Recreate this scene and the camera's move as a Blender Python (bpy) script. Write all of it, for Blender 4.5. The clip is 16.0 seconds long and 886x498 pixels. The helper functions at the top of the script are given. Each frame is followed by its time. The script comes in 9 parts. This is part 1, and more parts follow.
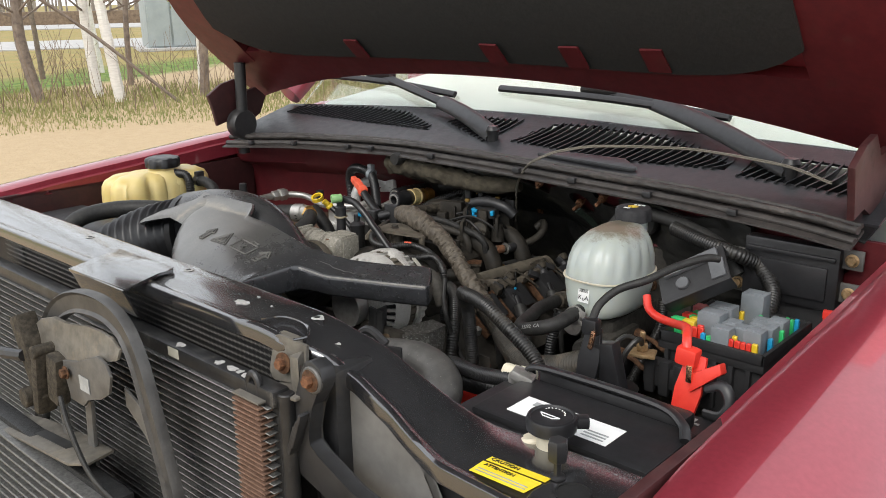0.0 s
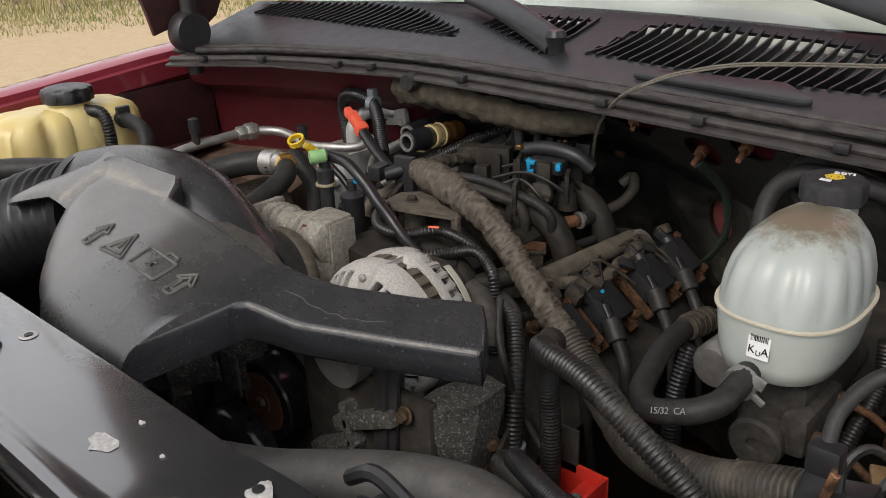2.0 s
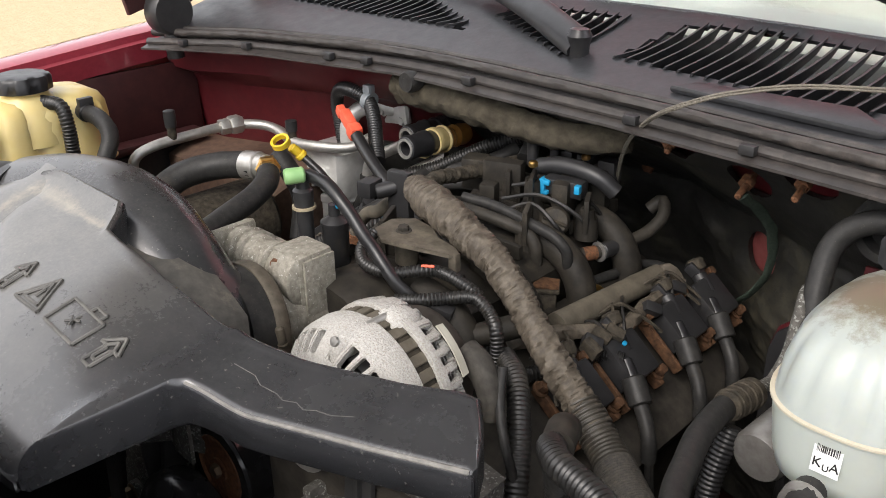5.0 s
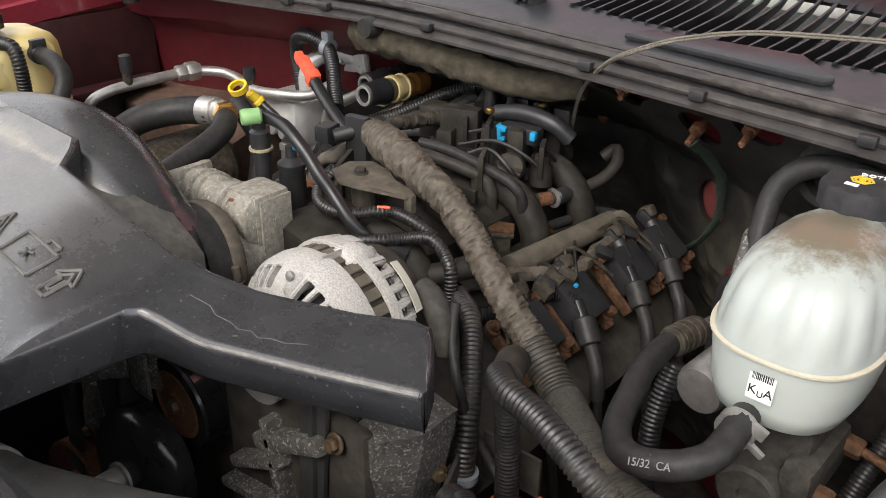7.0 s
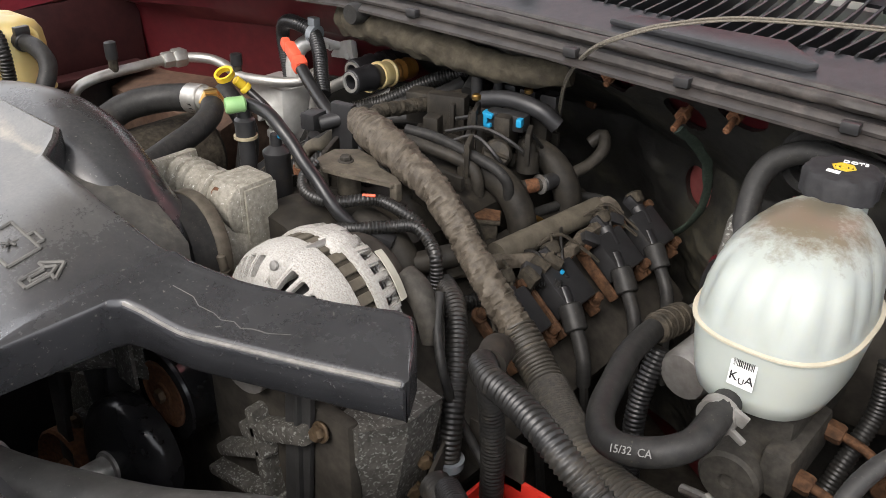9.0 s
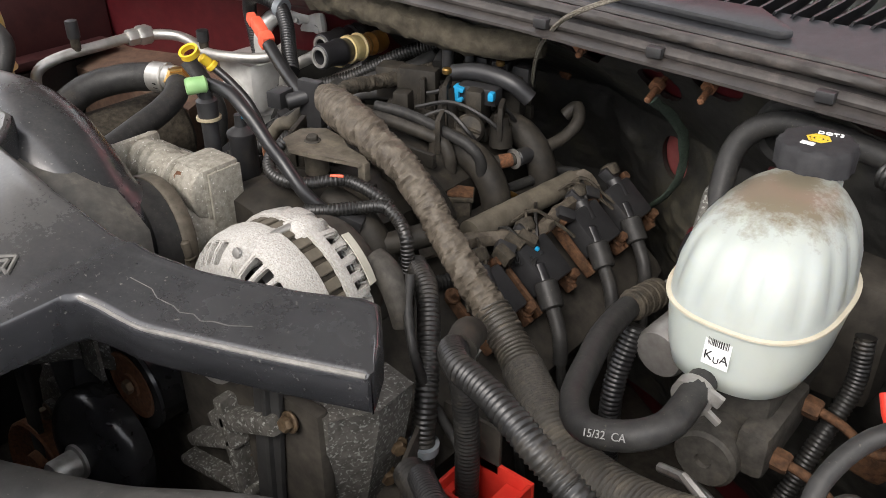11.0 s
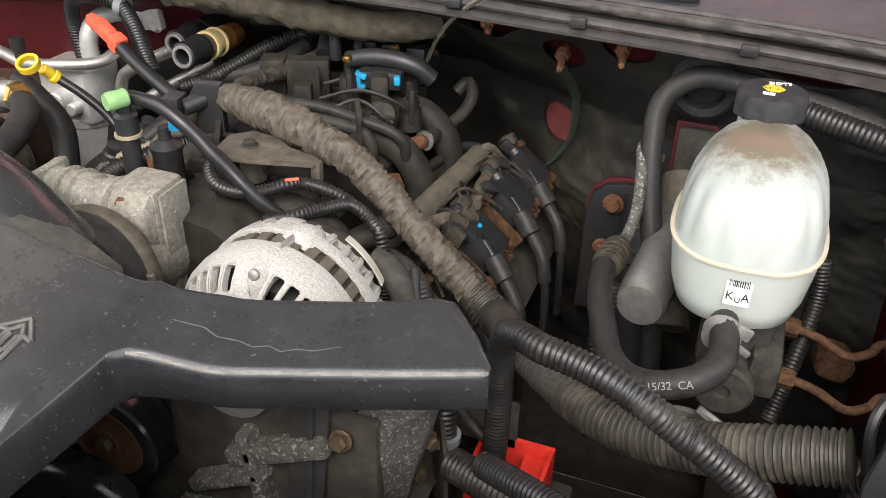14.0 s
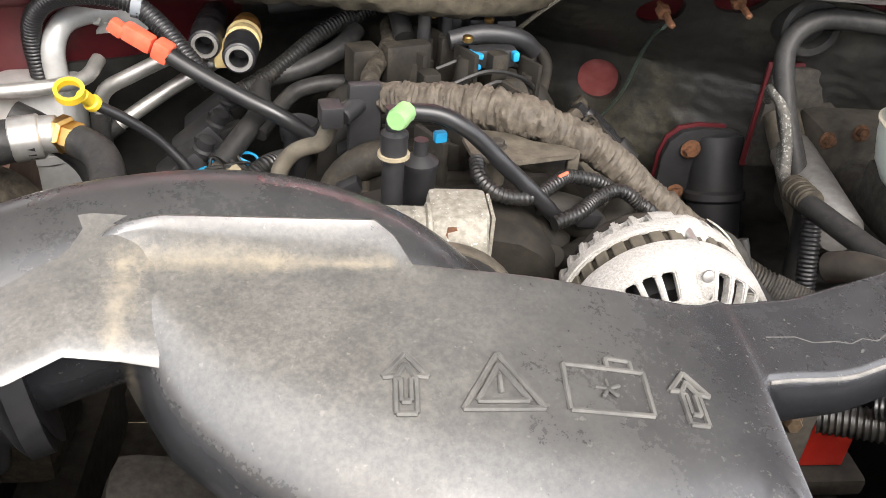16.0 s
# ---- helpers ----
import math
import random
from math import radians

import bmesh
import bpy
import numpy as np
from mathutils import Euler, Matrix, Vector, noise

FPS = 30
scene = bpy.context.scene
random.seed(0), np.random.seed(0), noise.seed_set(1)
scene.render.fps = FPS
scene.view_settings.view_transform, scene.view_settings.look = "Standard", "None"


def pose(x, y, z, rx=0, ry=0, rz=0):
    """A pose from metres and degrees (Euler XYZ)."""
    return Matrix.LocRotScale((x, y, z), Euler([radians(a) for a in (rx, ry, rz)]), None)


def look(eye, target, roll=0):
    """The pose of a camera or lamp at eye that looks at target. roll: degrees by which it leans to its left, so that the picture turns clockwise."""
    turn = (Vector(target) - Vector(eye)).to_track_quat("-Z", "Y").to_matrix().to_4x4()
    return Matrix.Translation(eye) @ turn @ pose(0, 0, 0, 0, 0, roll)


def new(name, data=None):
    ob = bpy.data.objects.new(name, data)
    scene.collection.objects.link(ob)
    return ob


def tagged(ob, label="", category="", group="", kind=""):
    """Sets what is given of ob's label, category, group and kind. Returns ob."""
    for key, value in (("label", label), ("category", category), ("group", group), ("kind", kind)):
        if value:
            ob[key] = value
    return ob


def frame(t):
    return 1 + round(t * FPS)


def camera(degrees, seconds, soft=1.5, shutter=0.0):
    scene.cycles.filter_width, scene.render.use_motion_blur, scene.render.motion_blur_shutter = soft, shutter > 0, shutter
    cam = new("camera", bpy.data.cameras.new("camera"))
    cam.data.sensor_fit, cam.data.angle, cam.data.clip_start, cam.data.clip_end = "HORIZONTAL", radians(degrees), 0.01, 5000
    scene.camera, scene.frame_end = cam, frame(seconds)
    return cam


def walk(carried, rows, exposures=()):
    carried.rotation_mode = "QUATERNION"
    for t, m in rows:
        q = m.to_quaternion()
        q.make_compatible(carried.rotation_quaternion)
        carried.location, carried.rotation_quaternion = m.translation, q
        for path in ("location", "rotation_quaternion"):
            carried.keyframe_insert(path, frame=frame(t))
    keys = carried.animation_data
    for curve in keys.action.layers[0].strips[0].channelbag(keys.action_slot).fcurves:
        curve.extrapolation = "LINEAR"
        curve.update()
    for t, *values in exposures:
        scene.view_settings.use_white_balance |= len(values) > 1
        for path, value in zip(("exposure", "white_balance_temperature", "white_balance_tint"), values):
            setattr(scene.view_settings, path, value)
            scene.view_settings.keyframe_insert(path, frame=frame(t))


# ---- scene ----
cam = camera(54.0, 16.0, soft=0.9)
METRES, EYE, TILT, LEAN, TURN = 1.62, 1.5, -16.0, 0.0, 42.0
PATH = [
    (0, (0.027, -0.006, 1.517), (-1.275, 1.406, 0.959), -0.9),
    (0.5, (-0.045, 0.113, 1.51), (-1.393, 1.469, 0.923), -1.0),
    (1, (-0.115, 0.195, 1.493), (-1.473, 1.513, 0.847), -1.4),
    (1.5, (-0.279, 0.311, 1.465), (-1.602, 1.638, 0.764), -2.0),
    (2, (-0.406, 0.404, 1.452), (-1.673, 1.739, 0.67), -2.4),
    (2.5, (-0.417, 0.478, 1.447), (-1.69, 1.77, 0.604), -1.9),
    (3, (-0.442, 0.514, 1.443), (-1.744, 1.756, 0.57), -2.8),
    (3.5, (-0.478, 0.531, 1.451), (-1.784, 1.762, 0.567), -2.3),
    (3.7, (-0.49, 0.533, 1.456), (-1.794, 1.775, 0.584), -1.9),
    (5.8, (-0.512, 0.541, 1.453), (-1.746, 1.864, 0.601), -0.4),
    (6, (-0.507, 0.543, 1.451), (-1.731, 1.867, 0.585), -0.3),
    (6.5, (-0.492, 0.536, 1.451), (-1.688, 1.857, 0.542), -0.3),
    (7, (-0.492, 0.526, 1.443), (-1.669, 1.855, 0.52), 0.7),
    (7.5, (-0.497, 0.526, 1.443), (-1.659, 1.859, 0.509), 1.0),
    (8, (-0.496, 0.527, 1.44), (-1.654, 1.861, 0.503), 1.0),
    (8.5, (-0.493, 0.527, 1.441), (-1.648, 1.863, 0.5), 0.8),
    (9, (-0.487, 0.532, 1.447), (-1.641, 1.857, 0.491), 0.6),
    (11.3, (-0.49, 0.557, 1.447), (-1.591, 1.882, 0.43), -0.5),
    (11.5, (-0.489, 0.555, 1.448), (-1.589, 1.885, 0.437), -0.6),
    (12, (-0.492, 0.552, 1.45), (-1.592, 1.883, 0.441), -0.2),
    (12.5, (-0.499, 0.554, 1.44), (-1.597, 1.876, 0.418), 0.2),
    (13, (-0.533, 0.541, 1.445), (-1.544, 1.912, 0.397), -1.2),
    (13.5, (-0.614, 0.491, 1.451), (-1.365, 2.02, 0.403), -1.0),
    (14, (-0.676, 0.458, 1.451), (-1.254, 2.054, 0.394), 1.4),
    (14.5, (-0.782, 0.471, 1.433), (-1.271, 2.086, 0.36), 3.0),
    (15, (-0.924, 0.512, 1.428), (-1.221, 2.159, 0.333), 4.5),
    (15.5, (-1.066, 0.487, 1.422), (-1.101, 2.163, 0.332), 5.2),
    (16, (-1.213, 0.441, 1.43), (-0.984, 2.092, 0.325), 5.0),
]
EXPOSURES = [(0, 0.47, 6500, 10), (1, 0.45, 6500, 10), (1.5, 0.42, 6500, 10), (2, 0.27, 6650, 13), (2.5, 0.85, 6650, 13), (3.5, 0.97, 6650, 13), (6.5, 0.93, 6650, 13), (7.5, 1.05, 6650, 13), (9, 1.08, 6650, 13), (12.5, 1.12, 6650, 13), (14.5, 1.40, 6650, 13), (15, 1.58, 6650, 13), (16, 1.76, 6650, 13)]
walk(cam, [(t, look(eye, target, roll)) for t, eye, target, roll in PATH], EXPOSURES)

# ---- world, sun ----
world = bpy.data.worlds.new("overcast")
scene.world = world
world.use_nodes = True
wn, wl = world.node_tree.nodes, world.node_tree.links
sky = wn.new("ShaderNodeTexSky")
sky.sky_type, sky.sun_disc = "NISHITA", False
sky.sun_elevation, sky.sun_rotation = radians(48), radians(200)
sky.air_density, sky.dust_density = 1.0, 4.0
veil = wn.new("ShaderNodeMix")
veil.data_type = "RGBA"
veil.inputs[0].default_value = 0.8
veil.inputs[7].default_value = (9.2, 9.5, 9.8, 1)
wl.new(sky.outputs[0], veil.inputs[6])
wl.new(veil.outputs[2], wn["Background"].inputs[0])
wn["Background"].inputs[1].default_value = 0.13
sun = new("sun", bpy.data.lights.new("sun", "SUN"))
sun.data.energy, sun.data.angle, sun.data.color = 1.5, radians(30), (1.0, 0.96, 0.9)
sun.matrix_world = look((-0.2, -2.2, 4.2), (-1.0, 0.9, 1.0))

# ---- helpers for building ----
import collections

CX = -1.08
ORG = {}


def material(name, c1, c2=None, rough=0.5, metal=0.0, scale=60.0, bump=0.15, dust=None, dust_amt=0.0, dust_scale=9.0,
             coat=0.0, sss=0.0, rvar=0.15, spec=0.5, speck=None, speck_scale=500.0, speck_at=0.62, streak=None):
    m = bpy.data.materials.new(name)
    m.use_nodes = True
    n, l = m.node_tree.nodes, m.node_tree.links
    b = n["Principled BSDF"]
    co = n.new("ShaderNodeTexCoord")
    src = co.outputs["Object"]
    if streak:
        mp = n.new("ShaderNodeMapping")
        mp.inputs["Scale"].default_value = streak
        l.new(src, mp.inputs[0])
        src = mp.outputs[0]

    def noise_tex(s, detail=6.0, rgh=0.6):
        t = n.new("ShaderNodeTexNoise")
        t.inputs["Scale"].default_value, t.inputs["Detail"].default_value, t.inputs["Roughness"].default_value = s, detail, rgh
        l.new(src, t.inputs["Vector"])
        return t.outputs["Fac"]

    def ramp(f, a, c):
        r = n.new("ShaderNodeMapRange")
        r.inputs[1].default_value, r.inputs[2].default_value = a, c
        l.new(f, r.inputs[0])
        return r.outputs[0]

    def mix(f, a, c):
        x = n.new("ShaderNodeMix")
        x.data_type = "RGBA"
        for i, v in ((6, a), (7, c)):
            if isinstance(v, tuple):
                x.inputs[i].default_value = (*v, 1)
            else:
                l.new(v, x.inputs[i])
        l.new(f, x.inputs[0])
        return x.outputs[2]
    c2 = c2 or tuple(min(1, v * 1.5 + 0.004) for v in c1)
    fine = noise_tex(scale)
    col = mix(ramp(fine, 0.35, 0.7), c1, c2)
    if speck:
        col = mix(ramp(noise_tex(speck_scale, 2.0), speck_at, speck_at + 0.08), col, speck)
    rr = n.new("ShaderNodeMapRange")
    rr.inputs[3].default_value, rr.inputs[4].default_value = max(0.02, rough - rvar), min(1, rough + rvar)
    rough_out = rr.outputs[0]
    l.new(noise_tex(scale * 0.35), rr.inputs[0])
    if dust:
        big = noise_tex(dust_scale, 8.0, 0.7)
        a = 0.72 - 0.45 * dust_amt
        msk = ramp(big, a, a + 0.22)
        mm = n.new("ShaderNodeMath")
        mm.operation = "MULTIPLY"
        mm.inputs[1].default_value = min(1.0, 0.35 + dust_amt)
        grain = n.new("ShaderNodeMath")
        grain.operation = "MULTIPLY"
        l.new(msk, grain.inputs[0])
        l.new(ramp(noise_tex(dust_scale * 11, 4.0, 0.7), 0.32, 0.58), grain.inputs[1])
        l.new(grain.outputs[0], mm.inputs[0])
        col = mix(mm.outputs[0], col, dust)
        rm = n.new("ShaderNodeMix")
        rm.inputs[3].default_value = 0.9
        l.new(mm.outputs[0], rm.inputs[0])
        l.new(rough_out, rm.inputs[2])
        rough_out = rm.outputs[0]
    l.new(col, b.inputs["Base Color"])
    l.new(rough_out, b.inputs["Roughness"])
    b.inputs["Metallic"].default_value = metal
    b.inputs["Specular IOR Level"].default_value = spec
    b.inputs["Coat Weight"].default_value = coat
    b.inputs["Coat Roughness"].default_value = 0.16 if rough < 0.45 and not metal else 0.05
    if sss:
        b.inputs["Subsurface Weight"].default_value = sss
        b.inputs["Subsurface Radius"].default_value = (0.03, 0.025, 0.015)
        b.inputs["Subsurface Scale"].default_value = 1.0
    if bump:
        bp = n.new("ShaderNodeBump")
        bp.inputs["Strength"].default_value, bp.inputs["Distance"].default_value = bump, 0.002
        l.new(fine, bp.inputs["Height"])
        l.new(bp.outputs[0], b.inputs["Normal"])
    return m


TAN = (0.30, 0.25, 0.18)
DIRT = (0.10, 0.08, 0.055)
M = {}
M["duct"] = material("dusty black duct plastic", (0.019, 0.0198, 0.0225), (0.031, 0.032, 0.035), 0.24, 0, 25, 0.06, (0.09, 0.086, 0.078), 0.2, 16, spec=0.85, rvar=0.08, speck=(0.10, 0.098, 0.09), speck_scale=260, speck_at=0.66)
M["grime_cast"] = material("grimy grey casting", (0.032, 0.03, 0.026), (0.065, 0.06, 0.052), 0.7, 0.15, 120, 0.4, (0.11, 0.09, 0.065), 0.35, 25, spec=0.25)
M["rust_dull"] = material("dull dark rust", (0.045, 0.024, 0.014), (0.14, 0.07, 0.036), 0.85, 0.15, 160, 0.6, (0.06, 0.045, 0.03), 0.4, 40, spec=0.25)
M["dusty_pipe"] = material("dust-brown pipe", (0.07, 0.06, 0.044), (0.12, 0.104, 0.078), 0.75, 0, 70, 0.2, (0.17, 0.145, 0.105), 0.4, 18)
M["dusty_bracket"] = material("tan dusty steel bracket", (0.10, 0.092, 0.078), (0.17, 0.157, 0.133), 0.55, 0.2, 60, 0.2, (0.30, 0.245, 0.165), 0.42, 16)
M["header_black"] = material("chipped black header paint", (0.012, 0.012, 0.013), (0.03, 0.03, 0.03), 0.4, 0.1, 40, 0.2, (0.2, 0.19, 0.17), 0.35, 40)
M["fin_zig"] = material("pale zigzag fins", (0.2, 0.195, 0.18), (0.34, 0.33, 0.31), 0.5, 0.4, 200, 0.2)
M["lamp_grey"] = material("sun-faded grey lamp plastic", (0.11, 0.107, 0.1), (0.15, 0.146, 0.138), 0.55, 0, 40, 0.1, (0.22, 0.2, 0.17), 0.3, 12)
M["cream_pale"] = material("pale cream plastic", (0.6, 0.55, 0.42), (0.68, 0.63, 0.5), 0.4, 0, 40, 0.05, (0.3, 0.26, 0.18), 0.2, 20)
M["pink"] = material("faded pink fuse plastic", (0.45, 0.1, 0.1), (0.52, 0.16, 0.15), 0.4, 0, 60, 0.05)
M["hose_dusty"] = material("dusty grey-brown hose", (0.022, 0.02, 0.017), (0.045, 0.04, 0.033), 0.55, 0, 90, 0.15, (0.12, 0.10, 0.075), 0.42, 24, spec=0.25)
M["strut_paint"] = material("worn dark strut paint", (0.035, 0.034, 0.033), (0.07, 0.068, 0.065), 0.42, 0.1, 40, 0.1, (0.2, 0.17, 0.13), 0.3, 14)
M["hinge_shade_red"] = material("dirty dark red of hinges and shaded inner fenders", (0.035, 0.01, 0.011), (0.06, 0.018, 0.018), 0.5, 0.1, 40, 0.1, (0.05, 0.035, 0.03), 0.4, 14)
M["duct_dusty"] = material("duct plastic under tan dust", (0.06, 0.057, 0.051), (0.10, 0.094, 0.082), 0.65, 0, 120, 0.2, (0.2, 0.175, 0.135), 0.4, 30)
M["duct_lip"] = material("scuffed moulding edge with painted highlight", (0.13, 0.125, 0.115), (0.24, 0.23, 0.21), 0.5, 0, 120, 0.15, (0.05, 0.05, 0.05), 0.3, 30)
M["dusty_steel"] = material("dusty brown steel", (0.07, 0.06, 0.045), (0.14, 0.12, 0.092), 0.65, 0.3, 90, 0.25, (0.26, 0.22, 0.16), 0.4, 20)
M["washer_tan"] = material("dirty tan washer", (0.24, 0.2, 0.13), (0.36, 0.31, 0.21), 0.6, 0, 60, 0.1)
M["label_dirty"] = material("yellowed label", (0.42, 0.41, 0.34), (0.5, 0.49, 0.42), 0.5, 0, 60, 0.02)
M["duct_mark"] = material("dusty raised mark", (0.06, 0.058, 0.054), (0.13, 0.125, 0.112), 0.6, 0, 60, 0.05)
M["plastic"] = material("black plastic", (0.016, 0.016, 0.017), (0.026, 0.026, 0.027), 0.45, 0, 80, 0.12, DIRT, 0.3, 14)
M["plastic_clean"] = material("clean black plastic", (0.012, 0.012, 0.013), (0.02, 0.02, 0.022), 0.38, 0, 90, 0.08)
M["support"] = material("worn black panel", (0.014, 0.014, 0.016), (0.022, 0.022, 0.024), 0.2, 0, 30, 0.03, (0.24, 0.22, 0.19), 0.12, 16, rvar=0.07, coat=1.0)
M["rad_hose"] = material("faded dusty hose rubber", (0.05, 0.048, 0.045), (0.09, 0.086, 0.08), 0.5, 0, 45, 0.2, (0.035, 0.033, 0.03), 0.4, 18, spec=0.5, speck=(0.15, 0.14, 0.125), speck_scale=300, speck_at=0.66)
M["paint_patch"] = material("dusty faded red paint", (0.22, 0.05, 0.048), (0.30, 0.085, 0.078), 0.6, 0, 60, 0.1, (0.25, 0.15, 0.13), 0.35, 40)
M["cap_matt"] = material("matt black cap plastic", (0.022, 0.022, 0.024), (0.036, 0.036, 0.038), 0.68, 0, 90, 0.1, (0.07, 0.066, 0.058), 0.25, 30, spec=0.25)
M["rubber"] = material("black rubber", (0.018, 0.018, 0.018), (0.034, 0.033, 0.031), 0.5, 0, 120, 0.15, DIRT, 0.3, 26, speck=(0.06, 0.055, 0.045), speck_scale=350, speck_at=0.66, spec=0.25)
M["loom"] = material("loom plastic", (0.011, 0.011, 0.011), (0.022, 0.021, 0.019), 0.4, 0, 40, 0.06, (0.11, 0.092, 0.068), 0.38, 30)
M["loom_clean"] = material("clean loom plastic", (0.014, 0.014, 0.015), (0.022, 0.022, 0.022), 0.33, 0, 40, 0.04)
M["tape"] = material("dusty harness tape", (0.06, 0.05, 0.039), (0.13, 0.111, 0.086), 0.55, 0, 120, 0.5, (0.025, 0.021, 0.017), 0.36, 45, spec=0.25)
M["loom_dust"] = material("loom under brown dust", (0.03, 0.027, 0.022), (0.06, 0.053, 0.042), 0.5, 0, 60, 0.1, (0.14, 0.118, 0.085), 0.45, 30)
M["sleeve"] = material("woven dark sleeve", (0.03, 0.028, 0.025), (0.07, 0.062, 0.05), 0.8, 0, 260, 0.6, DIRT, 0.3, 18)
M["alloy"] = material("white corroded cast aluminium", (0.36, 0.347, 0.32), (0.53, 0.52, 0.495), 0.65, 0.05, 500, 0.7, (0.3, 0.27, 0.22), 0.25, 30, speck=(0.34, 0.315, 0.27), speck_scale=900, speck_at=0.56)
M["tube_alu"] = material("dull aluminium tube", (0.42, 0.41, 0.385), (0.58, 0.57, 0.54), 0.45, 0.8, 60, 0.1, (0.3, 0.27, 0.22), 0.25, 20)
M["tb"] = material("dirty throttle aluminium", (0.2, 0.185, 0.15), (0.36, 0.34, 0.29), 0.62, 0.2, 180, 0.6, (0.10, 0.085, 0.06), 0.45, 40, speck=(0.62, 0.61, 0.57), speck_scale=330, speck_at=0.64)
M["grime"] = material("grimy cast metal", (0.025, 0.022, 0.017), (0.075, 0.063, 0.047), 0.8, 0.1, 130, 0.7, (0.13, 0.108, 0.078), 0.35, 34, spec=0.25)
M["grime_speck"] = material("corroded grey bracket", (0.06, 0.057, 0.05), (0.13, 0.123, 0.11), 0.75, 0.2, 110, 0.5, (0.06, 0.05, 0.04), 0.4, 24, speck=(0.27, 0.275, 0.255), speck_scale=330, speck_at=0.56)
M["manifold"] = material("dusty composite manifold", (0.015, 0.0135, 0.0115), (0.033, 0.029, 0.023), 0.6, 0, 60, 0.3, (0.12, 0.10, 0.073), 0.4, 16, spec=0.25)
M["dark"] = material("dark engine metal", (0.03, 0.027, 0.023), (0.065, 0.058, 0.048), 0.75, 0.1, 50, 0.4, spec=0.25)
M["red"] = material("metallic red paint", (0.29, 0.033, 0.052), (0.34, 0.041, 0.062), 0.34, 0.5, 150, 0.0, coat=1.0, rvar=0.04)
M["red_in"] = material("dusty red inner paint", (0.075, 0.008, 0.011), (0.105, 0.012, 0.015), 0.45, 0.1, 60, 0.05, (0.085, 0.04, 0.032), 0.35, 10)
M["felt"] = material("firewall insulation mat", (0.015, 0.015, 0.014), (0.029, 0.028, 0.025), 0.55, 0, 60, 0.6, (0.095, 0.086, 0.056), 0.46, 7, spec=0.35)
M["foam"] = material("fraying brown foam", (0.035, 0.03, 0.021), (0.07, 0.06, 0.042), 0.95, 0, 80, 0.9, (0.04, 0.035, 0.03), 0.4, 14, spec=0.25)
M["liner"] = material("black hood liner", (0.01, 0.01, 0.01), (0.017, 0.017, 0.017), 0.95, 0, 200, 0.5)
M["cowl"] = material("grey black cowl plastic", (0.014, 0.0145, 0.0165), (0.023, 0.024, 0.027), 0.38, 0, 150, 0.12, (0.15, 0.142, 0.128), 0.15, 12)
M["seal"] = material("weathered rubber seal", (0.024, 0.021, 0.02), (0.05, 0.044, 0.04), 0.5, 0, 60, 0.2, (0.15, 0.125, 0.11), 0.4, 16)
M["tank"] = material("yellowed coolant tank", (0.62, 0.48, 0.18), (0.68, 0.56, 0.27), 0.35, 0, 14, 0.05, sss=0.25)
M["reservoir"] = material("milky reservoir plastic", (0.40, 0.44, 0.405), (0.47, 0.50, 0.455), 0.3, 0, 12, 0.04, sss=0.25, rvar=0.08)
M["res_dirty"] = material("dirty milky plastic", (0.40, 0.43, 0.34), (0.46, 0.48, 0.39), 0.5, 0, 20, 0.15, (0.2, 0.14, 0.08), 0.5, 24)
M["rust"] = material("rusty steel", (0.09, 0.04, 0.02), (0.22, 0.095, 0.042), 0.85, 0.2, 220, 0.6)
M["steel"] = material("grey steel", (0.3, 0.29, 0.27), (0.42, 0.41, 0.39), 0.45, 0.7, 90, 0.2, DIRT, 0.25, 30)
M["bolt"] = material("bronzed bolt steel", (0.3, 0.19, 0.09), (0.42, 0.3, 0.17), 0.5, 0.6, 180, 0.3)
M["bolt_dull"] = material("dusty bronzed bolt", (0.075, 0.05, 0.03), (0.15, 0.105, 0.06), 0.6, 0.4, 180, 0.3, (0.08, 0.065, 0.045), 0.4, 60)
M["ledge_brown"] = material("brown dusty ledge", (0.07, 0.04, 0.028), (0.14, 0.085, 0.058), 0.7, 0, 60, 0.1, (0.2, 0.155, 0.11), 0.4, 9)
M["primer"] = material("bare grey primer", (0.3, 0.295, 0.285), (0.5, 0.49, 0.47), 0.6, 0.1, 300, 0.2)
M["brass"] = material("brass", (0.5, 0.31, 0.10), (0.65, 0.43, 0.17), 0.38, 1.0, 90, 0.1)
M["copper"] = material("copper", (0.8, 0.42, 0.25), (0.9, 0.55, 0.36), 0.25, 1.0, 90, 0.1)
M["red_plastic"] = material("red plastic", (0.62, 0.03, 0.02), (0.7, 0.05, 0.03), 0.4, 0, 60, 0.05, (0.3, 0.06, 0.04), 0.15, 16)
M["orange_red"] = material("orange red clip plastic", (0.75, 0.1, 0.05), (0.8, 0.16, 0.09), 0.45, 0, 60, 0.05)
M["yellow"] = material("yellow plastic", (0.68, 0.46, 0.02), (0.75, 0.55, 0.05), 0.4, 0, 60, 0.05)
M["amber"] = material("amber plastic", (0.2, 0.09, 0.02), (0.3, 0.15, 0.04), 0.35, 0, 60, 0.05)
M["cream"] = material("cream plastic", (0.62, 0.48, 0.22), (0.7, 0.57, 0.3), 0.4, 0, 60, 0.05)
M["green"] = material("dusty green plastic", (0.2, 0.38, 0.15), (0.28, 0.45, 0.2), 0.5, 0, 60, 0.05)
M["fuse_green"] = material("green fuse", (0.03, 0.4, 0.12), None, 0.3, 0, 60, 0)
M["blue"] = material("bright blue plastic", (0.008, 0.24, 0.46), (0.015, 0.30, 0.54), 0.4, 0, 60, 0.05)
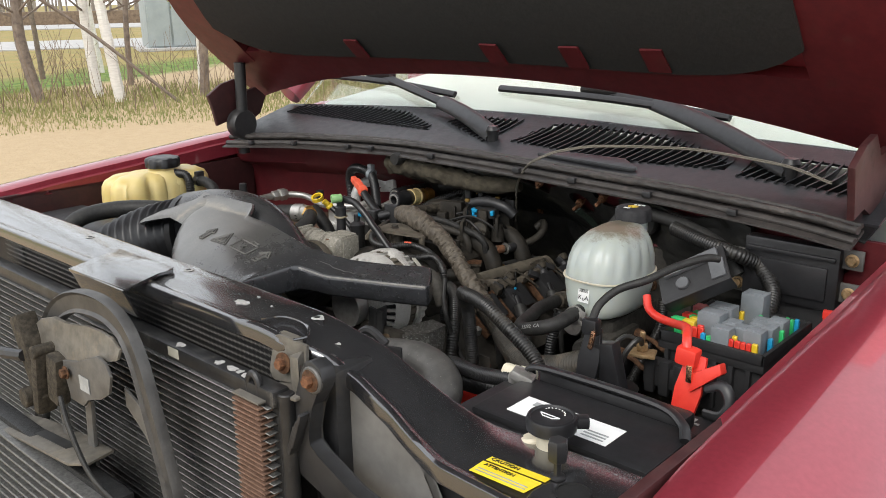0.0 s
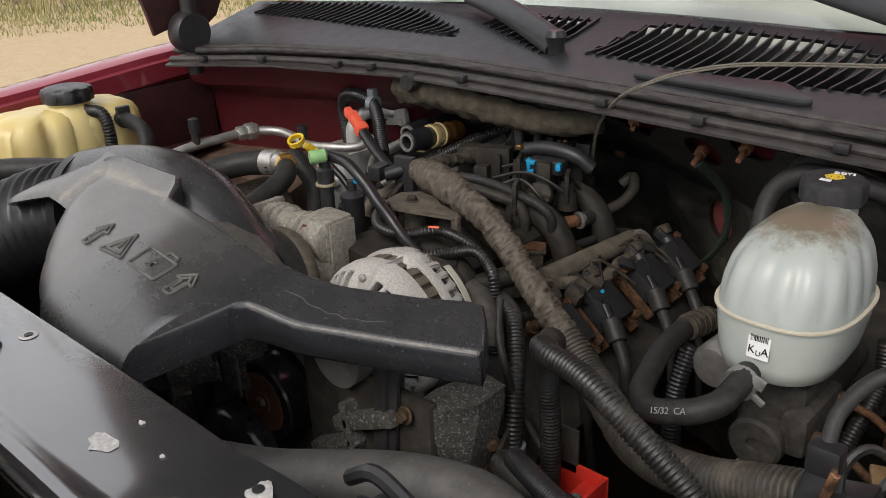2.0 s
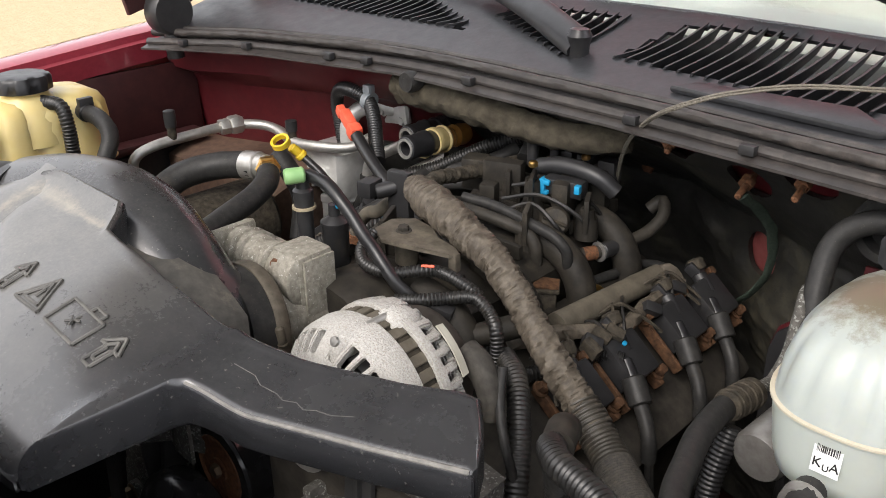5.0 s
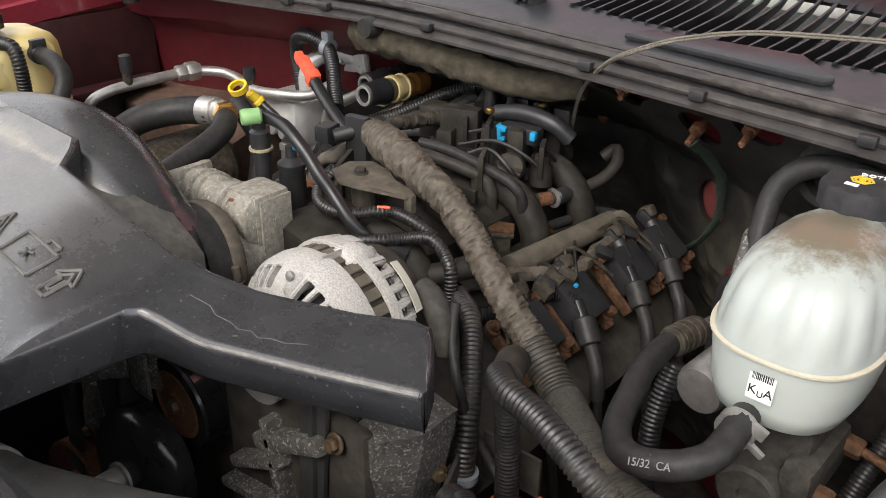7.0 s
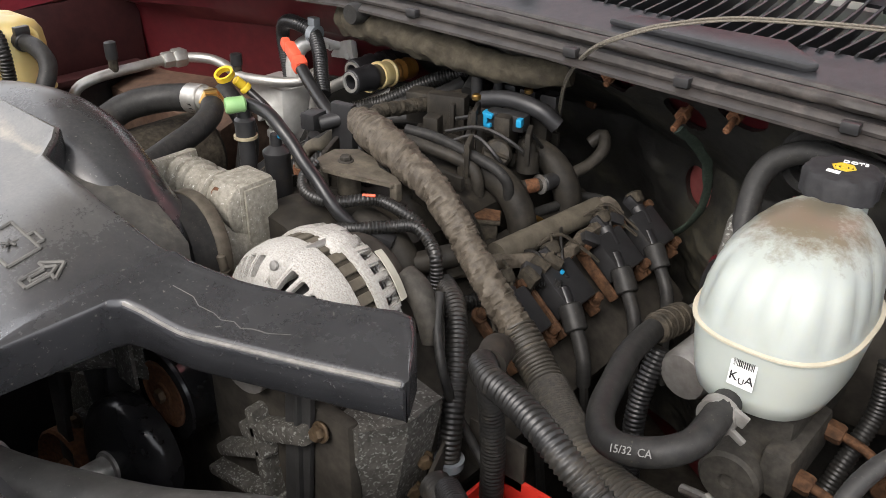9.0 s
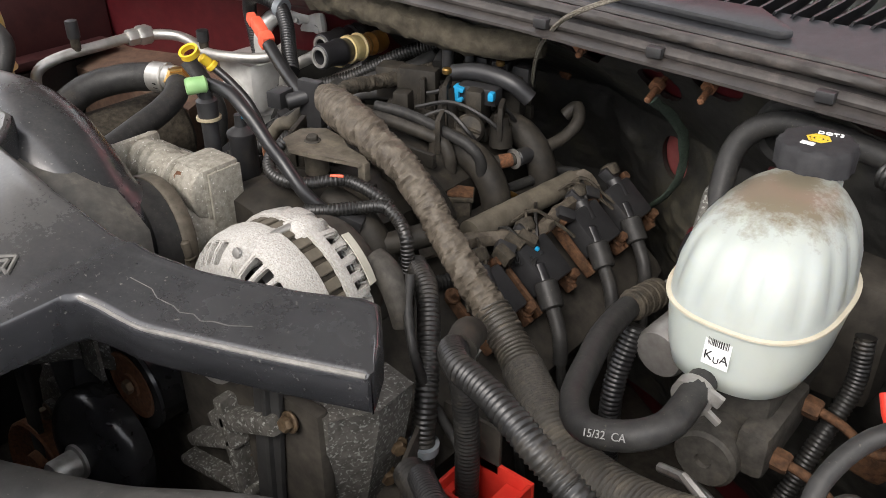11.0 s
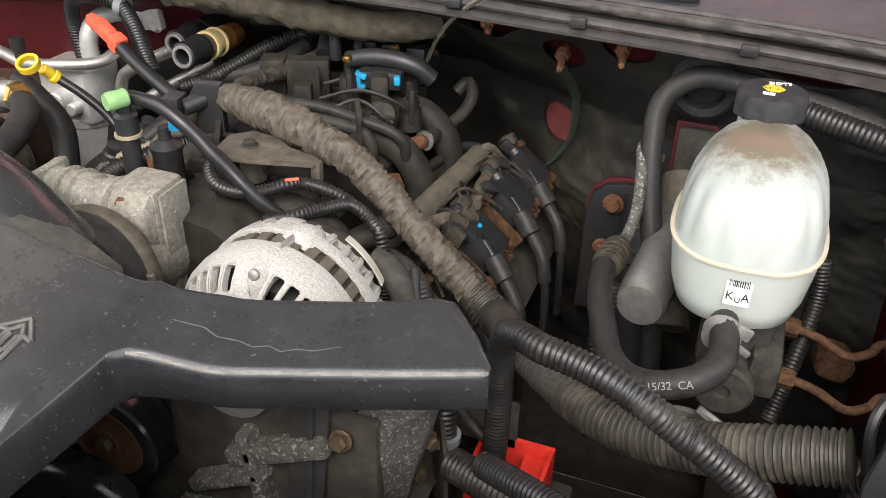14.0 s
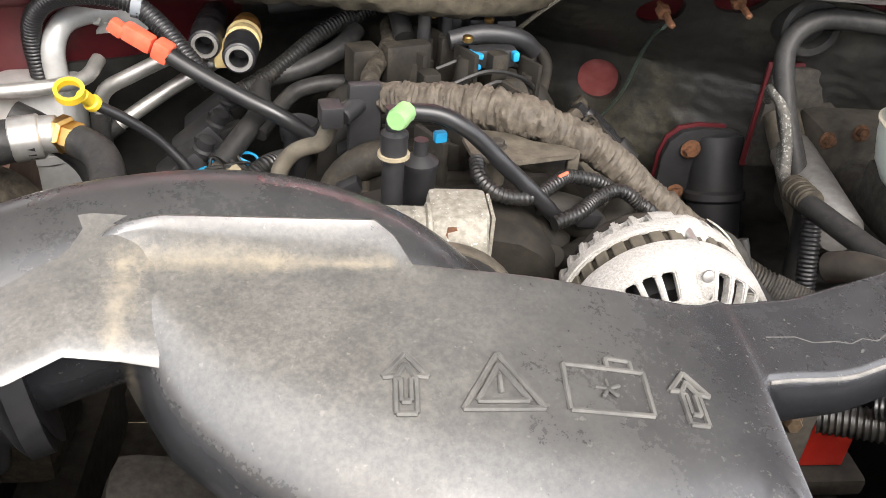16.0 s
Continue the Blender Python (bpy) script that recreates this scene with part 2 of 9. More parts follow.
M["relay"] = material("grey relay plastic", (0.17, 0.19, 0.205), (0.21, 0.23, 0.245), 0.42, 0, 60, 0.04)
M["cover_grey"] = material("grey lid plastic", (0.09, 0.095, 0.1), (0.13, 0.135, 0.14), 0.4, 0, 60, 0.04)
M["white"] = material("white paper", (0.74, 0.75, 0.74), (0.8, 0.8, 0.79), 0.5, 0, 60, 0.02)
M["ink"] = material("black ink", (0.01, 0.01, 0.01), None, 0.5, 0, 60, 0)
M["ink_grey"] = material("grey ink", (0.25, 0.26, 0.26), None, 0.5, 0, 60, 0)
M["ink_pale"] = material("faded pale ink", (0.17, 0.17, 0.165), None, 0.6, 0, 60, 0)
M["sticker"] = material("yellow sticker", (0.78, 0.58, 0.02), (0.8, 0.62, 0.05), 0.4, 0, 60, 0.02)
M["fins"] = material("dark radiator fins", (0.015, 0.015, 0.015), (0.04, 0.04, 0.04), 0.5, 0.5, 300, 0.3, (0.2, 0.19, 0.17), 0.2, 12)
M["fin_edge"] = material("bare fin edge", (0.11, 0.11, 0.106), (0.22, 0.22, 0.21), 0.45, 0.6, 200, 0.3)
M["fin_brown"] = material("brown weathered fins", (0.14, 0.08, 0.054), (0.23, 0.14, 0.1), 0.7, 0.2, 200, 0.3)
M["bracket"] = material("dull grey painted bracket", (0.07, 0.068, 0.064), (0.12, 0.116, 0.108), 0.5, 0.1, 50, 0.1, (0.3, 0.25, 0.18), 0.3, 14)
M["belt"] = material("belt rubber", (0.022, 0.022, 0.022), None, 0.6, 0, 60, 0.1)
M["pulley"] = material("black pulley paint", (0.014, 0.014, 0.015), (0.024, 0.024, 0.025), 0.22, 0.1, 40, 0.03, DIRT, 0.15, 20, rvar=0.06)
M["braid"] = material("braided grey cable", (0.10, 0.09, 0.073), (0.24, 0.22, 0.18), 0.6, 0.2, 600, 0.6)
M["webbing"] = material("dark green strap", (0.02, 0.035, 0.025), (0.05, 0.07, 0.05), 0.8, 0, 300, 0.5)
M["seam_tan"] = material("tan moulding seam", (0.46, 0.42, 0.32), (0.54, 0.5, 0.4), 0.5, 0, 60, 0.05)
M["can_alu"] = material("satin aluminium casting", (0.5, 0.5, 0.48), (0.62, 0.62, 0.6), 0.42, 0.35, 60, 0.1, (0.3, 0.27, 0.22), 0.2, 20)
M["tyre"] = material("tyre rubber", (0.015, 0.015, 0.015), None, 0.8, 0, 60, 0.2)


def link(name, bm, mat, sharp=38):
    me = bpy.data.meshes.new(name)
    bm.to_mesh(me)
    bm.free()
    me.polygons.foreach_set("use_smooth", [True] * len(me.polygons))
    me.set_sharp_from_angle(angle=radians(sharp))
    me.materials.append(mat)
    return new(name, me)


def thing(name, at, label, category, group="", kind=""):
    ob = new(name)
    ob.empty_display_size = 0.02
    ob.location = at
    ORG[ob] = Vector(at)
    return tagged(ob, label, category, group, kind)


def part(name, bm, mat, parent, label="", sharp=38):
    at = ORG[parent]
    bmesh.ops.translate(bm, verts=bm.verts, vec=-at)
    bmesh.ops.recalc_face_normals(bm, faces=bm.faces)
    ob = link(name, bm, M[mat] if isinstance(mat, str) else mat, sharp)
    ob.parent = parent
    ORG[ob] = at
    return tagged(ob, label)


def solo(name, bm, mat, at, label, category, group="", kind="", sharp=38):
    bmesh.ops.translate(bm, verts=bm.verts, vec=-Vector(at))
    bmesh.ops.recalc_face_normals(bm, faces=bm.faces)
    ob = link(name, bm, M[mat] if isinstance(mat, str) else mat, sharp)
    ob.location = at
    ORG[ob] = Vector(at)
    return tagged(ob, label, category, group, kind)


def join(*bms):
    out = bmesh.new()
    for b in bms:
        me = bpy.data.meshes.new("joined")
        b.to_mesh(me)
        b.free()
        out.from_mesh(me)
        bpy.data.meshes.remove(me)
    return out


def raw(verts, faces):
    b = bmesh.new()
    vs = [b.verts.new(v) for v in verts]
    for f in faces:
        b.faces.new([vs[i] for i in f])
    return b


def turned(b, m):
    bmesh.ops.transform(b, matrix=m, verts=b.verts)
    return b


def box(x0, x1, y0, y1, z0, z1, bev=0.003, seg=2):
    b = bmesh.new()
    bmesh.ops.create_cube(b, size=1)
    bmesh.ops.transform(b, matrix=Matrix.LocRotScale(((x0 + x1) / 2, (y0 + y1) / 2, (z0 + z1) / 2), None, (x1 - x0, y1 - y0, z1 - z0)), verts=b.verts)
    if bev:
        bmesh.ops.bevel(b, geom=b.edges[:], offset=bev, segments=seg, affect="EDGES", profile=0.6, clamp_overlap=True)
    return b


def block(at, size, rot=(0, 0, 0), bev=0.002, seg=2):
    sx, sy, sz = (s / 2 for s in size)
    return turned(box(-sx, sx, -sy, sy, -sz, sz, bev, seg), pose(*at, *rot))


def prism(poly, z0, z1, bev=0.004, seg=2, fn=None):
    b = bmesh.new()
    lo = [b.verts.new((x, y, z0)) for x, y in poly]
    hi = [b.verts.new((x, y, z1)) for x, y in poly]
    n = len(poly)
    b.faces.new(lo[::-1])
    b.faces.new(hi)
    for i in range(n):
        b.faces.new((lo[i], lo[(i + 1) % n], hi[(i + 1) % n], hi[i]))
    if bev:
        bmesh.ops.bevel(b, geom=b.edges[:], offset=bev, segments=seg, affect="EDGES", profile=0.6, clamp_overlap=True)
    if fn:
        for v in b.verts:
            v.co.z += fn(v.co.x, v.co.y, v.co.z)
    return b


def loft(rings, caps=True, closed=True):
    n = len(rings[0])
    verts = [v for r in rings for v in r]
    faces = []
    for i in range(len(rings) - 1):
        for j in range(n if closed else n - 1):
            k = (j + 1) % n
            faces.append((i * n + j, i * n + k, (i + 1) * n + k, (i + 1) * n + j))
    if caps and closed:
        faces.append(tuple(range(n))[::-1])
        faces.append(tuple((len(rings) - 1) * n + j for j in range(n)))
    return raw(verts, faces)


def lathe(p, axis, profile, seg=24):
    """profile: (distance along the axis, radius)."""
    q = Vector(axis).normalized().to_track_quat("Z", "Y").to_matrix()
    rings = []
    for d, r in profile:
        rings.append([Vector(p) + q @ Vector((r * math.cos(2 * math.pi * j / seg), r * math.sin(2 * math.pi * j / seg), d)) for j in range(seg)])
    return loft(rings, caps=profile[0] != profile[-1])


def rod(a, c, r, seg=16, bev=0.0015):
    d = (Vector(c) - Vector(a)).length
    bev = min(bev, r * 0.4, d * 0.3)
    return lathe(a, Vector(c) - Vector(a), [(0, r - bev), (bev, r), (d - bev, r), (d, r - bev)], seg)


def hexnut(a, axis, r, h):
    return lathe(a, axis, [(0, r * 0.9), (h * 0.15, r), (h * 0.8, r), (h, r * 0.85)], 6)


def bolt(a, axis, r=0.008, h=0.008):
    ax = Vector(axis).normalized()
    return join(lathe(a, ax, [(0, r * 1.35), (h * 0.2, r * 1.4), (h * 0.3, r * 1.25)], 16), hexnut(Vector(a) + ax * h * 0.28, ax, r, h * 0.8))


def spline(pts, step):
    p = [Vector(q) for q in pts]
    p = [p[0] * 2 - p[1]] + p + [p[-1] * 2 - p[-2]]
    out = []
    for i in range(1, len(p) - 2):
        a, c, d, e = p[i - 1:i + 3]
        for k in range(24):
            t = k / 24
            out.append(0.5 * (2 * c + (d - a) * t + (2 * a - 5 * c + 4 * d - e) * t * t + (3 * c - a - 3 * d + e) * t ** 3))
    out.append(p[-2])
    res, acc = [out[0]], 0.0
    for a, c in zip(out, out[1:]):
        seg, pos = (c - a).length, 0.0
        while seg and acc + seg - pos >= step:
            pos += step - acc
            res.append(a.lerp(c, pos / seg))
            acc = 0.0
        acc += seg - pos
    if (res[-1] - out[-1]).length > step * 0.3:
        res.append(out[-1])
    return res


def tube(pts, r, seg=12, step=None, pitch=0.0, amp=0.12, wob=0.0, flat=1.0, seed=1, wrap=0.0, fold=0.0):
    """A swept pipe. r: radius, or a function of 0..1. pitch: spacing of ribs."""
    rf = r if callable(r) else (lambda u: r)
    r0 = rf(0.5)
    step = pitch / 4 if pitch else (step or max(0.004, r0 * 0.55))
    c = spline(pts, step)
    rings, up = [], None
    rnd = random.Random(seed)
    ph = rnd.random() * 9
    for i, q in enumerate(c):
        d = (c[min(i + 1, len(c) - 1)] - c[max(i - 1, 0)]).normalized()
        if up is None:
            up = d.orthogonal().normalized()
        up = (up - d * up.dot(d)).normalized()
        side = d.cross(up)
        rad = rf(i / max(1, len(c) - 1))
        if pitch:
            rad *= 1 - amp * (0, 0.15, 1, 1)[i % 4]
        ring = []
        for j in range(seg):
            a = 2 * math.pi * j / seg
            turn = (i * step / wrap + j / seg + 0.35 * noise.noise(Vector((q.x * 25, q.y * 25, q.z * 25)))) % 1.0 if wrap else 0.0
            turn = turn if turn < 0.8 else 4 * (1 - turn)
            w = 1 - 0.09 * turn + (wob * noise.noise(Vector((q.x * 60 + ph, q.y * 60 + math.cos(a) * 1.7, q.z * 60 + math.sin(a) * 1.7))) if wob else 0)
            if fold:
                hx = i * step / (wrap or 0.013) - j / seg
                w += fold * (1 - 2.2 * abs(noise.noise(Vector((hx * 4.2, math.cos(a) * 1.1 + ph, math.sin(a) * 1.1)))))
            ring.append(q + (up * math.cos(a) + side * math.sin(a) * flat) * rad * w)
        rings.append(ring)
    return loft(rings)


def text_bm(body, size, m, depth=0.0004):
    cu = bpy.data.curves.new("words", "FONT")
    cu.body, cu.size, cu.extrude, cu.align_x, cu.align_y = body, size, depth, "CENTER", "CENTER"
    ob = bpy.data.objects.new("words", cu)
    me = bpy.data.meshes.new_from_object(ob)
    b = bmesh.new()
    b.from_mesh(me)
    bpy.data.objects.remove(ob)
    bpy.data.curves.remove(cu)
    bpy.data.meshes.remove(me)
    return turned(b, m)


def lines(segs, r=0.001, seg=6):
    return join(*[rod(a, c, r, seg, 0.0003) for a, c in segs])


def stained_reservoir():
    m = material("milky plastic with a brown stain on top", (0.35, 0.385, 0.365), (0.41, 0.44, 0.41), 0.3, 0, 12, 0.04, sss=0.3, rvar=0.08)
    n, l = m.node_tree.nodes, m.node_tree.links
    b = n["Principled BSDF"]
    co = n.new("ShaderNodeTexCoord")
    dist = n.new("ShaderNodeVectorMath")
    dist.operation = "DISTANCE"
    dist.inputs[1].default_value = (0, 0.0, 0.135)
    l.new(co.outputs["Object"], dist.inputs[0])
    t = n.new("ShaderNodeTexNoise")
    t.inputs["Scale"].default_value, t.inputs["Detail"].default_value, t.inputs["Roughness"].default_value = 70, 8, 0.75
    l.new(co.outputs["Object"], t.inputs["Vector"])
    a = n.new("ShaderNodeMapRange")
    a.inputs[1].default_value, a.inputs[2].default_value, a.inputs[3].default_value, a.inputs[4].default_value = 0.02, 0.08, 0.66, 0.0
    l.new(dist.outputs["Value"], a.inputs[0])
    add = n.new("ShaderNodeMath")
    l.new(a.outputs[0], add.inputs[0])
    l.new(t.outputs["Fac"], add.inputs[1])
    r = n.new("ShaderNodeMapRange")
    r.inputs[1].default_value, r.inputs[2].default_value, r.inputs[4].default_value = 0.80, 1.08, 0.86
    l.new(add.outputs[0], r.inputs[0])
    mx = n.new("ShaderNodeMix")
    mx.data_type = "RGBA"
    mx.inputs[7].default_value = (0.135, 0.105, 0.06, 1)
    l.new(b.inputs["Base Color"].links[0].from_socket, mx.inputs[6])
    l.new(r.outputs[0], mx.inputs[0])
    l.new(mx.outputs[2], b.inputs["Base Color"])
    return m


M["res_dirty"] = stained_reservoir()


def dust_and_sheen(m, x_clean, x_dusty, colour, most):
    """Dust lying on faces that look up, thicker towards one end of the thing; its pale colour also stands in for sky
    sheen.
    """
    n, l = m.node_tree.nodes, m.node_tree.links
    b = n["Principled BSDF"]
    co, geo = n.new("ShaderNodeTexCoord"), n.new("ShaderNodeNewGeometry")
    sx, sn = n.new("ShaderNodeSeparateXYZ"), n.new("ShaderNodeSeparateXYZ")
    l.new(co.outputs["Object"], sx.inputs[0])
    l.new(geo.outputs["Normal"], sn.inputs[0])
    t = n.new("ShaderNodeTexNoise")
    t.inputs["Scale"].default_value, t.inputs["Detail"].default_value, t.inputs["Roughness"].default_value = 34, 10, 0.8
    l.new(co.outputs["Object"], t.inputs["Vector"])
    g = n.new("ShaderNodeTexNoise")
    g.inputs["Scale"].default_value, g.inputs["Detail"].default_value, g.inputs["Roughness"].default_value = 330, 4, 0.7
    l.new(co.outputs["Object"], g.inputs["Vector"])
    fac = None
    for f, a, c, lo, hi in ((g.outputs["Fac"], 0.36, 0.64, 0.62, 1.0), (sx.outputs[0], x_clean, x_dusty, 0.12, 1.0), (sn.outputs[2], 0.25, 0.9, 0.1, 1.0), (t.outputs["Fac"], 0.3, 0.7, 0.38 * most, most)):
        r = n.new("ShaderNodeMapRange")
        for i, v in enumerate((a, c, lo, hi)):
            r.inputs[i + 1].default_value = v
        l.new(f, r.inputs[0])
        if fac is None:
            fac = r.outputs[0]
        else:
            mu = n.new("ShaderNodeMath")
            mu.operation = "MULTIPLY"
            l.new(fac, mu.inputs[0])
            l.new(r.outputs[0], mu.inputs[1])
            fac = mu.outputs[0]
    mx = n.new("ShaderNodeMix")
    mx.data_type = "RGBA"
    mx.inputs[7].default_value = (*colour, 1)
    l.new(b.inputs["Base Color"].links[0].from_socket, mx.inputs[6])
    l.new(fac, mx.inputs[0])
    l.new(mx.outputs[2], b.inputs["Base Color"])
    rm = n.new("ShaderNodeMix")
    rm.inputs[3].default_value = 0.48
    l.new(fac, rm.inputs[0])
    l.new(b.inputs["Roughness"].links[0].from_socket, rm.inputs[2])
    l.new(rm.outputs[0], b.inputs["Roughness"])


M["duct_top"] = M["duct"].copy()
M["duct_elbow"] = M["duct"].copy()
# real dust on the body, made paler to take in its sky sheen
dust_and_sheen(M["duct_top"], 0.09, -0.10, (0.22, 0.208, 0.182), 0.74)


def crust_along(m, x0, x1, y0, y1, width, colour):
    """A crumbly crust of dried mud in the crease where two mouldings meet."""
    n, l = m.node_tree.nodes, m.node_tree.links
    b = n["Principled BSDF"]
    co, s, t = n.new("ShaderNodeTexCoord"), n.new("ShaderNodeSeparateXYZ"), n.new("ShaderNodeTexNoise")
    t.inputs["Scale"].default_value, t.inputs["Detail"].default_value, t.inputs["Roughness"].default_value = 75, 10, 0.8
    l.new(co.outputs["Object"], t.inputs["Vector"])
    l.new(co.outputs["Object"], s.inputs[0])
    d = n.new("ShaderNodeVectorMath")
    d.operation = "DISTANCE"
    cl = n.new("ShaderNodeClamp")
    cl.inputs[1].default_value, cl.inputs[2].default_value = x0, x1
    l.new(s.outputs[0], cl.inputs[0])
    p, q = n.new("ShaderNodeCombineXYZ"), n.new("ShaderNodeCombineXYZ")
    cy = n.new("ShaderNodeClamp")
    cy.inputs[1].default_value, cy.inputs[2].default_value = y0, y1
    l.new(s.outputs[1], cy.inputs[0])
    l.new(cy.outputs[0], p.inputs[1])
    l.new(cl.outputs[0], p.inputs[0])
    l.new(s.outputs[0], q.inputs[0])
    l.new(s.outputs[1], q.inputs[1])
    l.new(p.outputs[0], d.inputs[0])
    l.new(q.outputs[0], d.inputs[1])
    r = n.new("ShaderNodeMapRange")
    r.inputs[2].default_value, r.inputs[3].default_value, r.inputs[4].default_value = 2 * width, 0.75, -0.9
    l.new(d.outputs["Value"], r.inputs[0])
    add = n.new("ShaderNodeMath")
    add.operation = "MULTIPLY_ADD"
    add.inputs[1].default_value = 2.4
    l.new(t.outputs["Fac"], add.inputs[0])
    l.new(r.outputs[0], add.inputs[2])
    k = n.new("ShaderNodeMapRange")
    k.inputs[1].default_value, k.inputs[2].default_value, k.inputs[4].default_value = 1.4, 2.1, 0.8
    l.new(add.outputs[0], k.inputs[0])
    mx = n.new("ShaderNodeMix")
    mx.data_type = "RGBA"
    mx.inputs[7].default_value = (*colour, 1)
    l.new(b.inputs["Base Color"].links[0].from_socket, mx.inputs[6])
    l.new(k.outputs[0], mx.inputs[0])
    l.new(mx.outputs[2], b.inputs["Base Color"])


crust_along(M["duct_top"], -0.222, -0.15, 0.021, 0.021, 0.016, (0.26, 0.228, 0.17))
crust_along(M["duct_top"], -0.15, -0.09, 0.019, 0.019, 0.008, (0.25, 0.22, 0.165))
crust_along(M["duct_top"], -0.222, -0.222, -0.03, 0.015, 0.013, (0.26, 0.228, 0.17))
dust_and_sheen(M["duct_elbow"], 0.13, -0.2, (0.16, 0.152, 0.134), 0.3)
M["duct_elbow"].node_tree.nodes["Principled BSDF"].inputs["Specular IOR Level"].default_value = 0.6
for k in ("support",):
    M[k].node_tree.nodes["Principled BSDF"].inputs["Coat IOR"].default_value = 2.0
    M[k].node_tree.nodes["Principled BSDF"].inputs["Coat Roughness"].default_value = 0.13
    # thin dust, and sky sheen on the passenger half painted as paler colour
    dust_and_sheen(M[k], 0.34, 0.12, (0.2, 0.195, 0.18), 0.3)


# ---- ground and distance ----
def ground_material():
    m = bpy.data.materials.new("sand track and spring grass")
    m.use_nodes = True
    n, l = m.node_tree.nodes, m.node_tree.links
    b = n["Principled BSDF"]
    co = n.new("ShaderNodeTexCoord")
    rot = n.new("ShaderNodeMapping")
    rot.inputs["Rotation"].default_value = (0, 0, radians(-24))
    l.new(co.outputs["Object"], rot.inputs[0])
    sep = n.new("ShaderNodeSeparateXYZ")
    l.new(rot.outputs[0], sep.inputs[0])

    def nz(s, d=6):
        t = n.new("ShaderNodeTexNoise")
        t.inputs["Scale"].default_value, t.inputs["Detail"].default_value = s, d
        l.new(co.outputs["Object"], t.inputs["Vector"])
        return t.outputs["Fac"]

    def rng(f, a, c, lo=0.0, hi=1.0):
        r = n.new("ShaderNodeMapRange")
        for i, v in enumerate((a, c, lo, hi)):
            r.inputs[i + 1].default_value = v
        l.new(f, r.inputs[0])
        return r.outputs[0]

    def mix(f, a, c):
        x = n.new("ShaderNodeMix")
        x.data_type = "RGBA"
        for i, v in ((6, a), (7, c)):
            if isinstance(v, tuple):
                x.inputs[i].default_value = (*v, 1)
            else:
                l.new(v, x.inputs[i])
        l.new(f, x.inputs[0])
        return x.outputs[2]
    wob = n.new("ShaderNodeMath")
    wob.operation = "ADD"
    l.new(sep.outputs[0], wob.inputs[0])
    l.new(rng(nz(0.7), 0, 1, -1.2, 1.2), wob.inputs[1])
    sand = mix(nz(9), (0.36, 0.26, 0.145), (0.48, 0.365, 0.225))
    sand = mix(rng(nz(60, 3), 0.6, 0.7), sand, (0.30, 0.21, 0.125))
    green = mix(rng(nz(5), 0.4, 0.6), (0.08, 0.15, 0.02), (0.17, 0.22, 0.04))
    straw = mix(rng(nz(1.2), 0.35, 0.65), (0.30, 0.225, 0.07), (0.19, 0.19, 0.045))
    straw = mix(rng(nz(22), 0.4, 0.7), straw, (0.32, 0.23, 0.11))
    far = mix(rng(wob.outputs[0], -15.0, -13.5), straw, green)
    l.new(mix(rng(wob.outputs[0], -12.2, -11.6), far, sand), b.inputs["Base Color"])
    b.inputs["Roughness"].default_value = 0.95
    bp = n.new("ShaderNodeBump")
    bp.inputs["Strength"].default_value, bp.inputs["Distance"].default_value = 0.7, 0.03
    l.new(nz(25), bp.inputs["Height"])
    l.new(bp.outputs[0], b.inputs["Normal"])
    return m


gm = bmesh.new()
bmesh.ops.create_grid(gm, x_segments=40, y_segments=40, size=400)
solo("ground", gm, ground_material(), (0, 0, 0), "sandy track edged by green and straw grass", "ground", kind="structure")


def away(d, s, z=0.0):
    """A place d metres out along the way the truck's passenger side looks, s metres across it."""
    a = radians(156)
    return Vector((d * math.cos(a) - s * math.sin(a), d * math.sin(a) + s * math.cos(a), z))


def grass_tufts():
    rnd = random.Random(4)
    verts, faces = [], []
    for i in range(26000):
        d = 12.0 + 5.0 * rnd.random() ** 1.3
        p = away(d + 0.5 * math.sin(i), rnd.uniform(-7, 9))
        h = rnd.uniform(0.02, 0.075) * (1 + 1.8 * (d > 13.2) * rnd.random())
        a = rnd.uniform(0, 6.28)
        w = rnd.uniform(0.004, 0.010)
        lean = Vector((rnd.uniform(-1, 1), rnd.uniform(-1, 1), 0)) * h * 0.35
        k = len(verts)
        s = Vector((math.cos(a), math.sin(a), 0)) * w
        verts += [p - s, p + s, p + lean * 0.5 + s * 0.6 + Vector((0, 0, h * 0.6)), p + lean + Vector((0, 0, h))]
        faces.append((k, k + 1, k + 2, k + 3))
    return raw(verts, faces)


M["grass"] = material("rough verge grass", (0.17, 0.2, 0.055), (0.32, 0.28, 0.12), 0.9, 0, 0.6, 0)
M["brush"] = material("bare brush twigs", (0.14, 0.10, 0.07), (0.26, 0.19, 0.13), 0.95, 0, 5, 0)
M["birch"] = material("white birch bark", (0.6, 0.57, 0.52), (0.74, 0.71, 0.66), 0.8, 0, 9, 0.2, (0.1, 0.08, 0.07), 0.32, 7, streak=(1, 1, 6))
M["bark"] = material("grey brown bark", (0.13, 0.10, 0.08), (0.24, 0.19, 0.15), 0.95, 0, 12, 0.5)
M["leaf"] = material("spring leaf buds", (0.16, 0.2, 0.05), (0.3, 0.3, 0.1), 0.9, 0, 4, 0)
M["grey_metal"] = material("grey painted sheet metal", (0.3, 0.34, 0.35), (0.36, 0.4, 0.41), 0.5, 0.1, 3, 0)
M["road"] = material("pale road", (0.36, 0.35, 0.34), (0.45, 0.44, 0.42), 0.9, 0, 2, 0)
M["woods"] = material("far bare woods", (0.2, 0.17, 0.15), (0.36, 0.32, 0.27), 0.95, 0, 0.8, 0)
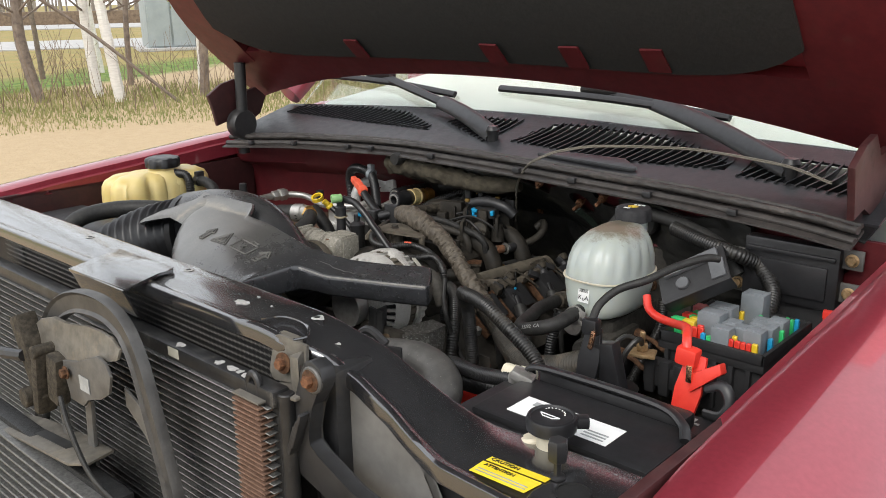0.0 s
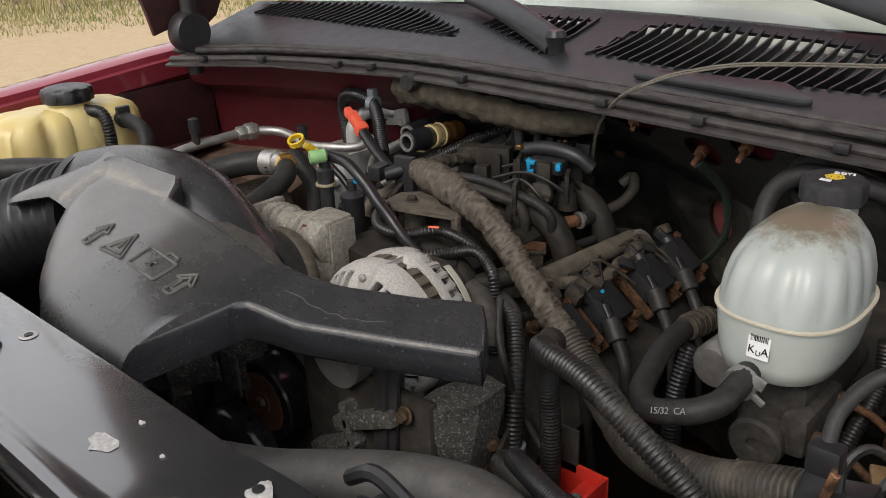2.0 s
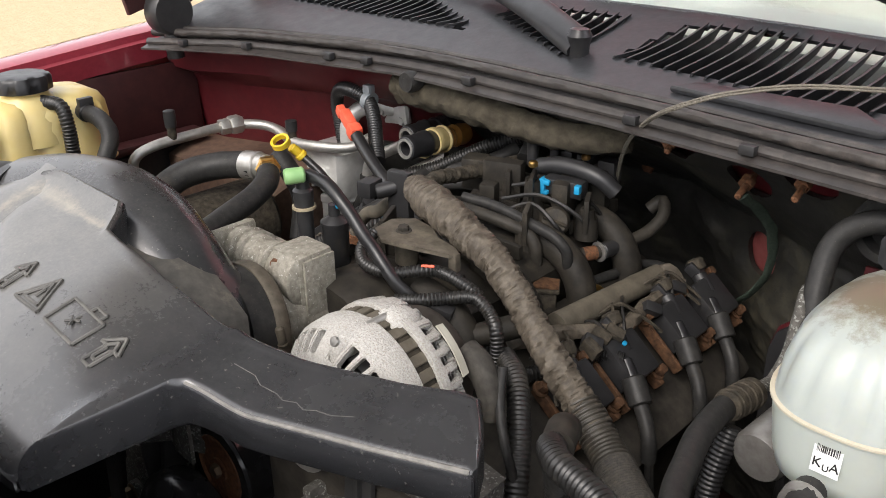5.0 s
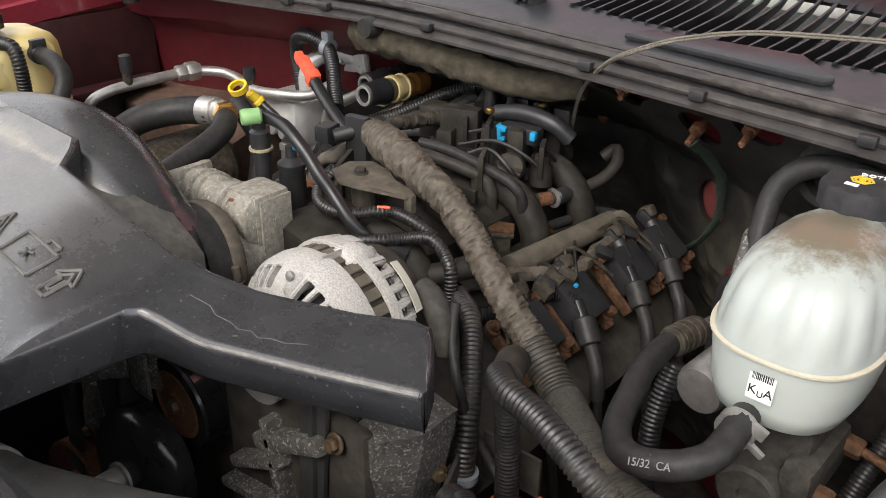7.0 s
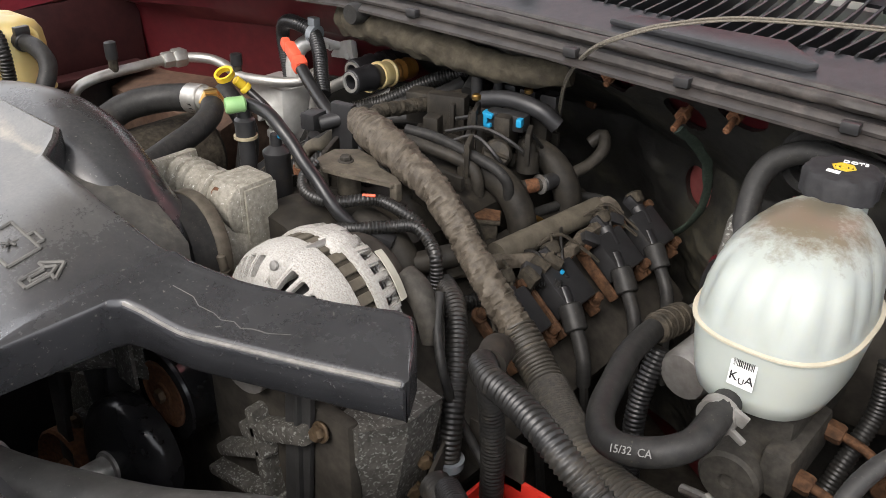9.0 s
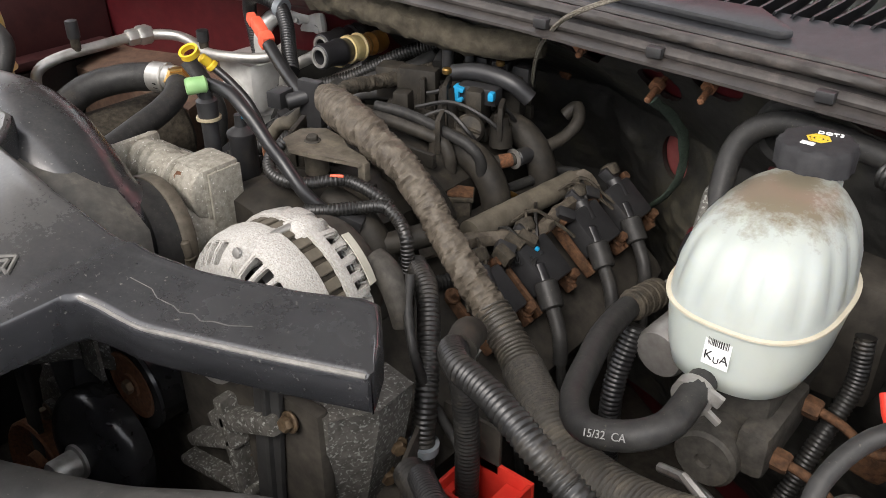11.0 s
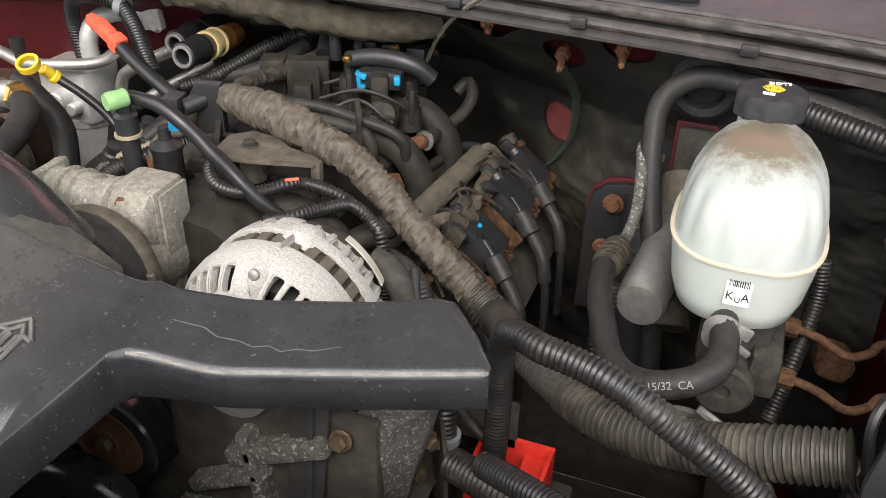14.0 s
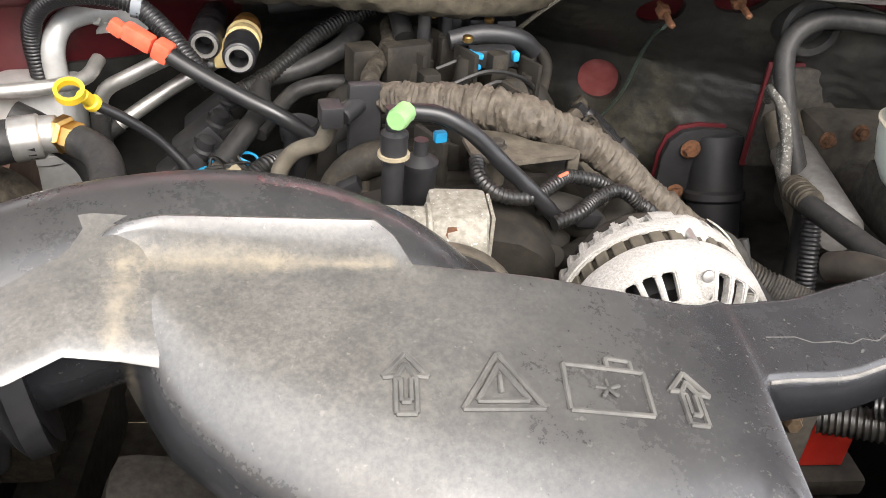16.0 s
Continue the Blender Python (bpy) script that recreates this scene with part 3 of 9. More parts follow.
solo("verge_grass", grass_tufts(), "grass", away(13, 0), "uneven green and straw grass along the track", "grass", kind="stuff")


def brush():
    rnd = random.Random(8)
    parts = []
    for i in range(420):
        p = away(rnd.uniform(13.3, 16.5), rnd.uniform(-7, 9))
        h = rnd.uniform(0.35, 1.3)
        top = p + Vector((rnd.uniform(-.4, .4), rnd.uniform(-.4, .4), 1)) * h
        mid = p.lerp(top, 0.5) + Vector((rnd.uniform(-.08, .08), rnd.uniform(-.08, .08), 0))
        for a, c, r in ((p, mid, 0.008), (mid, top, 0.005), (mid, mid + Vector((rnd.uniform(-.4, .4), rnd.uniform(-.4, .4), .35)), 0.004)):
            parts.append(lathe(a, c - a, [(0, r), ((c - a).length, r * 0.5)], 3))
    return join(*parts)


solo("dry_brush", brush(), "brush", away(14.5, 0), "tangle of bare brown twigs in the verge", "brush", kind="stuff")


def tree(name, at, h, r, lean, mat, label, seed, twigs=26):
    rnd = random.Random(seed)
    ob = thing(name, at, label, "tree", "trees by the track")
    base = Vector(at)
    pts = [base + Vector((lean[0] * k + rnd.uniform(-.04, .04), lean[1] * k + rnd.uniform(-.04, .04), h * k)) for k in (0, .15, .3, .5, .7, .85, 1)]
    part("trunk", tube([q - Vector((0, 0, 0.05)) for q in pts], lambda u: r * (1.15 - 0.95 * u), 9, 0.12, wob=0.1), mat, ob)
    limbs, leaves_v, leaves_f = [], [], []
    for i in range(twigs):
        k = rnd.uniform(0.18, 0.97)
        j = min(5, int(k * 6))
        a = pts[j].lerp(pts[j + 1], k * 6 - j)
        ang = rnd.uniform(0, 6.28)
        L = h * rnd.uniform(0.1, 0.22) * (1.25 - k)
        c = a + Vector((math.cos(ang), math.sin(ang), rnd.uniform(0.4, 1.1))) * L
        limbs.append(tube([a, a.lerp(c, .5) + Vector((0, 0, -.05 * L)), c], lambda u: r * 0.22 * (1 - 0.8 * u) + 0.003, 4, 0.2))
        for _ in range(3):
            s = a.lerp(c, rnd.uniform(.3, 1))
            e = s + Vector((rnd.uniform(-1, 1), rnd.uniform(-1, 1), rnd.uniform(-.1, .9))) * L * 0.45
            limbs.append(lathe(s, e - s, [(0, 0.006), ((e - s).length, 0.003)], 3))
            for _ in range(5):
                g = s.lerp(e, rnd.random()) + Vector((rnd.uniform(-.1, .1), rnd.uniform(-.1, .1), rnd.uniform(-.1, .1)))
                kk = len(leaves_v)
                u = Vector((rnd.uniform(-1, 1), rnd.uniform(-1, 1), rnd.uniform(-1, 1))).normalized() * 0.022
                w = u.orthogonal().normalized() * 0.014
                leaves_v += [g - u, g + w, g + u, g - w]
                leaves_f.append((kk, kk + 1, kk + 2, kk + 3))
    part("limbs", join(*limbs), "bark", ob)
    part("crown", raw(leaves_v, leaves_f), "leaf", ob)
    return ob


TREES = [  # out, across, height, radius, kind
    (15.6, -0.55, 7.5, 0.075, "birch"), (14.6, -0.85, 8.0, 0.08, "birch"), (15.2, 0.35, 6.5, 0.085, "bark"),
    (14.9, -2.2, 7.0, 0.07, "bark"), (16.0, -2.35, 6.5, 0.06, "birch"), (17.0, 1.5, 7.0, 0.05, "bark"), (17.5, -1.2, 7.5, 0.05, "bark"), (18, 2.6, 7.5, 0.08, "birch"),
    (16.5, -3.7, 7.0, 0.07, "bark"), (15.8, -5.2, 7.5, 0.08, "bark"), (16.4, -4.6, 7.5, 0.07, "birch"),
    (20, 0.3, 7.0, 0.05, "bark"), (21, -0.9, 7.0, 0.05, "birch"), (19.5, 2.2, 8.0, 0.06, "bark"),
]
for i, (d, s, h, r, k) in enumerate(TREES):
    rn = random.Random(i + 30)
    tree("birch_tree" if k == "birch" else "bare_tree", away(d, s), h, r, (rn.uniform(-.8, .5), rn.uniform(-.5, .8)), k,
         "slim white birch with sparse spring buds" if k == "birch" else "slim grey brown tree with bare limbs", i)
fallen = tube([away(14.4, 0.15, 1.6), away(14.4, -0.6, 1.0), away(14.2, -1.3, 0.35), away(14.1, -1.7, -0.02)], 0.03, 6, 0.2)
solo("fallen_branch", fallen, "bark", away(14.2, -1, 0), "dark leaning dead branch among the birches", "branch")

# far road, bank and grey cabinet
road_bm = join(turned(box(-3.5, 3.5, -120, 120, 0.0, 0.04, 0), Matrix.Translation(away(36, 0)) @ Matrix.Rotation(radians(156), 4, "Z")),
               turned(box(-5.0, 5.0, -120, 120, 0.0, 0.05, 0), Matrix.Translation(away(62, 0)) @ Matrix.Rotation(radians(156), 4, "Z")))
solo("road", road_bm, "road", away(36, 0), "pale gravel road across the field", "road", kind="structure")


def far_woods():
    rnd = random.Random(12)
    parts = []
    for i in range(520):
        p = away(rnd.uniform(75, 110), rnd.uniform(-80, 80), -0.1)
        h = rnd.uniform(7, 14)
        r = rnd.uniform(0.06, 0.2)
        parts.append(lathe(p, (rnd.uniform(-.06, .06), rnd.uniform(-.06, .06), 1), [(0, r), (h, r * 0.3)], 4))
        for _ in range(6):
            a = p + Vector((0, 0, h * rnd.uniform(0.25, 0.95)))
            e = Vector((rnd.uniform(-1, 1), rnd.uniform(-1, 1), rnd.uniform(0.2, 1.0))) * rnd.uniform(1, 2.6)
            parts.append(lathe(a, e, [(0, 0.06), (e.length, 0.02)], 3))
    return join(*parts)


solo("far_woods", far_woods(), "woods", away(80, 0), "distant line of bare brown woods", "woods", kind="stuff")
bank = turned(prism([(-1.5, -90), (1.5, -90), (1.5, 90), (-1.5, 90)], 0.0, 0.9, 0), Matrix.Translation(away(70, 0)) @ Matrix.Rotation(radians(156), 4, "Z"))
solo("bank", bank, "brush", away(70, 0), "low brown bank behind the far road", "bank", kind="structure")
cab = thing("utility_cabinet", away(30.2, -3.8), "grey metal utility cabinet standing on the field", "cabinet")
rotm = Matrix.Translation(away(30.2, -3.8)) @ Matrix.Rotation(radians(156), 4, "Z")
part("body", turned(box(-1.0, 1.0, -1.1, 1.1, 0.02, 3.2, 0.03), rotm), "grey_metal", cab)
for yy in (-0.72, 0.0, 0.72):
    part("panel", turned(box(-1.05, -0.99, yy - 0.33, yy + 0.33, 0.15, 3.0, 0.01), rotm), "grey_metal", cab)
for k in range(5):
    part("insulator", turned(rod((-1.05, -0.2, 1.5 + 0.3 * k), (-1.22, -0.2, 1.5 + 0.3 * k), 0.07, 8), rotm), "ink_grey", cab)
part("base", turned(box(-1.3, 1.3, -1.4, 1.4, 0.0, 0.1, 0.02), rotm), "road", cab)


# ---- the truck: body, hood, cowl, windshield ----
truck = thing("pickup_truck", (CX, 1.2, 0), "dark metallic red pickup truck with its hood open and grille off", "truck")


def fender(sgn):
    xi, xo = CX + sgn * 0.80, CX + sgn * 0.985
    rings = []
    for y, z, dx in ((0.50, 1.110, -0.03), (0.62, 1.132, -0.01), (0.8, 1.15, 0), (1.0, 1.165, 0.005), (1.2, 1.182, 0.005), (1.4, 1.195, 0), (1.7, 1.2, 0)):
        prof = [(xi - sgn * 0.012, z - 0.05), (xi - sgn * 0.012, z - 0.018), (xi, z - 0.016), (xi + sgn * 0.004, z - 0.006), (xi + sgn * 0.016, z), (xi + sgn * 0.05, z - 0.001),
                (xi + sgn * 0.09, z - 0.008), (xi + sgn * 0.13, z - 0.03), (xo + dx * sgn - sgn * 0.02, z - 0.075),
                (xo + dx * sgn, z - 0.13), (xo + dx * sgn + sgn * 0.012, z - 0.22), (xo + dx * sgn, 0.74), (xo + dx * sgn - sgn * 0.01, 0.66),
                (xo - sgn * 0.03 + dx * sgn, 0.66), (xo - sgn * 0.03 + dx * sgn, z - 0.2), (xi + sgn * 0.05, z - 0.06)]
        rings.append([Vector((x, y, zz)) for x, zz in prof])
    return loft(rings)


part("fender", fender(1), "red", truck)
part("fender", fender(-1), "red", truck)
for sgn in (1, -1):
    for yy in (0.56, 0.78, 1.02):
        part("fender_bolt", bolt((CX + sgn * 0.793, yy, 1.098 + 0.06 * (yy - 0.5)), (0, 0, 1), 0.008, 0.006), "red_in", truck)
    xw = CX + sgn * 0.80
    # darker red than the firewall: shade under the hood put into the colour
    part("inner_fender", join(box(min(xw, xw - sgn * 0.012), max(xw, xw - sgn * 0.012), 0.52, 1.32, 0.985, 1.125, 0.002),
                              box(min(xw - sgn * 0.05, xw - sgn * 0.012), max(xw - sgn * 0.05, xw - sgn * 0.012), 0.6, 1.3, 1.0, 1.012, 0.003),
                              box(min(xw - sgn * 0.035, xw - sgn * 0.012), max(xw - sgn * 0.035, xw - sgn * 0.012), 1.0, 1.06, 0.985, 1.0, 0.006)), "hinge_shade_red", truck)
    part("wheelhouse_panel", box(min(xw, xw - sgn * 0.012), max(xw, xw - sgn * 0.012), 0.52, 1.32, 0.62, 0.982, 0.002), "plastic", truck, "dirty black wheelhouse liner")
    part("wheel_well", lathe((xw, 0.98, 0.52), (-sgn, 0, 0), [(0, 0.42), (0.2, 0.42), (0.22, 0.40)], 28), "plastic", truck)
    wh = part("wheel", lathe((CX + sgn * 0.93, 0.98, 0.39), (-sgn, 0, 0), [(0, 0.14), (0.0, 0.2), (0.02, 0.21), (0.2, 0.21), (0.2, 0.1)], 28), "steel", truck)
    part("tyre", lathe((CX + sgn * 0.96, 0.98, 0.39), (-sgn, 0, 0), [(0, 0.21), (0.0, 0.34), (0.03, 0.385), (0.22, 0.385), (0.25, 0.34), (0.25, 0.21)], 32), "tyre", wh)

# hood, raised on its rear hinges
HS = math.tan(radians(43))


def hood_pt(x, s, off=0.0):
    """s metres up the slope from the hinge side; off: out of the underside."""
    a, e = radians(43), radians(43 + 14 * min(1.0, max(0.0, (s - 0.2) / 0.3)))
    y, z = 1.375 - min(s, 0.2) * math.cos(a), 1.281 + min(s, 0.2) * math.sin(a)
    if s > 0.2:
        y, z = y - (s - 0.2) * math.cos(e), z + (s - 0.2) * math.sin(e)
    x = CX + (x - CX) * (1 - 0.12 * max(0.0, s - 0.3))
    return Vector((x, y - off * math.sin(e), z - off * math.cos(e)))


def rear_s(x):
    u = (x - CX) / 0.8
    return 0.118 * (1 - abs(u) ** 2.2) - 0.01


def hood_grid(x0, x1, s0fn, s1, off, thick, nx=40, ns=26, crown=0.03):
    top, bot = [], []
    for i in range(nx + 1):
        x = x0 + (x1 - x0) * i / nx
        for j in range(ns + 1):
            s = s0fn(x) + (s1 - s0fn(x)) * j / ns
            o = off - crown * (1 - ((x - CX) / 0.82) ** 2)
            bot.append(hood_pt(x, s, o))
            top.append(hood_pt(x, s, o - thick))
    n = len(bot)
    f = []
    w = ns + 1
    for i in range(nx):
        for j in range(ns):
            a = i * w + j
            f.append((a, a + 1, a + w + 1, a + w))
            f.append((n + a, n + a + w, n + a + w + 1, n + a + 1))
    for i in range(nx):
        for e in (0, ns):
            a = i * w + e
            f.append((a, a + w, n + a + w, n + a))
    for j in range(ns):
        for e in (0, nx):
            a = e * w + j
            f.append((a, a + 1, n + a + 1, n + a))
    return raw(bot + top, f)


hood = part("hood", hood_grid(CX - 0.80, CX + 0.80, rear_s, 1.27, 0.0, 0.018), "red", truck)
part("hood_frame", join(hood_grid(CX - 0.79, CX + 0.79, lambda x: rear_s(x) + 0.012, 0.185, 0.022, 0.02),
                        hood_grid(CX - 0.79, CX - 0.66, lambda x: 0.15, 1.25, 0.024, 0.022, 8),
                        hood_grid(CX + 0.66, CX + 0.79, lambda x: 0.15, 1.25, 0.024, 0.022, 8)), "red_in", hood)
part("liner", hood_grid(CX - 0.685, CX + 0.665, lambda x: 0.175 + 0.09 * abs((x - CX) / 0.68) ** 8, 1.19, 0.03, 0.016), "liner", hood, "black felt liner under the hood")
for xx in (-1.66, -1.33, -0.97, -0.80, -0.65):
    w = 0.038
    part("liner_tab", raw([hood_pt(xx - w / 2, 0.185, 0.012), hood_pt(xx + w / 2, 0.185, 0.012), hood_pt(xx + w / 2, 0.235, 0.012), hood_pt(xx - w / 2, 0.235, 0.012),
                           hood_pt(xx - w / 2, 0.185, 0.008), hood_pt(xx + w / 2, 0.185, 0.008), hood_pt(xx + w / 2, 0.235, 0.008), hood_pt(xx - w / 2, 0.235, 0.008)],
                          [(0, 1, 2, 3), (4, 7, 6, 5), (0, 4, 5, 1), (1, 5, 6, 2), (2, 6, 7, 3), (3, 7, 4, 0)]), "red_in", hood)
for sgn in (-1, 1):
    xh = CX + sgn * 0.745
    hinge = part("hood_hinge", prism([(0.02, 0.0), (0.06, 0.012), (0.10, -0.012), (0.15, 0.02), (0.17, 0.06), (0.14, 0.085), (0.105, 0.075), (0.08, 0.11), (0.04, 0.10), (0.0, 0.075), (0.012, 0.04)], -0.005, 0.005, 0.002), "hinge_shade_red", truck)
    hinge.data.transform(Matrix.Translation(ORG[hinge]))
    hinge.data.transform(Matrix.Translation(Vector((xh, 1.17, 1.22)) - ORG[hinge]) @ Matrix.Rotation(radians(90), 4, "Z") @ Matrix.Rotation(radians(90), 4, "X"))
    if sgn > 0:
        continue
    sp = part("hinge_spring", join(tube([(xh - sgn * 0.03, 1.245, 1.15), (xh - sgn * 0.03, 1.245, 1.18), (xh - sgn * 0.03, 1.25, 1.37)], 0.014, 12), lathe((xh - sgn * 0.045, 1.245, 1.222), (sgn, 0, 0), [(0, .02), (0, .032), (.006, .036), (.03, .036), (.036, .032), (.036, .02)], 24)), "plastic", truck)

# firewall
SEAL = [(-1.83, 1.235, 1.176), (-1.72, 1.265, 1.183), (-1.6, 1.29, 1.19), (-1.32, 1.316, 1.20), (-1.0, 1.308, 1.199), (-0.8, 1.298, 1.196),
        (-0.63, 1.28, 1.196), (-0.43, 1.245, 1.194), (-0.33, 1.22, 1.19)]


def seal_at(x):
    for a, c in zip(SEAL, SEAL[1:]):
        if x <= c[0]:
            t = max(0.0, (x - a[0]) / (c[0] - a[0]))
            return tuple(a[i] + (c[i] - a[i]) * t for i in range(3))
    return SEAL[-1]


def wall_y(x, z):
    top = seal_at(x)[1] + 0.035
    d = max(0.0, 1.17 - z)
    deep = math.exp(-((x + 1.09) / 0.297) ** 2)
    s = min(1.0, max(0.0, (1.12 - z) / 0.02)) * min(1.0, max(0.0, (-1.18 - x) / 0.08))
    return top + d * 0.12 + 0.2 * min(1.0, d / 0.12) * deep + 0.04 * s


def wall(x0, x1, z0, z1, off, thick, nx, nz, holes=(), rough_amt=0.0, lower=None):
    w = nz + 1
    v = []
    for i in range(nx + 1):
        for j in range(w):
            x = x0 + (x1 - x0) * i / nx
            zt = z1 if z1 < 1.5 else seal_at(x)[2] - 0.012 - (lower(x) if lower else 0.0)
            z = z0 + (zt - z0) * j / nz
            y = wall_y(x, z) - off
            y -= rough_amt * noise.noise(Vector((x * 7, z * 7, 1.7))) * 0.02 + rough_amt * 0.006 * noise.noise(Vector((x * 23, z * 23, 4))) + rough_amt * 0.003 * abs(noise.noise(Vector((x * 40 + z * 25, z * 60, 9))))
            for hx, hz, hr, hh in holes:
                g = math.exp(-(((x - hx) ** 2 + (z - hz) ** 2) / 0.05 ** 2))
                y += (wall_y(x, z) - thick - 0.004 - y) * g
            v.append(Vector((x, y, z)))
    n = len(v)
    f, keep = [], set()
    for i in range(nx):
        for j in range(nz):
            a = i * w + j
            c = (v[a] + v[a + w + 1]) / 2
            if any(math.hypot((c.x - hx) / hr, (c.z - hz) / hh) < 1.0 for hx, hz, hr, hh in holes):
                continue
            f.append((a, a + 1, a + w + 1, a + w))
    kept = set(k for q in f for k in q)
    for k in kept:
        for hx, hz, hr, hh in holes:
            dx, dz = (v[k].x - hx) / hr, (v[k].z - hz) / hh
            r = math.hypot(dx, dz)
            if r < 1.16:
                v[k].x, v[k].z = hx + dx / r * hr, hz + dz / r * hh
    edges = collections.Counter(tuple(sorted((q[k], q[(k + 1) % 4]))) for q in f for k in range(4))
    back = [q + Vector((0, thick, 0)) for q in v]
    f += [tuple(n + k for k in q[::-1]) for q in f] + [(a, c, n + c, n + a) for (a, c), k in edges.items() if k == 1]
    b = raw(v + back, f)
    bmesh.ops.delete(b, geom=[q for q in b.verts if not q.link_faces], context="VERTS")
    return b


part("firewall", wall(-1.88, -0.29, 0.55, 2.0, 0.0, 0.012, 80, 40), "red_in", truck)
HOLES = [(-0.868, 1.137, 0.024, 0.024), (-0.889, 1.009, 0.024, 0.028), (-0.795, 1.165, 0.028, 0.022), (-0.715, 1.14, 0.03, 0.022)]
def mat_drop(x):
    """How far the scalloped top of the mat hangs below the seal."""
    return min(1.0, max(0.0, (x + 1.0) / 0.03)) * (0.016 + 0.005 * math.sin(x * 38) + 0.02 * math.exp(-((x + 0.945) / 0.022) ** 2))


part("insulation_mat", wall(-1.33, -0.5, 0.62, 2.0, 0.024, 0.01, 220, 150, HOLES, 1.5, mat_drop), "felt", truck, "dusty dark insulation mat on the firewall")
# added dark mat carries the deep shade of the passenger recess
part("lower_mat", wall(-1.56, -1.30, 0.62, 1.035, 0.012, 0.006, 40, 40, (), 0.7), "felt", truck, "dark mat added for the shade low on the passenger firewall")
foam_pts = [(-1.345, seal_at(-1.345)[1] + 0.012, 1.165), (-1.3, seal_at(-1.3)[1] + 0.004, 1.165), (-1.2, seal_at(-1.2)[1] + 0.005, 1.158), (-1.1, seal_at(-1.1)[1] + 0.008, 1.15), (-1.04, seal_at(-1.04)[1] + 0.012, 1.153), (-1.0, seal_at(-1.0)[1] + 0.028, 1.16)]
part("foam_roll", tube(foam_pts, lambda u: 0.025 - 0.010 * u, 24, 0.004, wob=0.22), "foam", truck, "fraying brown foam along the cowl")
part("grommet", lathe((-1.299, seal_at(-1.299)[1] - 0.034, 1.183), (0, 1, 0), [(0, 0.007), (0, 0.012), (0.004, 0.014), (0.03, 0.014), (0.03, 0.006)], 18), "rubber", truck)
for x, z, L in ((-0.868, 1.142, 0.045), (-0.80, 1.166, 0.045), (-0.945, 1.175, 0.03), (-1.076, 1.068, 0.02)):
    y = wall_y(x, z)
    stud = part("stud", rod((x, y, z), (x + 0.004, y - L, z - 0.012), 0.0036, 10), "rust", truck, "rusty threaded stud")
    part("nut", hexnut((x, y - 0.012, z - 0.003), (0.05, -1, -0.25), 0.0085, 0.011), "rust", stud)
part("bare_panel", wall(-0.925, -0.853, 0.97, 1.048, 0.005, 0.002, 12, 12), "paint_patch", truck, "faded red paint seen through a hole in the mat")
strap = []
for q in [(-0.866, wall_y(-.866, 1.135) - 0.035, 1.125), (-0.864, wall_y(-.864, 1.1) - 0.034, 1.10), (-0.86, wall_y(-.86, 1.06) - 0.035, 1.06), (-0.868, wall_y(-.868, 1.0) - 0.035, 1.0), (-0.9, wall_y(-.9, .95) - 0.05, 0.95), (-0.94, wall_y(-.94, .93) - 0.06, 0.925)]:
    strap.append(q)
part("ground_strap", tube(strap, 0.006, 8, 0.006, flat=0.35, wob=0.3), "webbing", truck, "dark green woven ground strap")

# cowl panel with vents
def cowl_z(x, y):
    s = seal_at(x)
    return s[2] + 0.012 + (y - s[1]) * 0.28 + 0.004


def glass_y(x):
    u = (x - CX) / 0.8
    return 1.495 - 0.075 * abs(u) ** 2


VENTS = [((-1.80, 0.72), (-1.51, 0.45), (-1.295, 0.32)), ((-1.80, 0.93), (-1.585, 0.93), (-1.44, 0.79), (-1.295, 0.36)),
         ((-1.275, 0.62), (-1.11, 0.22)), ((-1.275, 0.79), (-1.11, 0.80)),
         ((-1.05, 0.30), (-0.79, 0.23), (-0.586, 0.36)), ((-1.05, 0.38), (-1.02, 0.81), (-0.926, 0.87), (-0.76, 0.82), (-0.626, 0.57), (-0.586, 0.42)),
         ((-0.565, 0.30), (-0.36, 0.30)), ((-0.565, 0.70), (-0.36, 0.74))]


def piecewise(table, x):
    for a, c in zip(table, table[1:]):
        if x <= c[0]:
            return a[1] + (c[1] - a[1]) * max(0.0, (x - a[0]) / (c[0] - a[0]))
    return table[-1][1]


def vent_span(x):
    """Lower and upper edge of the louvred vent at x, as shares of the cowl's depth."""
    for lo, hi in zip(VENTS[::2], VENTS[1::2]):
        if lo[0][0] < x < lo[-1][0]:
            return piecewise(lo, x), piecewise(hi, x)
    return None


def cowl_panel():
    v, nx, ny = [], 160, 26
    for i in range(nx + 1):
        x = -1.85 + 1.54 * i / nx
        y0, y1 = seal_at(x)[1] + 0.012, glass_y(x) + 0.012
        for j in range(ny + 1):
            y = y0 + (y1 - y0) * j / ny
            v.append(Vector((x, y, cowl_z(x, y))))
    w = ny + 1
    f = []
    for i in range(nx):
        for j in range(ny):
            a = i * w + j
            xm, tm = -1.85 + 1.54 * (i + 0.5) / nx, (j + 0.5) / ny
            span = vent_span(xm)
            if not span or not span[0] < tm < span[1]:
                f.append((a, a + w, a + w + 1, a + 1))
    b = raw(v, f)
    bmesh.ops.delete(b, geom=[q for q in b.verts if not q.link_faces], context="VERTS")
    bmesh.ops.recalc_face_normals(b, faces=b.faces)
    bmesh.ops.solidify(b, geom=b.faces[:], thickness=0.004)
    return b


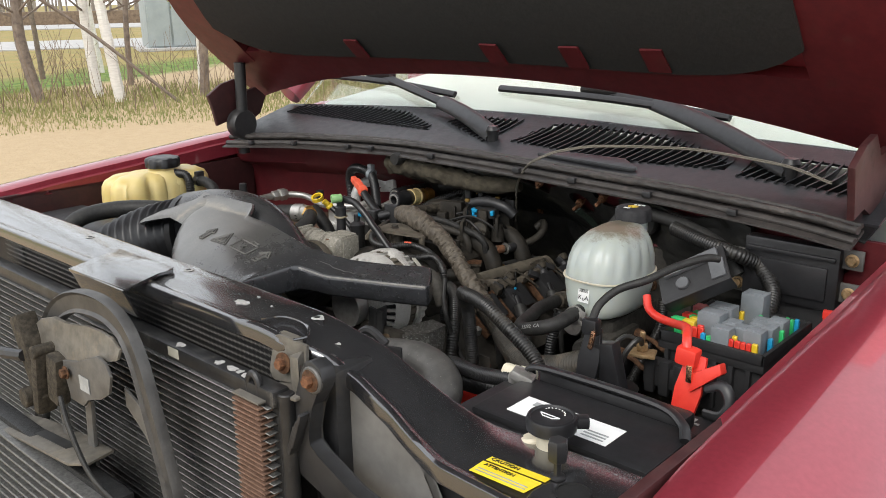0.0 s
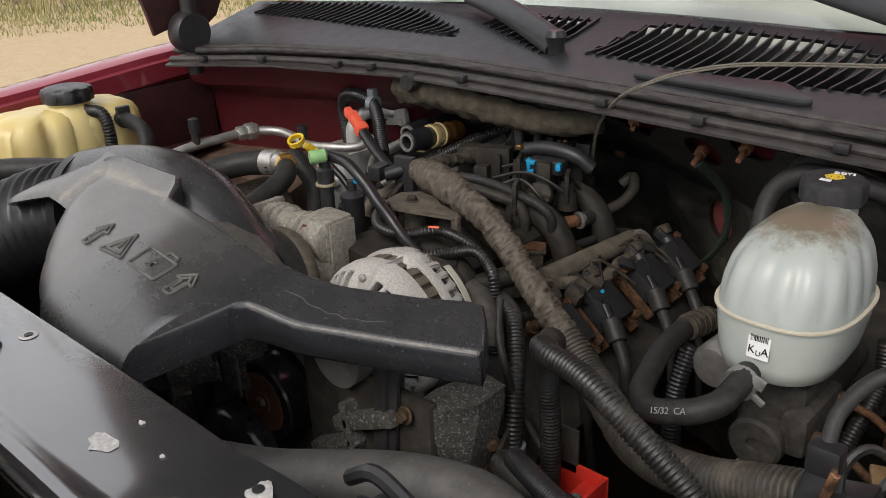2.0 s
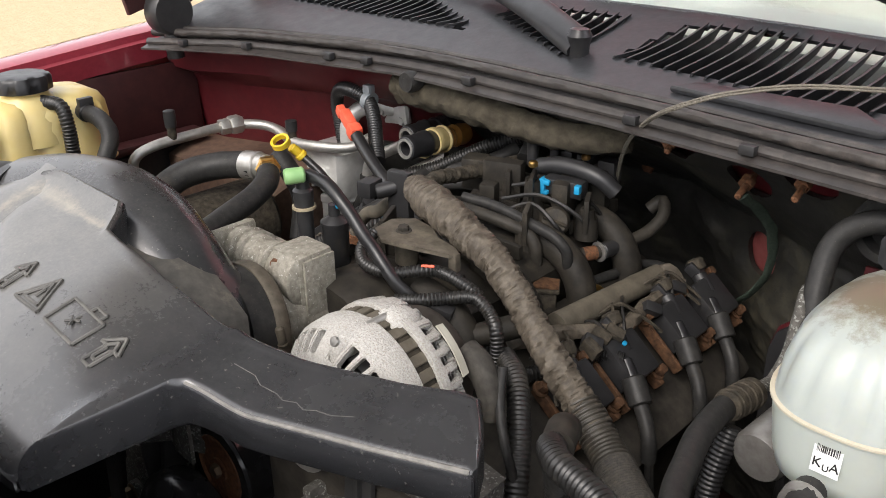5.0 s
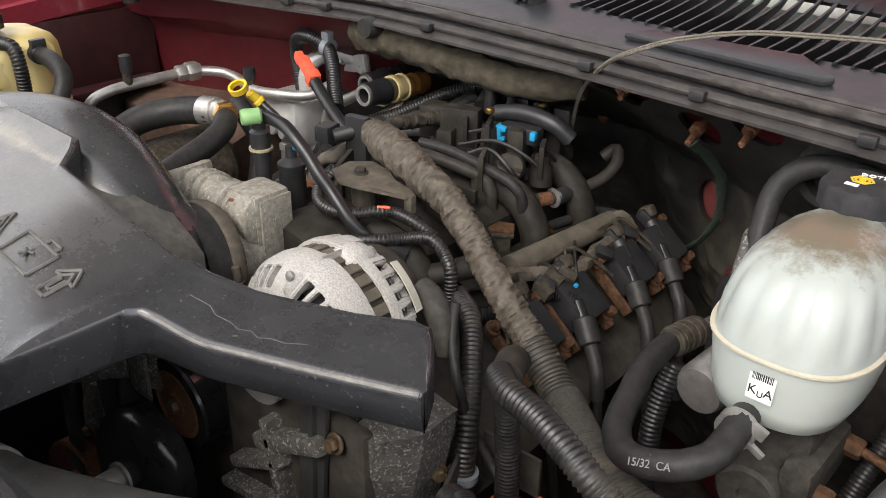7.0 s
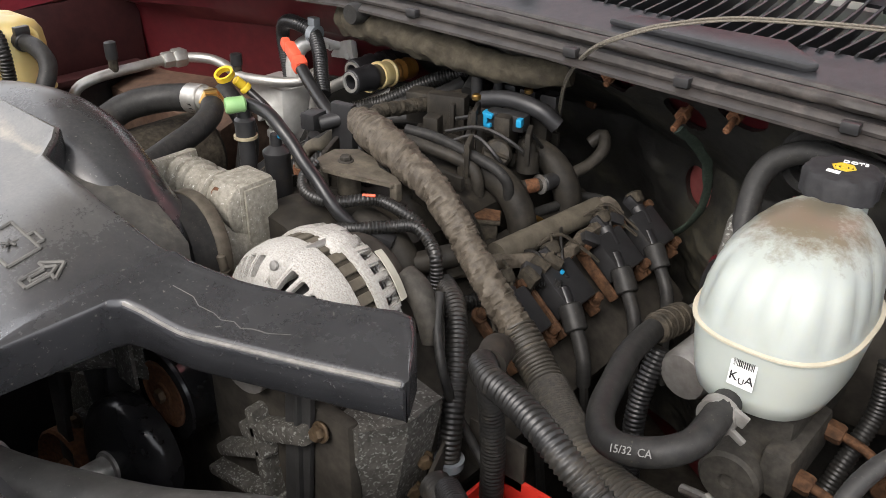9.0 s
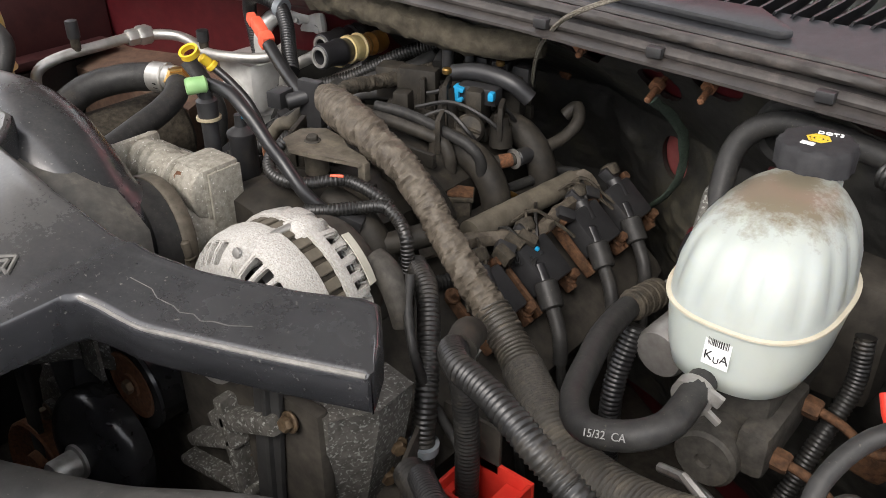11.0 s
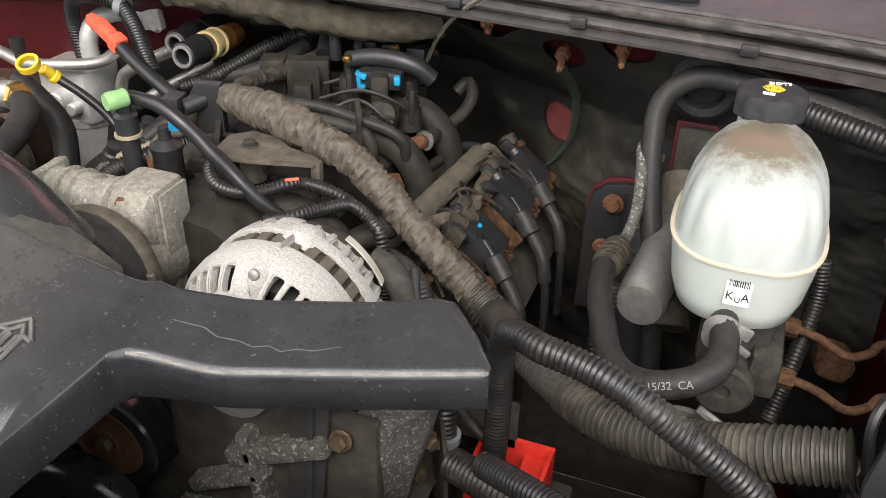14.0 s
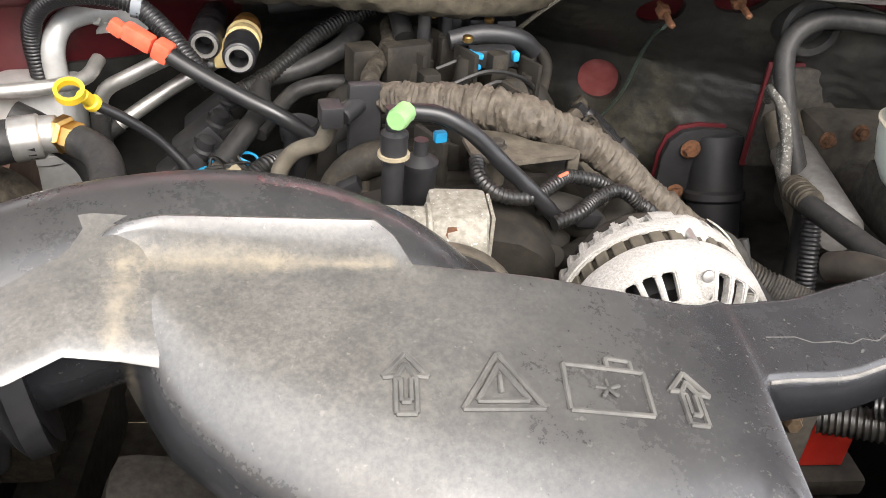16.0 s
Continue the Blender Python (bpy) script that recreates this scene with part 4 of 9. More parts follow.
cowl = part("cowl_panel", cowl_panel(), "cowl", truck, "grey black plastic cowl with louvred vents")
SEALT = [Vector(q) for q in SEAL]
part("hood_seal", join(tube([q + Vector((0, -0.004, 0.012)) for q in SEALT], 0.006, 10, 0.01, wob=0.1), tube([q + Vector((0, -0.016, 0.0)) for q in SEALT], 0.0055, 8, 0.01, flat=0.7, wob=0.1), loft([[q + Vector((0, dy, dz)) for dy, dz in ((-0.03, -0.012), (-0.03, -0.009), (0.02, 0.008), (0.02, 0.004))] for q in SEALT]),
                       tube([q + Vector((0, 0.010, 0.016)) for q in SEALT], 0.004, 8, 0.01)), "seal", truck, "weathered rubber hood seal on a metal lip")
for xx in (-1.75, -1.62, -1.45, -1.38, -1.2, -0.97, -0.84, -0.68, -0.52):
    s = seal_at(xx)
    part("seal_clip", block((xx, s[1] - 0.022, s[2] + 0.0), (0.016, 0.010, 0.010), bev=0.002), "plastic", truck)


def louvre(x, y0, y1, hgt=0.016):
    z0, z1 = cowl_z(x, y0), cowl_z(x, y1)
    n = 6
    a, c = [], []
    for k in range(n + 1):
        t = k / n
        y, z = y0 + (y1 - y0) * t, z0 + (z1 - z0) * t
        dx = 0.006 * math.sin(math.pi * t) + 0.022 * (t - 0.5)
        a.append(Vector((x + dx, y, z + 0.004)))
        c.append(Vector((x + dx - 0.01, y, z - hgt)))
    b = bmesh.new()
    rows = [[b.verts.new(p) for p in r] for r in (a, c, [q + Vector((0.0028, 0, 0)) for q in c], [q + Vector((0.0028, 0, 0)) for q in a])]
    for r, s in ((0, 1), (1, 2), (2, 3), (3, 0)):
        for k in range(n):
            b.faces.new((rows[r][k], rows[s][k], rows[s][k + 1], rows[r][k + 1]))
    b.faces.new([rows[i][0] for i in range(4)][::-1])
    b.faces.new([rows[i][n] for i in range(4)])
    return b


xx = -1.79
while xx < -0.36:
    span = vent_span(xx)
    if span and span[1] - span[0] > 0.08:
        y0 = seal_at(xx)[1] + 0.012
        y1 = glass_y(xx) + 0.012
        part("louvre", louvre(xx, y0 + (span[0] - 0.02) * (y1 - y0), y0 + (span[1] + 0.02) * (y1 - y0)), "cowl", cowl)
    xx += 0.017
part("vent_floor", loft([[Vector((x, seal_at(x)[1] + dy, seal_at(x)[2] - 0.012 + dz)) for dy, dz in ((0.03, 0), (0.17, 0.03), (0.17, 0.028), (0.03, -0.002))] for x in (-1.78, -1.4, -1.1, -0.8, -0.5, -0.33)]), "liner", cowl)
part("cowl_recess", prism([(-0.955, 1.328), (-0.742, 1.312), (-0.732, 1.318), (-0.775, 1.348), (-0.93, 1.345)], 0, 0.008, 0.003, fn=lambda x, y, z: cowl_z(x, y)), "cowl", cowl)

# windshield, pillars, cab
def glass_grid():
    v, nx, ny = [], 30, 14
    for i in range(nx + 1):
        x = -1.80 + 1.44 * i / nx
        for j in range(ny + 1):
            t = j / ny
            y = glass_y(x) + t * 0.66
            z = cowl_z(x, glass_y(x)) - 0.012 + t * 0.56
            v.append(Vector((x, y, z)))
    w = ny + 1
    b = raw(v, [(i * w + j, i * w + j + 1, (i + 1) * w + j + 1, (i + 1) * w + j) for i in range(nx) for j in range(ny)])
    bmesh.ops.recalc_face_normals(b, faces=b.faces)
    bmesh.ops.solidify(b, geom=b.faces[:], thickness=0.006)
    return b


glass = bpy.data.materials.new("green tinted windshield glass")
glass.use_nodes = True
gb = glass.node_tree.nodes["Principled BSDF"]
gb.inputs["Base Color"].default_value = (0.9, 0.97, 0.93, 1)
gb.inputs["Roughness"].default_value = 0.02
gb.inputs["Transmission Weight"].default_value = 1.0
gb.inputs["IOR"].default_value = 1.6
ws = part("windshield", glass_grid(), glass, truck, "windshield reflecting a white sky")
ws.visible_shadow = False
# near-white colour stands in for the sky's reflection in the windshield
M["dash"] = material("dashboard paled for sky reflection", (0.55, 0.57, 0.54), (0.62, 0.64, 0.6), 0.7, 0, 60, 0.1)
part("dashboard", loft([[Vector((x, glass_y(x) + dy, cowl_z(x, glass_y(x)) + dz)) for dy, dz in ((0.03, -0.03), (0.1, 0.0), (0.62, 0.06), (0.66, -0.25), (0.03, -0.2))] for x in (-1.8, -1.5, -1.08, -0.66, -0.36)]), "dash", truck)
for nm, q in (("cab_bulkhead", (-1.97, -0.19, 2.0, 2.06, 0.45, 1.95, 0.02)), ("cab_door", (-2.04, -1.94, 1.62, 3.2, 0.45, 1.22, 0.04)), ("cab_door", (-0.22, -0.12, 1.62, 3.2, 0.45, 1.22, 0.04)),
              ("cab_back", (-1.95, -0.21, 3.14, 3.2, 0.45, 1.9, 0.03)), ("cab_roof", (-1.85, -0.31, 2.1, 3.2, 1.86, 1.92, 0.03)), ("cab_floor", (-1.95, -0.2, 1.45, 3.2, 0.42, 0.48, 0.01))):
    part(nm, box(*q), "dark" if nm == "cab_floor" else "red", truck)
for sgn in (-1, 1):
    part("pillar", tube([(CX + sgn * 0.745, 1.42, 1.275), (CX + sgn * 0.73, 1.75, 1.55), (CX + sgn * 0.69, 2.12, 1.87)], 0.03, 10, 0.05), "red", truck)

# wipers
def wiper(pivot, knee, hook, b0, b1):
    w = part("wiper_arm", join(tube([pivot, Vector(pivot).lerp(Vector(knee), .5) + Vector((0, 0, .006)), knee], 0.019, 10, 0.01, flat=0.5), tube([knee, hook], 0.011, 8, 0.01, flat=0.5),
                               lathe(Vector(pivot) - Vector((0, 0, 0.03)), (0, 0, 1), [(0, 0.012), (0.03, 0.012), (0.04, 0.015), (0.048, 0.011)], 16)), "plastic_clean", truck)
    mid = Vector(b0).lerp(Vector(b1), 0.5)
    part("wiper_blade", join(tube([b0, mid + Vector((0, 0, 0.006)), b1], 0.009, 8, 0.02, flat=0.7), block(hook, (0.09, 0.026, 0.02), bev=0.008)), "plastic_clean", w)


def on_glass(x, t, up=0.012):
    return Vector((x, glass_y(x) + t * 0.66 - up * 0.6, cowl_z(x, glass_y(x)) - 0.012 + t * 0.56 + up * 0.8))


wiper((-1.10, 1.372, 1.243), (-1.33, 1.47, 1.285), on_glass(-1.598, 0.125, .02), on_glass(-1.765, 0.131), on_glass(-1.336, 0.063))
wiper((-0.48, 1.35, 1.248), (-0.82, 1.53, 1.312), on_glass(-0.956, 0.10, .02), on_glass(-1.221, 0.093), on_glass(-0.656, 0.063))

# ---- radiator support and front ----
def sup_z(x):
    if x < -0.80:
        return 1.155
    t = min(1.0, (x + 0.80) / 0.30)
    return 1.155 - 0.09 * (t * t * (3 - 2 * t))


SUP_FRONT = [(-0.80, 0.533), (-0.736, 0.545), (-0.714, 0.557), (-0.69, 0.571), (-0.647, 0.578), (-0.597, 0.577), (-0.543, 0.566), (-0.504, 0.556), (-0.40, 0.55), (-0.33, 0.55)]
SUP_BACK = [(-0.90, 0.626), (-0.785, 0.624), (-0.719, 0.639), (-0.668, 0.654), (-0.599, 0.66), (-0.45, 0.672), (-0.33, 0.68)]


def on_line(table, x):
    for a, c in zip(table, table[1:]):
        if x <= c[0]:
            return a[1] + (c[1] - a[1]) * max(0.0, (x - a[0]) / (c[0] - a[0]))
    return table[-1][1]


def sup_y(x):
    return on_line(SUP_FRONT, x), on_line(SUP_BACK, x)


def support():
    rings = []
    x = -1.86
    while x < -0.335:
        y0, y1 = sup_y(x)
        z = sup_z(x)
        rings.append([Vector((x, y, zz)) for y, zz in ((y0, z - 0.017), (y0, z - 0.006), (y0 + 0.002, z - 0.0005), (y0 + 0.006, z + 0.0015), (y0 + 0.011, z + 0.0005), (y0 + 0.016, z - 0.003),
                                                       (y0 + 0.022, z - 0.003), (y0 + 0.034, z), (y1 - 0.006, z), (y1 - 0.0015, z - 0.0015), (y1, z - 0.006), (y1, z - 0.035), (y1 - 0.006, z - 0.035), (y1 - 0.01, z - 0.014),
                                                       (y0 + 0.01, z - 0.012), (y0 + 0.006, z - 0.017))])
        x += 0.012
    return loft(rings)


rs = part("radiator_support", support(), "support", truck, "scuffed black radiator support panel")
part("support_post", join(box(-0.70, -0.66, 0.56, 0.62, 0.5, 1.12, 0.006), box(-1.52, -1.48, 0.56, 0.62, 0.5, 1.12, 0.006), box(-1.86, -0.32, 0.54, 0.62, 0.45, 0.52, 0.008)), "plastic", truck)
part("front_wall", join(box(-1.87, -1.55, 0.6, 0.61, 0.5, 1.13, 0), box(-0.62, -0.29, 0.60, 0.61, 0.5, 1.05, 0)), "plastic", truck)
part("bumper", loft([[Vector((x, 0.24 + dy + 0.10 * ((x - CX) / 0.95) ** 2, z)) for dy, z in ((0, 0.45), (-0.03, 0.52), (-0.03, 0.66), (0, 0.72), (0.1, 0.72), (0.1, 0.45))] for x in [CX + 0.95 * k / 8 for k in range(-8, 9)]]), "bracket", truck)
part("splash_pan", box(-1.86, -0.30, 0.46, 1.46, 0.40, 0.415, 0.004), "dark", truck)
part("frame_rail", join(box(-1.62, -1.54, 0.3, 3.1, 0.42, 0.54, 0.01), box(-0.62, -0.54, 0.3, 3.1, 0.42, 0.54, 0.01), box(-1.6, -0.6, 0.4, 0.52, 0.44, 0.52, 0.01)), "dark", truck)
for x, y, r in ((-0.75, 0.612, 0.007), (-1.02, 0.605, 0.006), (-1.30, 0.60, 0.006)):
    part("support_hole", join(lathe((x, y, sup_z(x) - 0.0005), (0, 0, 1), [(0.0012, r * 0.5), (0.0014, r * 0.55), (0.0016, r), (0.001, r * 1.15)], 18)), "primer", rs)
    part("hole_shadow", lathe((x, y, sup_z(x) + 0.0008), (0, 0, 1), [(0, r * 0.52), (0.0009, r * 0.5)], 16), "ink", rs)
rnd = random.Random(5)
for x, y, s in ((-0.85, 0.574, 0.015), (-0.75, 0.612, 0.016), (-0.85, 0.60, 0.004), (-0.70, 0.60, 0.006), (-0.81, 0.59, 0.003)):
    poly = [(x + s * math.cos(a * 0.5236) * rnd.uniform(.5, 1), y + 0.6 * s * math.sin(a * 0.5236) * rnd.uniform(.5, 1)) for a in range(12)]
    part("paint_chip", prism(poly, sup_z(x) + 0.0003, sup_z(x) + 0.0007, 0), "primer", rs)
part("sealant_bead", tube([(-0.78, 0.552, 1.157), (-0.765, 0.575, 1.157), (-0.735, 0.582, 1.153), (-0.71, 0.565, 1.15), (-0.715, 0.548, 1.149)], 0.0016, 6, 0.003, wob=0.4), "support", rs)
part("latch_plate", prism([(-1.139, 0.49), (-0.992, 0.496), (-1.003, 0.52), (-1.022, 0.56), (-1.018, 0.58), (-1.033, 0.59), (-1.176, 0.586), (-1.162, 0.545)], 1.158, 1.162, 0.001), "support", truck, "flat steel plate on the radiator support")
part("plate_lip", loft([[Vector((x, 0.491 + dy, z)) for dy, z in ((0, 1.161), (0.003, 1.161), (0.02, 1.12), (0.017, 1.12))] for x in (-1.139, -0.992)]), "support", truck)

# condenser and radiator
cond = thing("condenser", (-1.12, 0.515, 0.62), "dark finned air conditioning condenser behind the removed grille", "condenser")
part("core", box(-1.56, -0.70, 0.512, 0.528, 0.62, 1.09, 0.001), "fins", cond)
for k in range(44):
    z = 0.632 + k * 0.0105
    part("tube_row", block((-1.13, 0.506, z), (0.85, 0.012, 0.0018), bev=0.0005, seg=1), "fin_edge", cond)
part("header", box(-1.57, -0.70, 0.504, 0.528, 1.084, 1.104, 0.004), "header_black", cond, "chipped black condenser header")
for x in (-0.697, -1.57):
    part("header_side", rod((x, 0.52, 0.6), (x, 0.52, 1.1), 0.010), "header_black", cond)
pr = random.Random(8)
for x, L in ((-0.90, 0.014), (-0.815, 0.009), (-0.79, 0.013), (-0.775, 0.006), (-0.76, 0.008)):
    poly = [(x + L * math.cos(a * 0.5236) * pr.uniform(.5, 1), 0.514 + 0.008 * math.sin(a * 0.5236) * pr.uniform(.4, 1)) for a in range(12)]
    part("bare_patch", prism(poly, 1.1042, 1.1047, 0), "primer", cond)
part("tape_patch", box(-0.914, -0.89, 0.5032, 0.5036, 1.09, 1.1025, 0), "label_dirty", cond)
radi = thing("radiator", (-1.12, 0.575, 0.6), "radiator with fine zigzag fins under the support panel", "radiator")
part("core", box(-1.54, -0.71, 0.565, 0.60, 0.62, 1.125, 0.001), "fins", radi)
zig = []
for row in range(9):
    z0 = 1.062 + row * 0.0085
    n = 190
    pts = [Vector((-1.54 + 0.83 * k / n, 0.561 - (0.005 if k % 2 else 0), z0 + (0.007 if k % 2 else 0))) for k in range(n + 1)]
    v = pts + [p + Vector((0, -0.0006, 0.0024)) for p in pts]
    zig.append(raw(v, [(k, k + 1, n + 2 + k, n + 1 + k) for k in range(n)]))
part("fin_rows", join(*zig), "fin_zig", radi)
part("top_rail", box(-1.5, -0.72, 0.552, 0.566, 1.1385, 1.146, 0.002), "dusty_bracket", radi, "dusty bare metal top rail")
for x in (-1.0, -0.93, -0.86, -0.79):
    part("rail_slot", rod((x, 0.5525, 1.1425), (x, 0.5515, 1.1425), 0.0025, 10, 0.0002), "ink", radi)
part("shroud", join(box(-1.5, -0.75, 0.605, 0.65, 0.6, 0.66, 0.01), box(-1.56, -0.69, 0.602, 0.64, 1.06, 1.125, 0.008)), "plastic", radi)

oil = thing("oil_cooler", (-0.715, 0.49, 0.62), "brown weathered stacked-fin oil cooler", "cooler")
part("core", box(-0.757, -0.72, 0.505, 0.521, 0.62, 1.085, 0.002), "fin_brown", oil)
for k in range(72):
    part("fin", box(-0.763, -0.713, 0.493, 0.53, 0.642 + k * 0.0062, 0.644 + k * 0.0062, 0), "fin_brown", oil)
part("end_plate", box(-0.763, -0.713, 0.493, 0.53, 1.0885, 1.091, 0.001), "dusty_bracket", oil)
part("hanger", tube([(-0.748, 0.508, 1.086), (-0.748, 0.508, 1.106), (-0.739, 0.508, 1.115), (-0.73, 0.508, 1.106), (-0.73, 0.508, 1.086)], 0.0045, 8, 0.004), "plastic", oil)

strut = thing("hood_latch_support", (-0.95, 0.46, 0.6), "grey steel hood latch support with slotted bracket", "bracket")
def ribbon(pts, w, y, thick):
    """A flat steel strip standing in the x-z plane, rounded along its edges."""
    c = spline([(x, y, z) for x, z in pts], 0.012)
    rings = []
    for i, q in enumerate(c):
        d = (c[min(i + 1, len(c) - 1)] - c[max(i - 1, 0)]).normalized()
        nrm = Vector((-d.z, 0, d.x))
        rings.append([q + nrm * a * w + Vector((0, b * thick, 0)) for a, b in ((-0.5, 0.3), (-0.5, -0.5), (-0.44, -0.8), (-0.3, -0.5), (0.3, -0.5), (0.44, -0.8), (0.5, -0.5), (0.5, 0.3))])
    return loft(rings)


part("strut", ribbon([(-1.165, 1.03), (-1.14, 1.075), (-1.10, 1.118), (-1.05, 1.144), (-1.0, 1.155), (-0.95, 1.155), (-0.912, 1.14), (-0.89, 1.11), (-0.875, 1.07), (-0.857, 1.01), (-0.838, 0.94), (-0.815, 0.82), (-0.805, 0.62)], 0.03, 0.452, 0.012), "strut_paint", strut)
part("strut", ribbon([(-1.16, 1.04), (-1.20, 0.96), (-1.235, 0.86), (-1.26, 0.62)], 0.026, 0.456, 0.010), "strut_paint", strut)
UPRIGHT = pose(0, 0, 0, 90, 0, 0)


def bent(poly, y, thick, bow):
    """An upright sheet in the x-z plane at depth y, bowed towards the front at its middle height."""
    b = turned(prism(poly, -thick / 2, thick / 2, 0.001), UPRIGHT)
    zs = [q[1] for q in poly]
    for v in b.verts:
        v.co.y += y - bow * math.sin(math.pi * (v.co.z - min(zs)) / (max(zs) - min(zs)))
    return b


part("latch_plate", bent([(-1.20, 1.03), (-1.185, 1.058), (-1.152, 1.085), (-1.12, 1.108), (-1.085, 1.118), (-1.045, 1.117), (-0.998, 1.126), (-0.96, 1.128), (-0.935, 1.127), (-0.91, 1.118), (-0.912, 1.105), (-0.948, 1.093), (-0.98, 1.078), (-1.025, 1.069), (-1.06, 1.052), (-1.112, 1.037), (-1.15, 1.018), (-1.18, 1.012)], 0.444, 0.004, 0.012), "dusty_bracket", strut, "dusty bent latch plate")
part("lower_plate", bent([(-1.051, 1.07), (-1.0, 1.082), (-0.945, 1.105), (-0.925, 1.1), (-0.916, 1.085), (-0.925, 1.06), (-0.95, 1.045), (-0.985, 1.035), (-1.0, 1.02), (-1.035, 1.02)], 0.428, 0.004, 0.0), "bracket", strut)
part("side_tab", bent([(-0.93, 1.06), (-0.905, 1.05), (-0.872, 1.035), (-0.86, 1.0), (-0.872, 0.985), (-0.89, 1.01), (-0.93, 1.035)], 0.45, 0.004, 0.0), "bracket", strut)
part("data_tag", box(-1.0, -0.975, 0.4245, 0.4255, 1.045, 1.065, 0), "ink_grey", strut)
latch = part("latch", join(block((-1.13, 0.425, 1.055), (0.028, 0.03, 0.12), (0, -24, 0), 0.006), block((-1.10, 0.42, 1.03), (0.018, 0.028, 0.1), (0, 12, 0), 0.006), block((-1.065, 0.425, 1.04), (0.03, 0.02, 0.07), (0, 10, 0), 0.006), rod((-1.13, 0.40, 1.0), (-1.13, 0.44, 1.0), 0.014), rod((-1.09, 0.405, 1.075), (-1.09, 0.435, 1.075), 0.009)), "grime", strut, "greasy hood latch")
part("lever", tube([(-1.13, 0.41, 1.06), (-1.18, 0.40, 1.055), (-1.28, 0.39, 1.05)], 0.008, 8, 0.01), "plastic", latch)
for x, z in ((-1.03, 1.06), (-1.115, 0.995)):
    part("bolt", bolt((x, 0.422, z), (0, -1, 0), 0.0065, 0.007), "rust_dull", strut)
for x0, x1 in ((-1.107, -1.10), (-1.013, -1.035)):
    part("brace", block(((x0 + x1) / 2, 0.442, 0.97), (0.018, 0.006, 0.10), (0, 6 if x0 > -1.05 else -3, 0), 0.002), "bracket", strut)

tc = thing("transmission_cooler", (-1.12, 0.41, 0.62), "black stacked-plate transmission cooler with a bare top tray", "cooler")
part("core", box(-1.36, -0.90, 0.405, 0.43, 0.62, 0.935, 0.002), "fins", tc)
for k in range(20):
    z = 0.63 + k * 0.0155
    part("plate", join(block((-1.13, 0.402, z), (0.47, 0.03, 0.004), bev=0.001, seg=1), block((-0.89, 0.402, z), (0.014, 0.03, 0.0075), bev=0.002, seg=1)), "fin_edge", tc)
part("tray", prism([(-1.27, 0.395), (-1.0, 0.395), (-0.975, 0.41), (-0.985, 0.45), (-1.06, 0.455), (-1.20, 0.45), (-1.26, 0.44)], 0.936, 0.94, 0.001, fn=lambda x, y, z: 0.12 * (x + 1.1)), "dusty_bracket", tc)
part("tray_slot", prism([(-1.15, 0.415), (-1.05, 0.415), (-1.045, 0.43), (-1.15, 0.43)], 0.9402, 0.9408, 0, fn=lambda x, y, z: 0.12 * (x + 1.1)), "ink", tc)
solo("release_cable", tube([(-1.03, 0.41, 1.03), (-0.99, 0.40, 1.0), (-0.94, 0.40, 0.95), (-0.86, 0.41, 0.93), (-0.78, 0.43, 0.94), (-0.66, 0.46, 0.96), (-0.5, 0.5, 0.99), (-0.38, 0.53, 1.0)], 0.0035, 8, 0.008), "rubber", (-0.9, 0.41, 0.93), "thin black release cable across the condenser", "cable")

lm = thing("lamp_mount", (-0.6, 0.52, 0.9), "black plastic headlamp mounting frame with rusty bolts", "bracket")
part("arm", turned(prism([(-0.674, 1.132), (-0.668, 1.143), (-0.655, 1.147), (-0.642, 1.141), (-0.638, 1.128), (-0.644, 1.115), (-0.662, 1.092), (-0.668, 1.06), (-0.67, 1.043), (-0.655, 1.032), (-0.60, 1.008), (-0.54, 0.996), (-0.47, 1.012), (-0.40, 1.03), (-0.40, 1.016), (-0.47, 0.992), (-0.53, 0.968), (-0.60, 0.972), (-0.69, 1.0), (-0.71, 1.02), (-0.712, 1.04), (-0.70, 1.06), (-0.69, 1.078), (-0.684, 1.105)], -0.010, 0.010, 0.003), pose(0, 0.535, 0, 90, 0, 0)), "plastic", lm, "black plastic lamp arm")
for x0, x1 in ((-0.686, -0.664), (-0.694, -0.668), (-0.70, -0.672)):
    part("arm_rib", block(((x0 + x1) / 2, 0.52, 1.062 - (x0 + 0.686) * -1.2), (0.005, 0.016, 0.05), (0, 22, 0), 0.002), "plastic", lm)
part("tab", loft([[Vector((x, y + 0.004 * k, z)) for x, y, z in ((-0.748, 0.546, 1.146), (-0.735, 0.543, 1.152), (-0.715, 0.547, 1.149), (-0.702, 0.556, 1.142), (-0.70, 0.551, 1.11), (-0.706, 0.546, 1.098), (-0.742, 0.538, 1.096), (-0.75, 0.538, 1.105))] for k in (0, 1)]), "dusty_bracket", lm, "dusty steel mounting tab")
part("tab_shelf", block((-0.708, 0.535, 1.094), (0.06, 0.034, 0.005), (0, -6, 0), 0.002), "dusty_bracket", lm)
part("tab_gusset", prism([(-0.70, 0.55), (-0.685, 0.53), (-0.70, 0.53)], 1.094, 1.14, 0.001), "dusty_bracket", lm)
part("lug", rod((-0.655, 0.528, 1.126), (-0.655, 0.522, 1.126), 0.0155, 20), "bracket", lm)
for x, y, z in ((-0.726, 0.541, 1.12), (-0.655, 0.523, 1.126)):
    part("washer", lathe((x, y, z), (0.05, -1, 0.1), [(0, 0.006), (0, 0.0125), (0.002, 0.0125), (0.003, 0.006)], 20), "rust_dull", lm)
    part("bolt", hexnut((x, y - 0.002, z), (0.05, -1, 0.1), 0.007, 0.008), "rust", lm)
